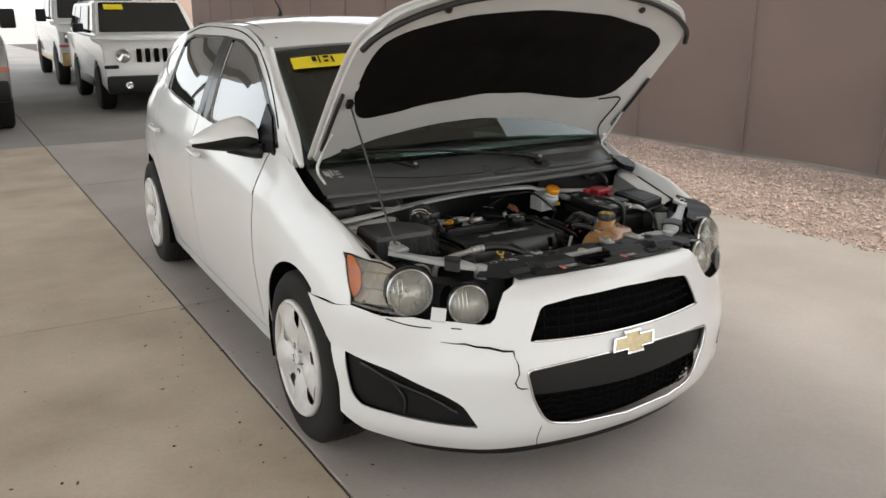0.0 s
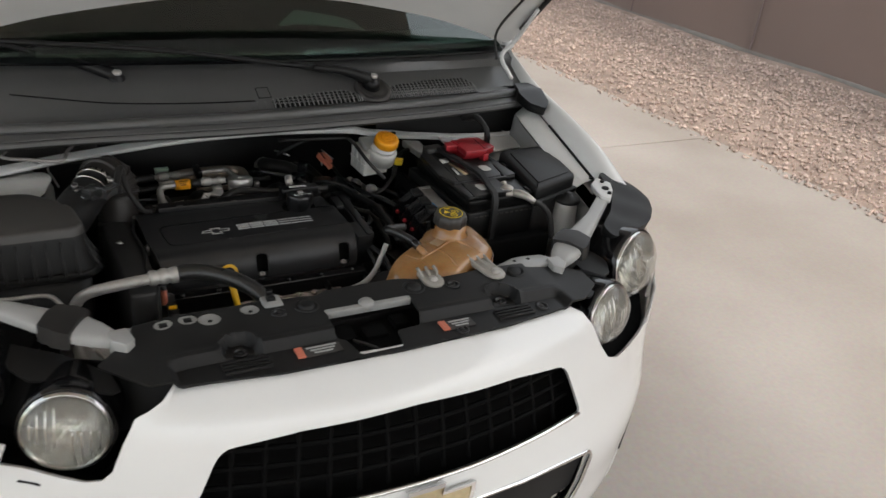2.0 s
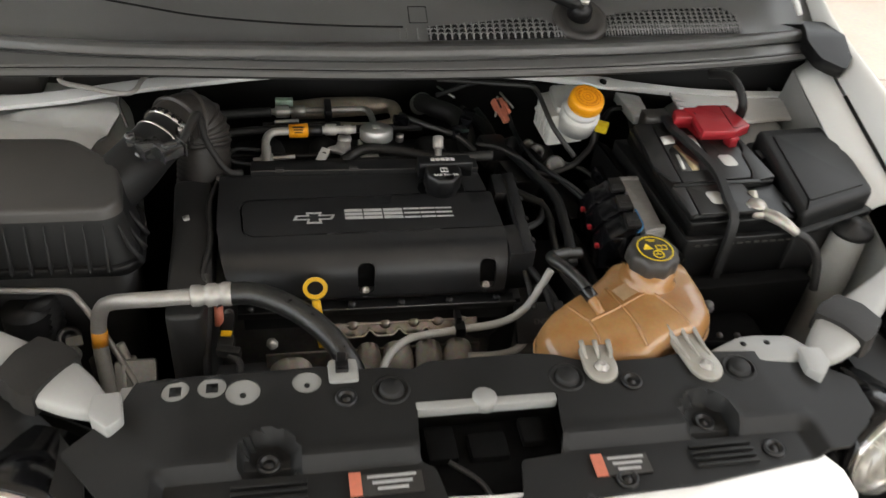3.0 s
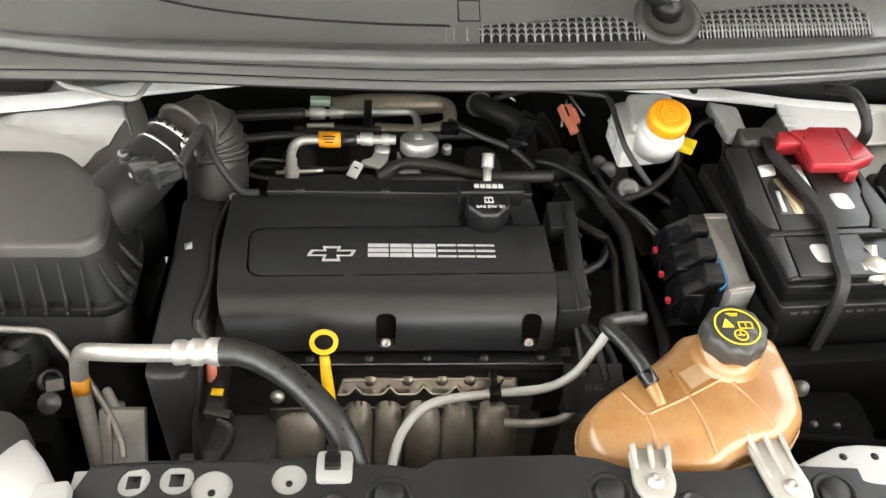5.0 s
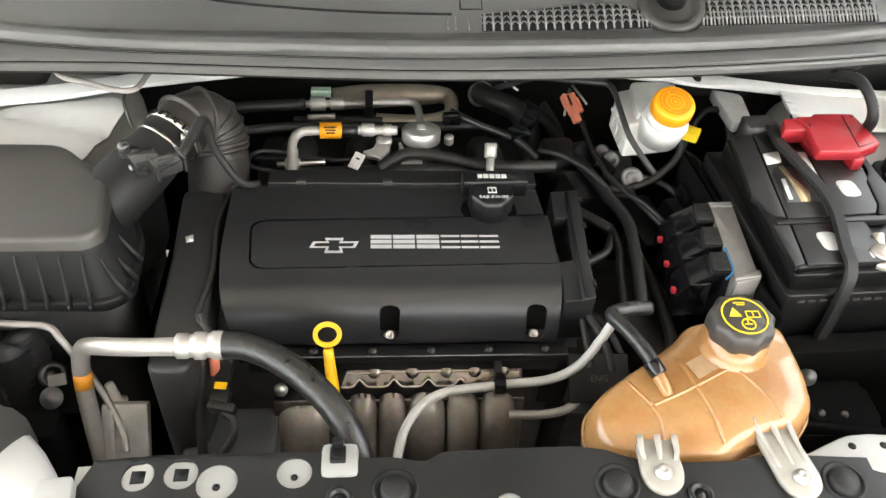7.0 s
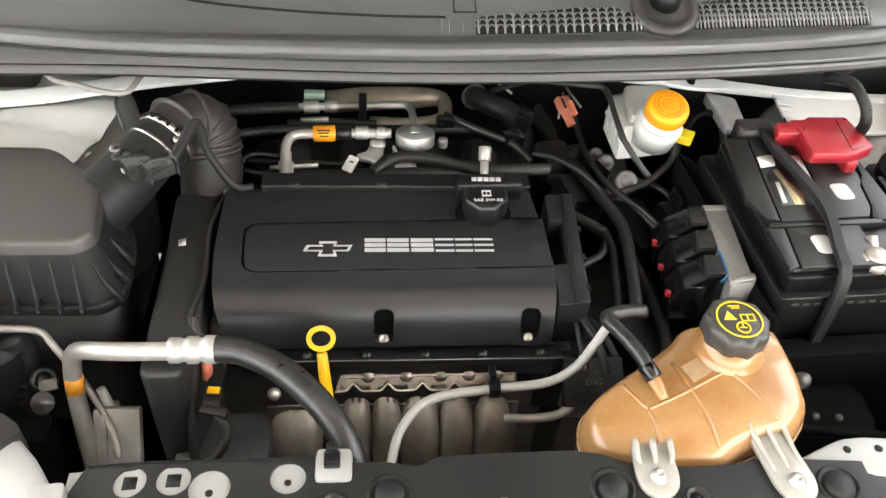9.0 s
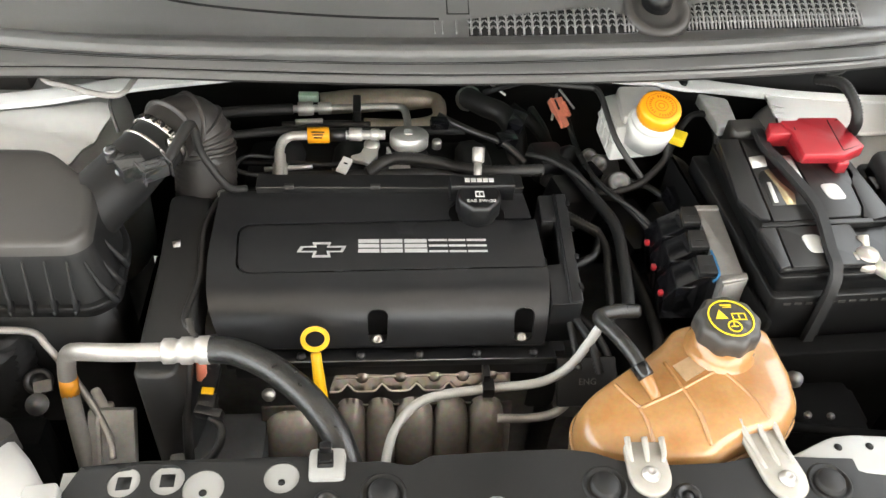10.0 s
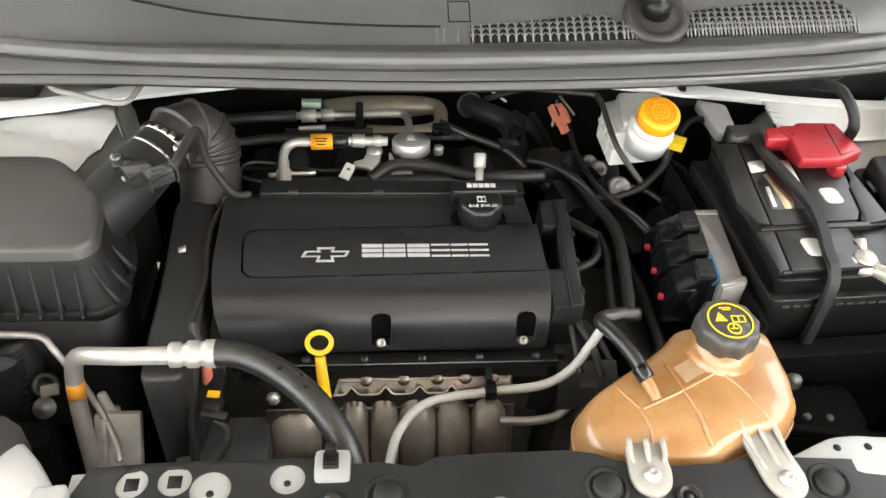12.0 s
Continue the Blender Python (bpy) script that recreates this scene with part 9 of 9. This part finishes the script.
runs = [
    ([(0.1750, 0.104, 0.718), (0.1799, 0.0597, 0.706), (0.1845, 0.0111, 0.705), (0.1953, -0.0347, 0.705), (0.2164, -0.066, 0.705), (0.2380, -0.105, 0.70), (0.255, -0.125, 0.69)], 0.0046, 0.0007),
    ([(0.1300, 0.045, 0.70), (0.1603, 0.0109, 0.70), (0.1833, -0.0574, 0.70), (0.2010, -0.1168, 0.70), (0.1960, -0.1843, 0.70), (0.1890, -0.2343, 0.70), (0.1830, -0.272, 0.695)], 0.0080, 0.0),
    ([(0.1380, -0.082, 0.690), (0.1482, -0.0900, 0.690), (0.1666, -0.1075, 0.690), (0.1790, -0.1190, 0.690)], 0.0082, 0.0024),
    ([(0.1790, -0.1190, 0.690), (0.1822, -0.1400, 0.690), (0.1817, -0.1650, 0.690), (0.1755, -0.1944, 0.690), (0.1690, -0.2436, 0.688), (0.166, -0.265, 0.675)], 0.0062, 0.0010),
    ([(0.1340, -0.176, 0.683), (0.1467, -0.1713, 0.685), (0.1661, -0.1577, 0.685), (0.1797, -0.1304, 0.687)], 0.0060, 0.0),
    ([(0.1806, 0.0248, 0.71), (0.189, -0.0218, 0.71), (0.2074, -0.0659, 0.71), (0.2283, -0.0937, 0.71), (0.2495, -0.1171, 0.70)], 0.0034, 0.0),
    ([(0.115, -0.258, 0.692), (0.122, -0.280, 0.69), (0.132, -0.305, 0.685), (0.142, -0.33, 0.66)], 0.0055, 0.0012),
    ([(0.112, -0.262, 0.690), (0.114, -0.285, 0.680), (0.120, -0.320, 0.655)], 0.0050, 0.0012),
    ([(0.10, 0.16, 0.70), (0.135, 0.12, 0.69), (0.15, 0.05, 0.68), (0.13, 0.0, 0.68)], 0.010, 0.0016),
    ([(0.21, -0.10, 0.66), (0.23, -0.18, 0.65), (0.235, -0.26, 0.64), (0.22, -0.32, 0.63)], 0.008, 0.0),
    ([(0.05, 0.14, 0.74), (0.12, 0.10, 0.79), (0.175, 0.075, 0.80), (0.205, 0.085, 0.80)], 0.0045, 0.0),
    ([(0.305, 0.015, 0.715), (0.330, 0.055, 0.735), (0.350, 0.072, 0.748), (0.367, 0.058, 0.758), (0.375, 0.030, 0.740), (0.37, -0.01, 0.70)], 0.0050, 0.0),
    ([(0.10, 0.02, 0.715), (0.13, 0.00, 0.72), (0.165, -0.03, 0.715), (0.19, -0.06, 0.70), (0.20, -0.10, 0.685)], 0.0040, 0.0),
    ([(-0.30, 0.03, 0.69), (-0.22, 0.015, 0.70), (-0.17, 0.01, 0.702), (-0.12, 0.03, 0.70), (-0.05, 0.0, 0.70)], 0.0045, 0.0008),
    ([(-0.26, -0.03, 0.712), (-0.30, -0.02, 0.716), (-0.29, 0.01, 0.716), (-0.25, 0.015, 0.71)], 0.0032, 0.0),
    ([(0.24, -0.02, 0.70), (0.28, -0.03, 0.69), (0.30, -0.07, 0.68), (0.285, -0.12, 0.67)], 0.0052, 0.001),
    ([(0.12, -0.20, 0.64), (0.16, -0.24, 0.63), (0.18, -0.29, 0.60), (0.17, -0.34, 0.56)], 0.0060, 0.0012),
]
for pts, r, ribs in runs:
    bm = bmesh.new()
    tube(bm, pts, r, 8, 6, ribs, 0.004)
    part("cable", bm, LOOM if ribs < 0.002 else HOSE, loom)
for c, s_ in (((0.135, 0.035, 0.69), (0.05, 0.05, 0.04)), ((0.165, -0.02, 0.66), (0.06, 0.06, 0.06)), ((0.25, -0.05, 0.62), (0.06, 0.10, 0.06)), ((0.285, -0.07, 0.66), (0.03, 0.05, 0.05)), ((0.23, -0.24, 0.60), (0.09, 0.10, 0.06))):
    bm = bmesh.new()
    box(bm, c, s_, 0.008, Euler((0.1, 0.15, 0.3)).to_matrix())
    part("connector_block", bm, BLACK_SATIN, loom)
bm = bmesh.new()
lathe(bm, [(0.022, 0), (0.022, 0.04), (0.018, 0.044), (0, 0.044)], (0.150, 0.055, 0.67), (0.5, -0.5, 0.6), 16)
part("solenoid", bm, BLACK_SATIN, loom)
for a, b in (((0.19, 0.13, 0.72), (0.17, 0.16, 0.735)), ((0.15, 0.10, 0.72), (0.17, 0.17, 0.72)), ((0.06, 0.19, 0.73), (0.085, 0.15, 0.73))):
    bm = bmesh.new()
    rod(bm, a, b, 0.002, 6)
    part("bright_wire", bm, ALLOY, loom)
# grommet and conduit at the right rear
bm = bmesh.new()
tube(bm, [(0.478, 0.010, 0.850), (0.487, -0.024, 0.866), (0.492, -0.046, 0.864), (0.499, -0.062, 0.850), (0.503, -0.068, 0.834), (0.512, -0.056, 0.815), (0.522, -0.040, 0.795)], 0.0078, 10, 8, 0.0018, 0.005)
part("conduit", bm, BLACK_SOFT, loom, "ribbed black conduit")
bm = bmesh.new()
lathe(bm, [(0.030, 0), (0.028, 0.006), (0.014, 0.009), (0.012, 0.016), (0, 0.016)], (0.548, 0.105, 0.832), (0, -0.6, 0.8), 24)
part("grommet", bm, BLACK_SOFT, loom)
# left rear cable under the cowl
bm = bmesh.new()
tube(bm, [(-0.520, 0.060, 0.828), (-0.530, 0.024, 0.830), (-0.518, 0.008, 0.830), (-0.491, -0.002, 0.830), (-0.453, -0.018, 0.830), (-0.426, -0.017, 0.830), (-0.416, 0.023, 0.830), (-0.40, 0.07, 0.825)], 0.0036, 8, 6)
part("cable", bm, STEEL, loom, "pale grey cable")
for c, s_ in (((-0.50, 0.16, 0.80), (0.30, 0.08, 0.08)), ((-0.62, 0.10, 0.80), (0.10, 0.06, 0.05))):
    bm = bmesh.new()
    box(bm, c, s_, 0.01)
    part("dark_plate", bm, GREY_PLASTIC, loom)
bm = bmesh.new()
slab(bm, rounded([(0.360, 0.100), (0.402, 0.085), (0.396, 0.020), (0.366, 0.010)], 0.008), 0.755, 0.770, 0.002)
part("grey_bracket", bm, LIGHT_CAST, loom, "pale grey bracket")
eng = bpy.data.curves.new("panel_text", "FONT")
eng.body, eng.size, eng.align_x, eng.extrude = "ENG", 0.011, "CENTER", 0.0003
word = new("panel_text", eng)
word.parent = loom
word.matrix_parent_inverse = home(loom).inverted()
word.matrix_basis = Matrix.Translation((0.1385, -0.3135, 0.618)) @ Euler((radians(42), 0, 0)).to_matrix().to_4x4()
word.data.materials.append(CAST)
bm = bmesh.new()
box(bm, (0.140, -0.302, 0.610), (0.075, 0.012, 0.060), 0.004, Euler((radians(-48), 0, 0)).to_matrix())
part("side_panel", bm, BLACK_SOFT, loom)
# lower right: gearbox, brackets, small bolts
gear = thing("gearbox", (0.3, -0.2, 0.3), "dark gearbox casting low beside the engine", "gearbox")
bm = bmesh.new()
box(bm, (0.24, -0.15, 0.42), (0.26, 0.30, 0.22), 0.03)
part("case", bm, CAST, gear)
bm = bmesh.new()
box(bm, (0.37, -0.37, 0.56), (0.16, 0.08, 0.16), 0.01)
for k in range(6):
    box(bm, (0.335 + 0.02 * (k % 3), -0.412, 0.60 - 0.03 * (k // 3)), (0.012, 0.006, 0.012), 0.001)
box(bm, (0.43, -0.365, 0.622), (0.05, 0.05, 0.030), 0.006)
tube(bm, [(0.30, -0.395, 0.640), (0.36, -0.40, 0.645), (0.42, -0.405, 0.640), (0.50, -0.40, 0.62)], 0.006, 8, 4)
part("bracket", bm, DARK, gear)
for x, y, z in ((0.345, -0.384, 0.6475), (0.375, -0.386, 0.6485), (0.402, -0.388, 0.6475)):
    bm = bmesh.new()
    lathe(bm, [(0.0045, 0), (0.0045, 0.003), (0, 0.004)], (x, y, z), (0, -0.4, 1), 8)
    part("small_bolt", bm, CAST, gear)
bm = bmesh.new()
lathe(bm, [(0.010, 0), (0.010, 0.003), (0.007, 0.004), (0.007, 0.010), (0, 0.010)], (0.360, -0.356, 0.676), (0, -0.4, 1), 12)
part("bolt", bm, CAST, gear)

# ---- parked vehicles further up the lane, all facing this way ----


def parked(name, label, category, x, y, size, paint, lower, wheel_r, hood, screen, pickup=False, round_lamps=False, slots=7, group="parked vehicles"):
    """A vehicle with its front face at (x, y). size: width, length, height; hood: length, height; screen: foot and head of the glass."""
    w, length, height = size
    hl, hz = hood
    s0, s1 = screen
    base = 0.30 if not pickup else 0.42
    v = thing(name, (x, y + length / 2, 0), label, category, group)
    side = Matrix(((0, 0, 1, x), (1, 0, 0, y), (0, 1, 0, 0), (0, 0, 0, 1)))
    front_axle, rear_axle = 0.86 + 0.12 * pickup, length - 0.95

    def arch_pts(c):
        return [(c - (wheel_r + 0.06) * math.cos(a), wheel_r + (wheel_r + 0.06) * math.sin(a)) for a in np.linspace(math.radians(8), math.radians(172), 9)]
    belt = hz + 0.06
    lower_line = [(0.05, base + 0.05)] + arch_pts(front_axle) + arch_pts(rear_axle) + [(length - 0.05, base + 0.1), (length, 0.7), (length - 0.02, belt)]
    lower_line += [(s0, belt), (s0 - 0.05, hz + 0.01), (0.25, hz - 0.04), (0.06, hz - 0.12), (0.0, hz - 0.30), (0.0, base + 0.25)]
    bm = bmesh.new()
    slab(bm, lower_line, -w / 2, w / 2, 0, side)
    bmesh.ops.recalc_face_normals(bm, faces=bm.faces)
    bmesh.ops.bevel(bm, geom=[e for e in bm.edges if abs(e.verts[0].co.x - e.verts[1].co.x) < 1e-4], offset=0.045, segments=3, affect="EDGES", profile=0.6)
    body = part("body", bm, paint, v)
    # cabin
    end = length - 0.12 if not pickup else s1 + 1.75
    bm = bmesh.new()
    lo = [(-w / 2 + 0.05, s0, belt), (w / 2 - 0.05, s0, belt), (w / 2 - 0.05, end, belt), (-w / 2 + 0.05, end, belt)]
    hi = [(-w / 2 + 0.17, s1, height), (w / 2 - 0.17, s1, height), (w / 2 - 0.17, end - 0.18, height), (-w / 2 + 0.17, end - 0.18, height)]
    a = [bm.verts.new((x + p[0], y + p[1], p[2])) for p in lo]
    b = [bm.verts.new((x + p[0], y + p[1], p[2])) for p in hi]
    for i in range(4):
        bm.faces.new((a[i], a[(i + 1) % 4], b[(i + 1) % 4], b[i]))
    bm.faces.new(b)
    bm.faces.new(a[::-1])
    bmesh.ops.bevel(bm, geom=list(bm.edges), offset=0.04, segments=2, affect="EDGES")
    part("cabin", bm, paint, v)
    L, H = [Vector((x + p[0], y + p[1], p[2])) for p in lo], [Vector((x + p[0], y + p[1], p[2])) for p in hi]

    def pane(p, q, r, s, u0, u1, v0, v1, name_, out):
        def place(u, k):
            return (p.lerp(q, u)).lerp(s.lerp(r, u), k) + out
        bm_ = sheet(rounded([(u0, v0), (u1, v0), (u1, v1), (u0, v1)], 0.04), [], place, 0.2, 0.004)
        bmesh.ops.recalc_face_normals(bm_, faces=bm_.faces)
        part(name_, bm_, GLASS_DARK, v)
    pane(L[0], L[1], H[1], H[0], 0.06, 0.94, 0.08, 0.93, "windscreen", Vector((0, -0.012, 0.01)))
    cuts = ((0.16, 0.50), (0.54, 0.80), (0.83, 0.97)) if not pickup else ((0.20, 0.60), (0.65, 0.93))
    for sx, (p, q, r, s) in ((-1, (L[0], L[3], H[3], H[0])), (1, (L[1], L[2], H[2], H[1]))):
        for u0, u1 in cuts:
            pane(p, q, r, s, u0, u1, 0.10, 0.86, "side_window", Vector((sx * 0.012, 0, 0.003)))
        # mirrors
        bm = bmesh.new()
        box(bm, (x + sx * (w / 2 + 0.13), y + s0 + 0.25, belt + 0.12), (0.17 if not pickup else 0.20, 0.09, 0.14 if not pickup else 0.26), 0.03)
        rod(bm, (x + sx * (w / 2 - 0.06), y + s0 + 0.28, belt + 0.05), (x + sx * (w / 2 + 0.10), y + s0 + 0.27, belt + 0.09), 0.025, 8)
        part("wing_mirror", bm, BLACK_TRIM, v)
    # lower cladding and bumper
    bm = bmesh.new()
    box(bm, (x, y + 0.06, base + 0.14), (w * 0.98, 0.22, 0.26), 0.05)
    bumper_ = part("bumper", bm, lower, v)
    for sx in (-1, 1):
        bm = bmesh.new()
        lathe(bm, [(0.055, 0.0), (0.055, 0.02), (0.035, 0.012), (0, 0.005)], (x + sx * w * 0.32, y - 0.052, base + 0.13), (0, -1, 0), 16)
        part("fog_lamp", bm, CHROME, bumper_)
        bm = bmesh.new()
        if round_lamps:
            lathe(bm, [(0.105, -0.02), (0.105, 0.012), (0.092, 0.016), (0.085, 0.004), (0.03, -0.01), (0, -0.01)], (x + sx * w * 0.345, y - 0.01, hz - 0.20), (0, -1, 0.12), 28)
        else:
            box(bm, (x + sx * w * 0.375, y + 0.02, hz - 0.24), (0.30, 0.12, 0.20), 0.03)
        part("headlamp", bm, REFLECTOR, v)
        bm = bmesh.new()
        box(bm, (x + sx * (w / 2 - 0.10), y + 0.01, hz - 0.36 if round_lamps else hz - 0.40), (0.20, 0.06, 0.05), 0.01)
        part("side_marker", bm, SALMON if not round_lamps else BLACK_TRIM, v)
        # sill strip
        bm = bmesh.new()
        box(bm, (x + sx * (w / 2 - 0.005), y + (front_axle + rear_axle) / 2, base + 0.10), (0.03, rear_axle - front_axle - 0.95, 0.14), 0.01)
        part("sill_cladding", bm, lower, v)
        for c in (front_axle, rear_axle):
            cx, cy = x + sx * (w / 2 - 0.10), y + c
            bm = bmesh.new()
            lathe(bm, [(wheel_r * 0.62, -0.11), (wheel_r * 0.90, -0.115), (wheel_r, -0.085), (wheel_r, 0.085), (wheel_r * 0.90, 0.115), (wheel_r * 0.62, 0.11)], (cx, cy, wheel_r), (sx, 0, 0), 32)
            wheel_ = part("wheel", bm, TYRE, v)
            bm = bmesh.new()
            lathe(bm, [(wheel_r * 0.62, 0.10), (wheel_r * 0.56, 0.085), (wheel_r * 0.2, 0.06), (0.05, 0.085), (0, 0.085)], (cx, cy, wheel_r), (sx, 0, 0), 32, lambda aa, hh: 1.0)
            part("rim", bm, WHEEL_SILVER, wheel_)
    # grille slots
    gw = w * 0.50
    for k in range(slots):
        bm = bmesh.new()
        if slots > 3:
            box(bm, (x - gw / 2 + gw * (k + 0.5) / slots, y - 0.002, hz - 0.20), (gw / slots * 0.55, 0.05, 0.20), 0.012)
        else:
            box(bm, (x, y - 0.004, hz - 0.16 - 0.10 * k), (gw, 0.05, 0.07), 0.012)
        part("grille_slot", bm, DARK, v)
    if pickup:
        bm = bmesh.new()
        box(bm, (x, y + (end + length) / 2 + 0.05, belt + 0.03), (w - 0.08, length - end - 0.15, 0.05), 0.02)
        part("bed_cover", bm, BLACK_TRIM, v)
    bm = bmesh.new()
    box(bm, (x, y + length * 0.5, base + 0.02), (w * 0.8, length * 0.8, 0.12))
    part("underbody", bm, DARK, v)
    return v


suv = parked("white_suv", "white boxy off-road car with a seven-slot grille", "car", 0.93, 10.45, (1.76, 4.40, 1.66), PAINT, BLACK_TRIM, 0.345, (1.25, 1.06), (1.25, 1.80), round_lamps=True)
for sx in (-1, 1):
    bm = bmesh.new()
    tube(bm, [(0.93 + sx * 0.62, 12.35, 1.66), (0.93 + sx * 0.62, 12.5, 1.72), (0.93 + sx * 0.62, 13.4, 1.73), (0.93 + sx * 0.62, 14.3, 1.72), (0.93 + sx * 0.62, 14.45, 1.66)], 0.02, 8)
    part("roof_rail", bm, BLACK_TRIM, suv)
bm = sheet([(0.36, 0.0), (0.66, 0.0), (0.66, 0.08), (0.36, 0.08)], [], lambda x, v: (x, 11.70 + 1.0185 * (0.40 + v) - 0.045, 1.52 + v), 0.1, 0.002)
part("lot_sticker", bm, STICKER_YELLOW, suv, "yellow lot sticker")
parked("silver_pickup", "dark silver pickup truck with a black bumper", "truck", -2.28, 8.70, (2.02, 5.60, 1.93), PAINT_SILVER, BLACK_TRIM, 0.40, (1.35, 1.22), (1.40, 2.05), pickup=True, slots=3)
parked("white_pickup", "white and tan pickup truck behind the boxy car", "truck", 0.95, 15.5, (2.0, 5.70, 1.95), PAINT, PAINT_TAN, 0.41, (1.35, 1.22), (1.40, 2.05), pickup=True, slots=3)

# ---- concrete slabs of the lane, with open joints ----
rows_y = [-12.8, -9.2, -5.6, -2.0, 1.63, 5.23, 7.8]
cols_x = [(-12.9, -8.905), (-8.895, -4.905), (-4.895, -0.906), (-0.894, 3.25)]


def slab_outline(x0, x1, y0, y1):
    def at(x, y):
        return (edge_x(y) if x > 3 else x + 0.040 - 0.027 * y, y)
    return [at(x0, y0 + 0.005), at(x1, y0 + 0.005), at(x1, y1 - 0.005), at(x0, y1 - 0.005)]


lane = thing("concrete_lane", (-1, 3, 0), "grey brown concrete lane with straight joints", "floor", kind="structure")
for x0, x1 in cols_x:
    for y0, y1 in zip(rows_y, rows_y[1:]):
        bm = bmesh.new()
        slab(bm, slab_outline(x0, x1, y0, y1), -0.03, 0.0, 0.003)
        part("slab", bm, CONCRETE if x1 > 0 else CONCRETE_TAN, lane, smooth=False)
    # far slabs in a darker concrete that paints the shade lying across them
    for y0, y1 in ((7.8, 14.0), (14.0, 22.0), (22.0, 40.0)):
        bm = bmesh.new()
        slab(bm, slab_outline(x0, x1, y0, y1), -0.03, 0.0, 0.003)
        part("slab", bm, CONCRETE_SHADED, lane, smooth=False)
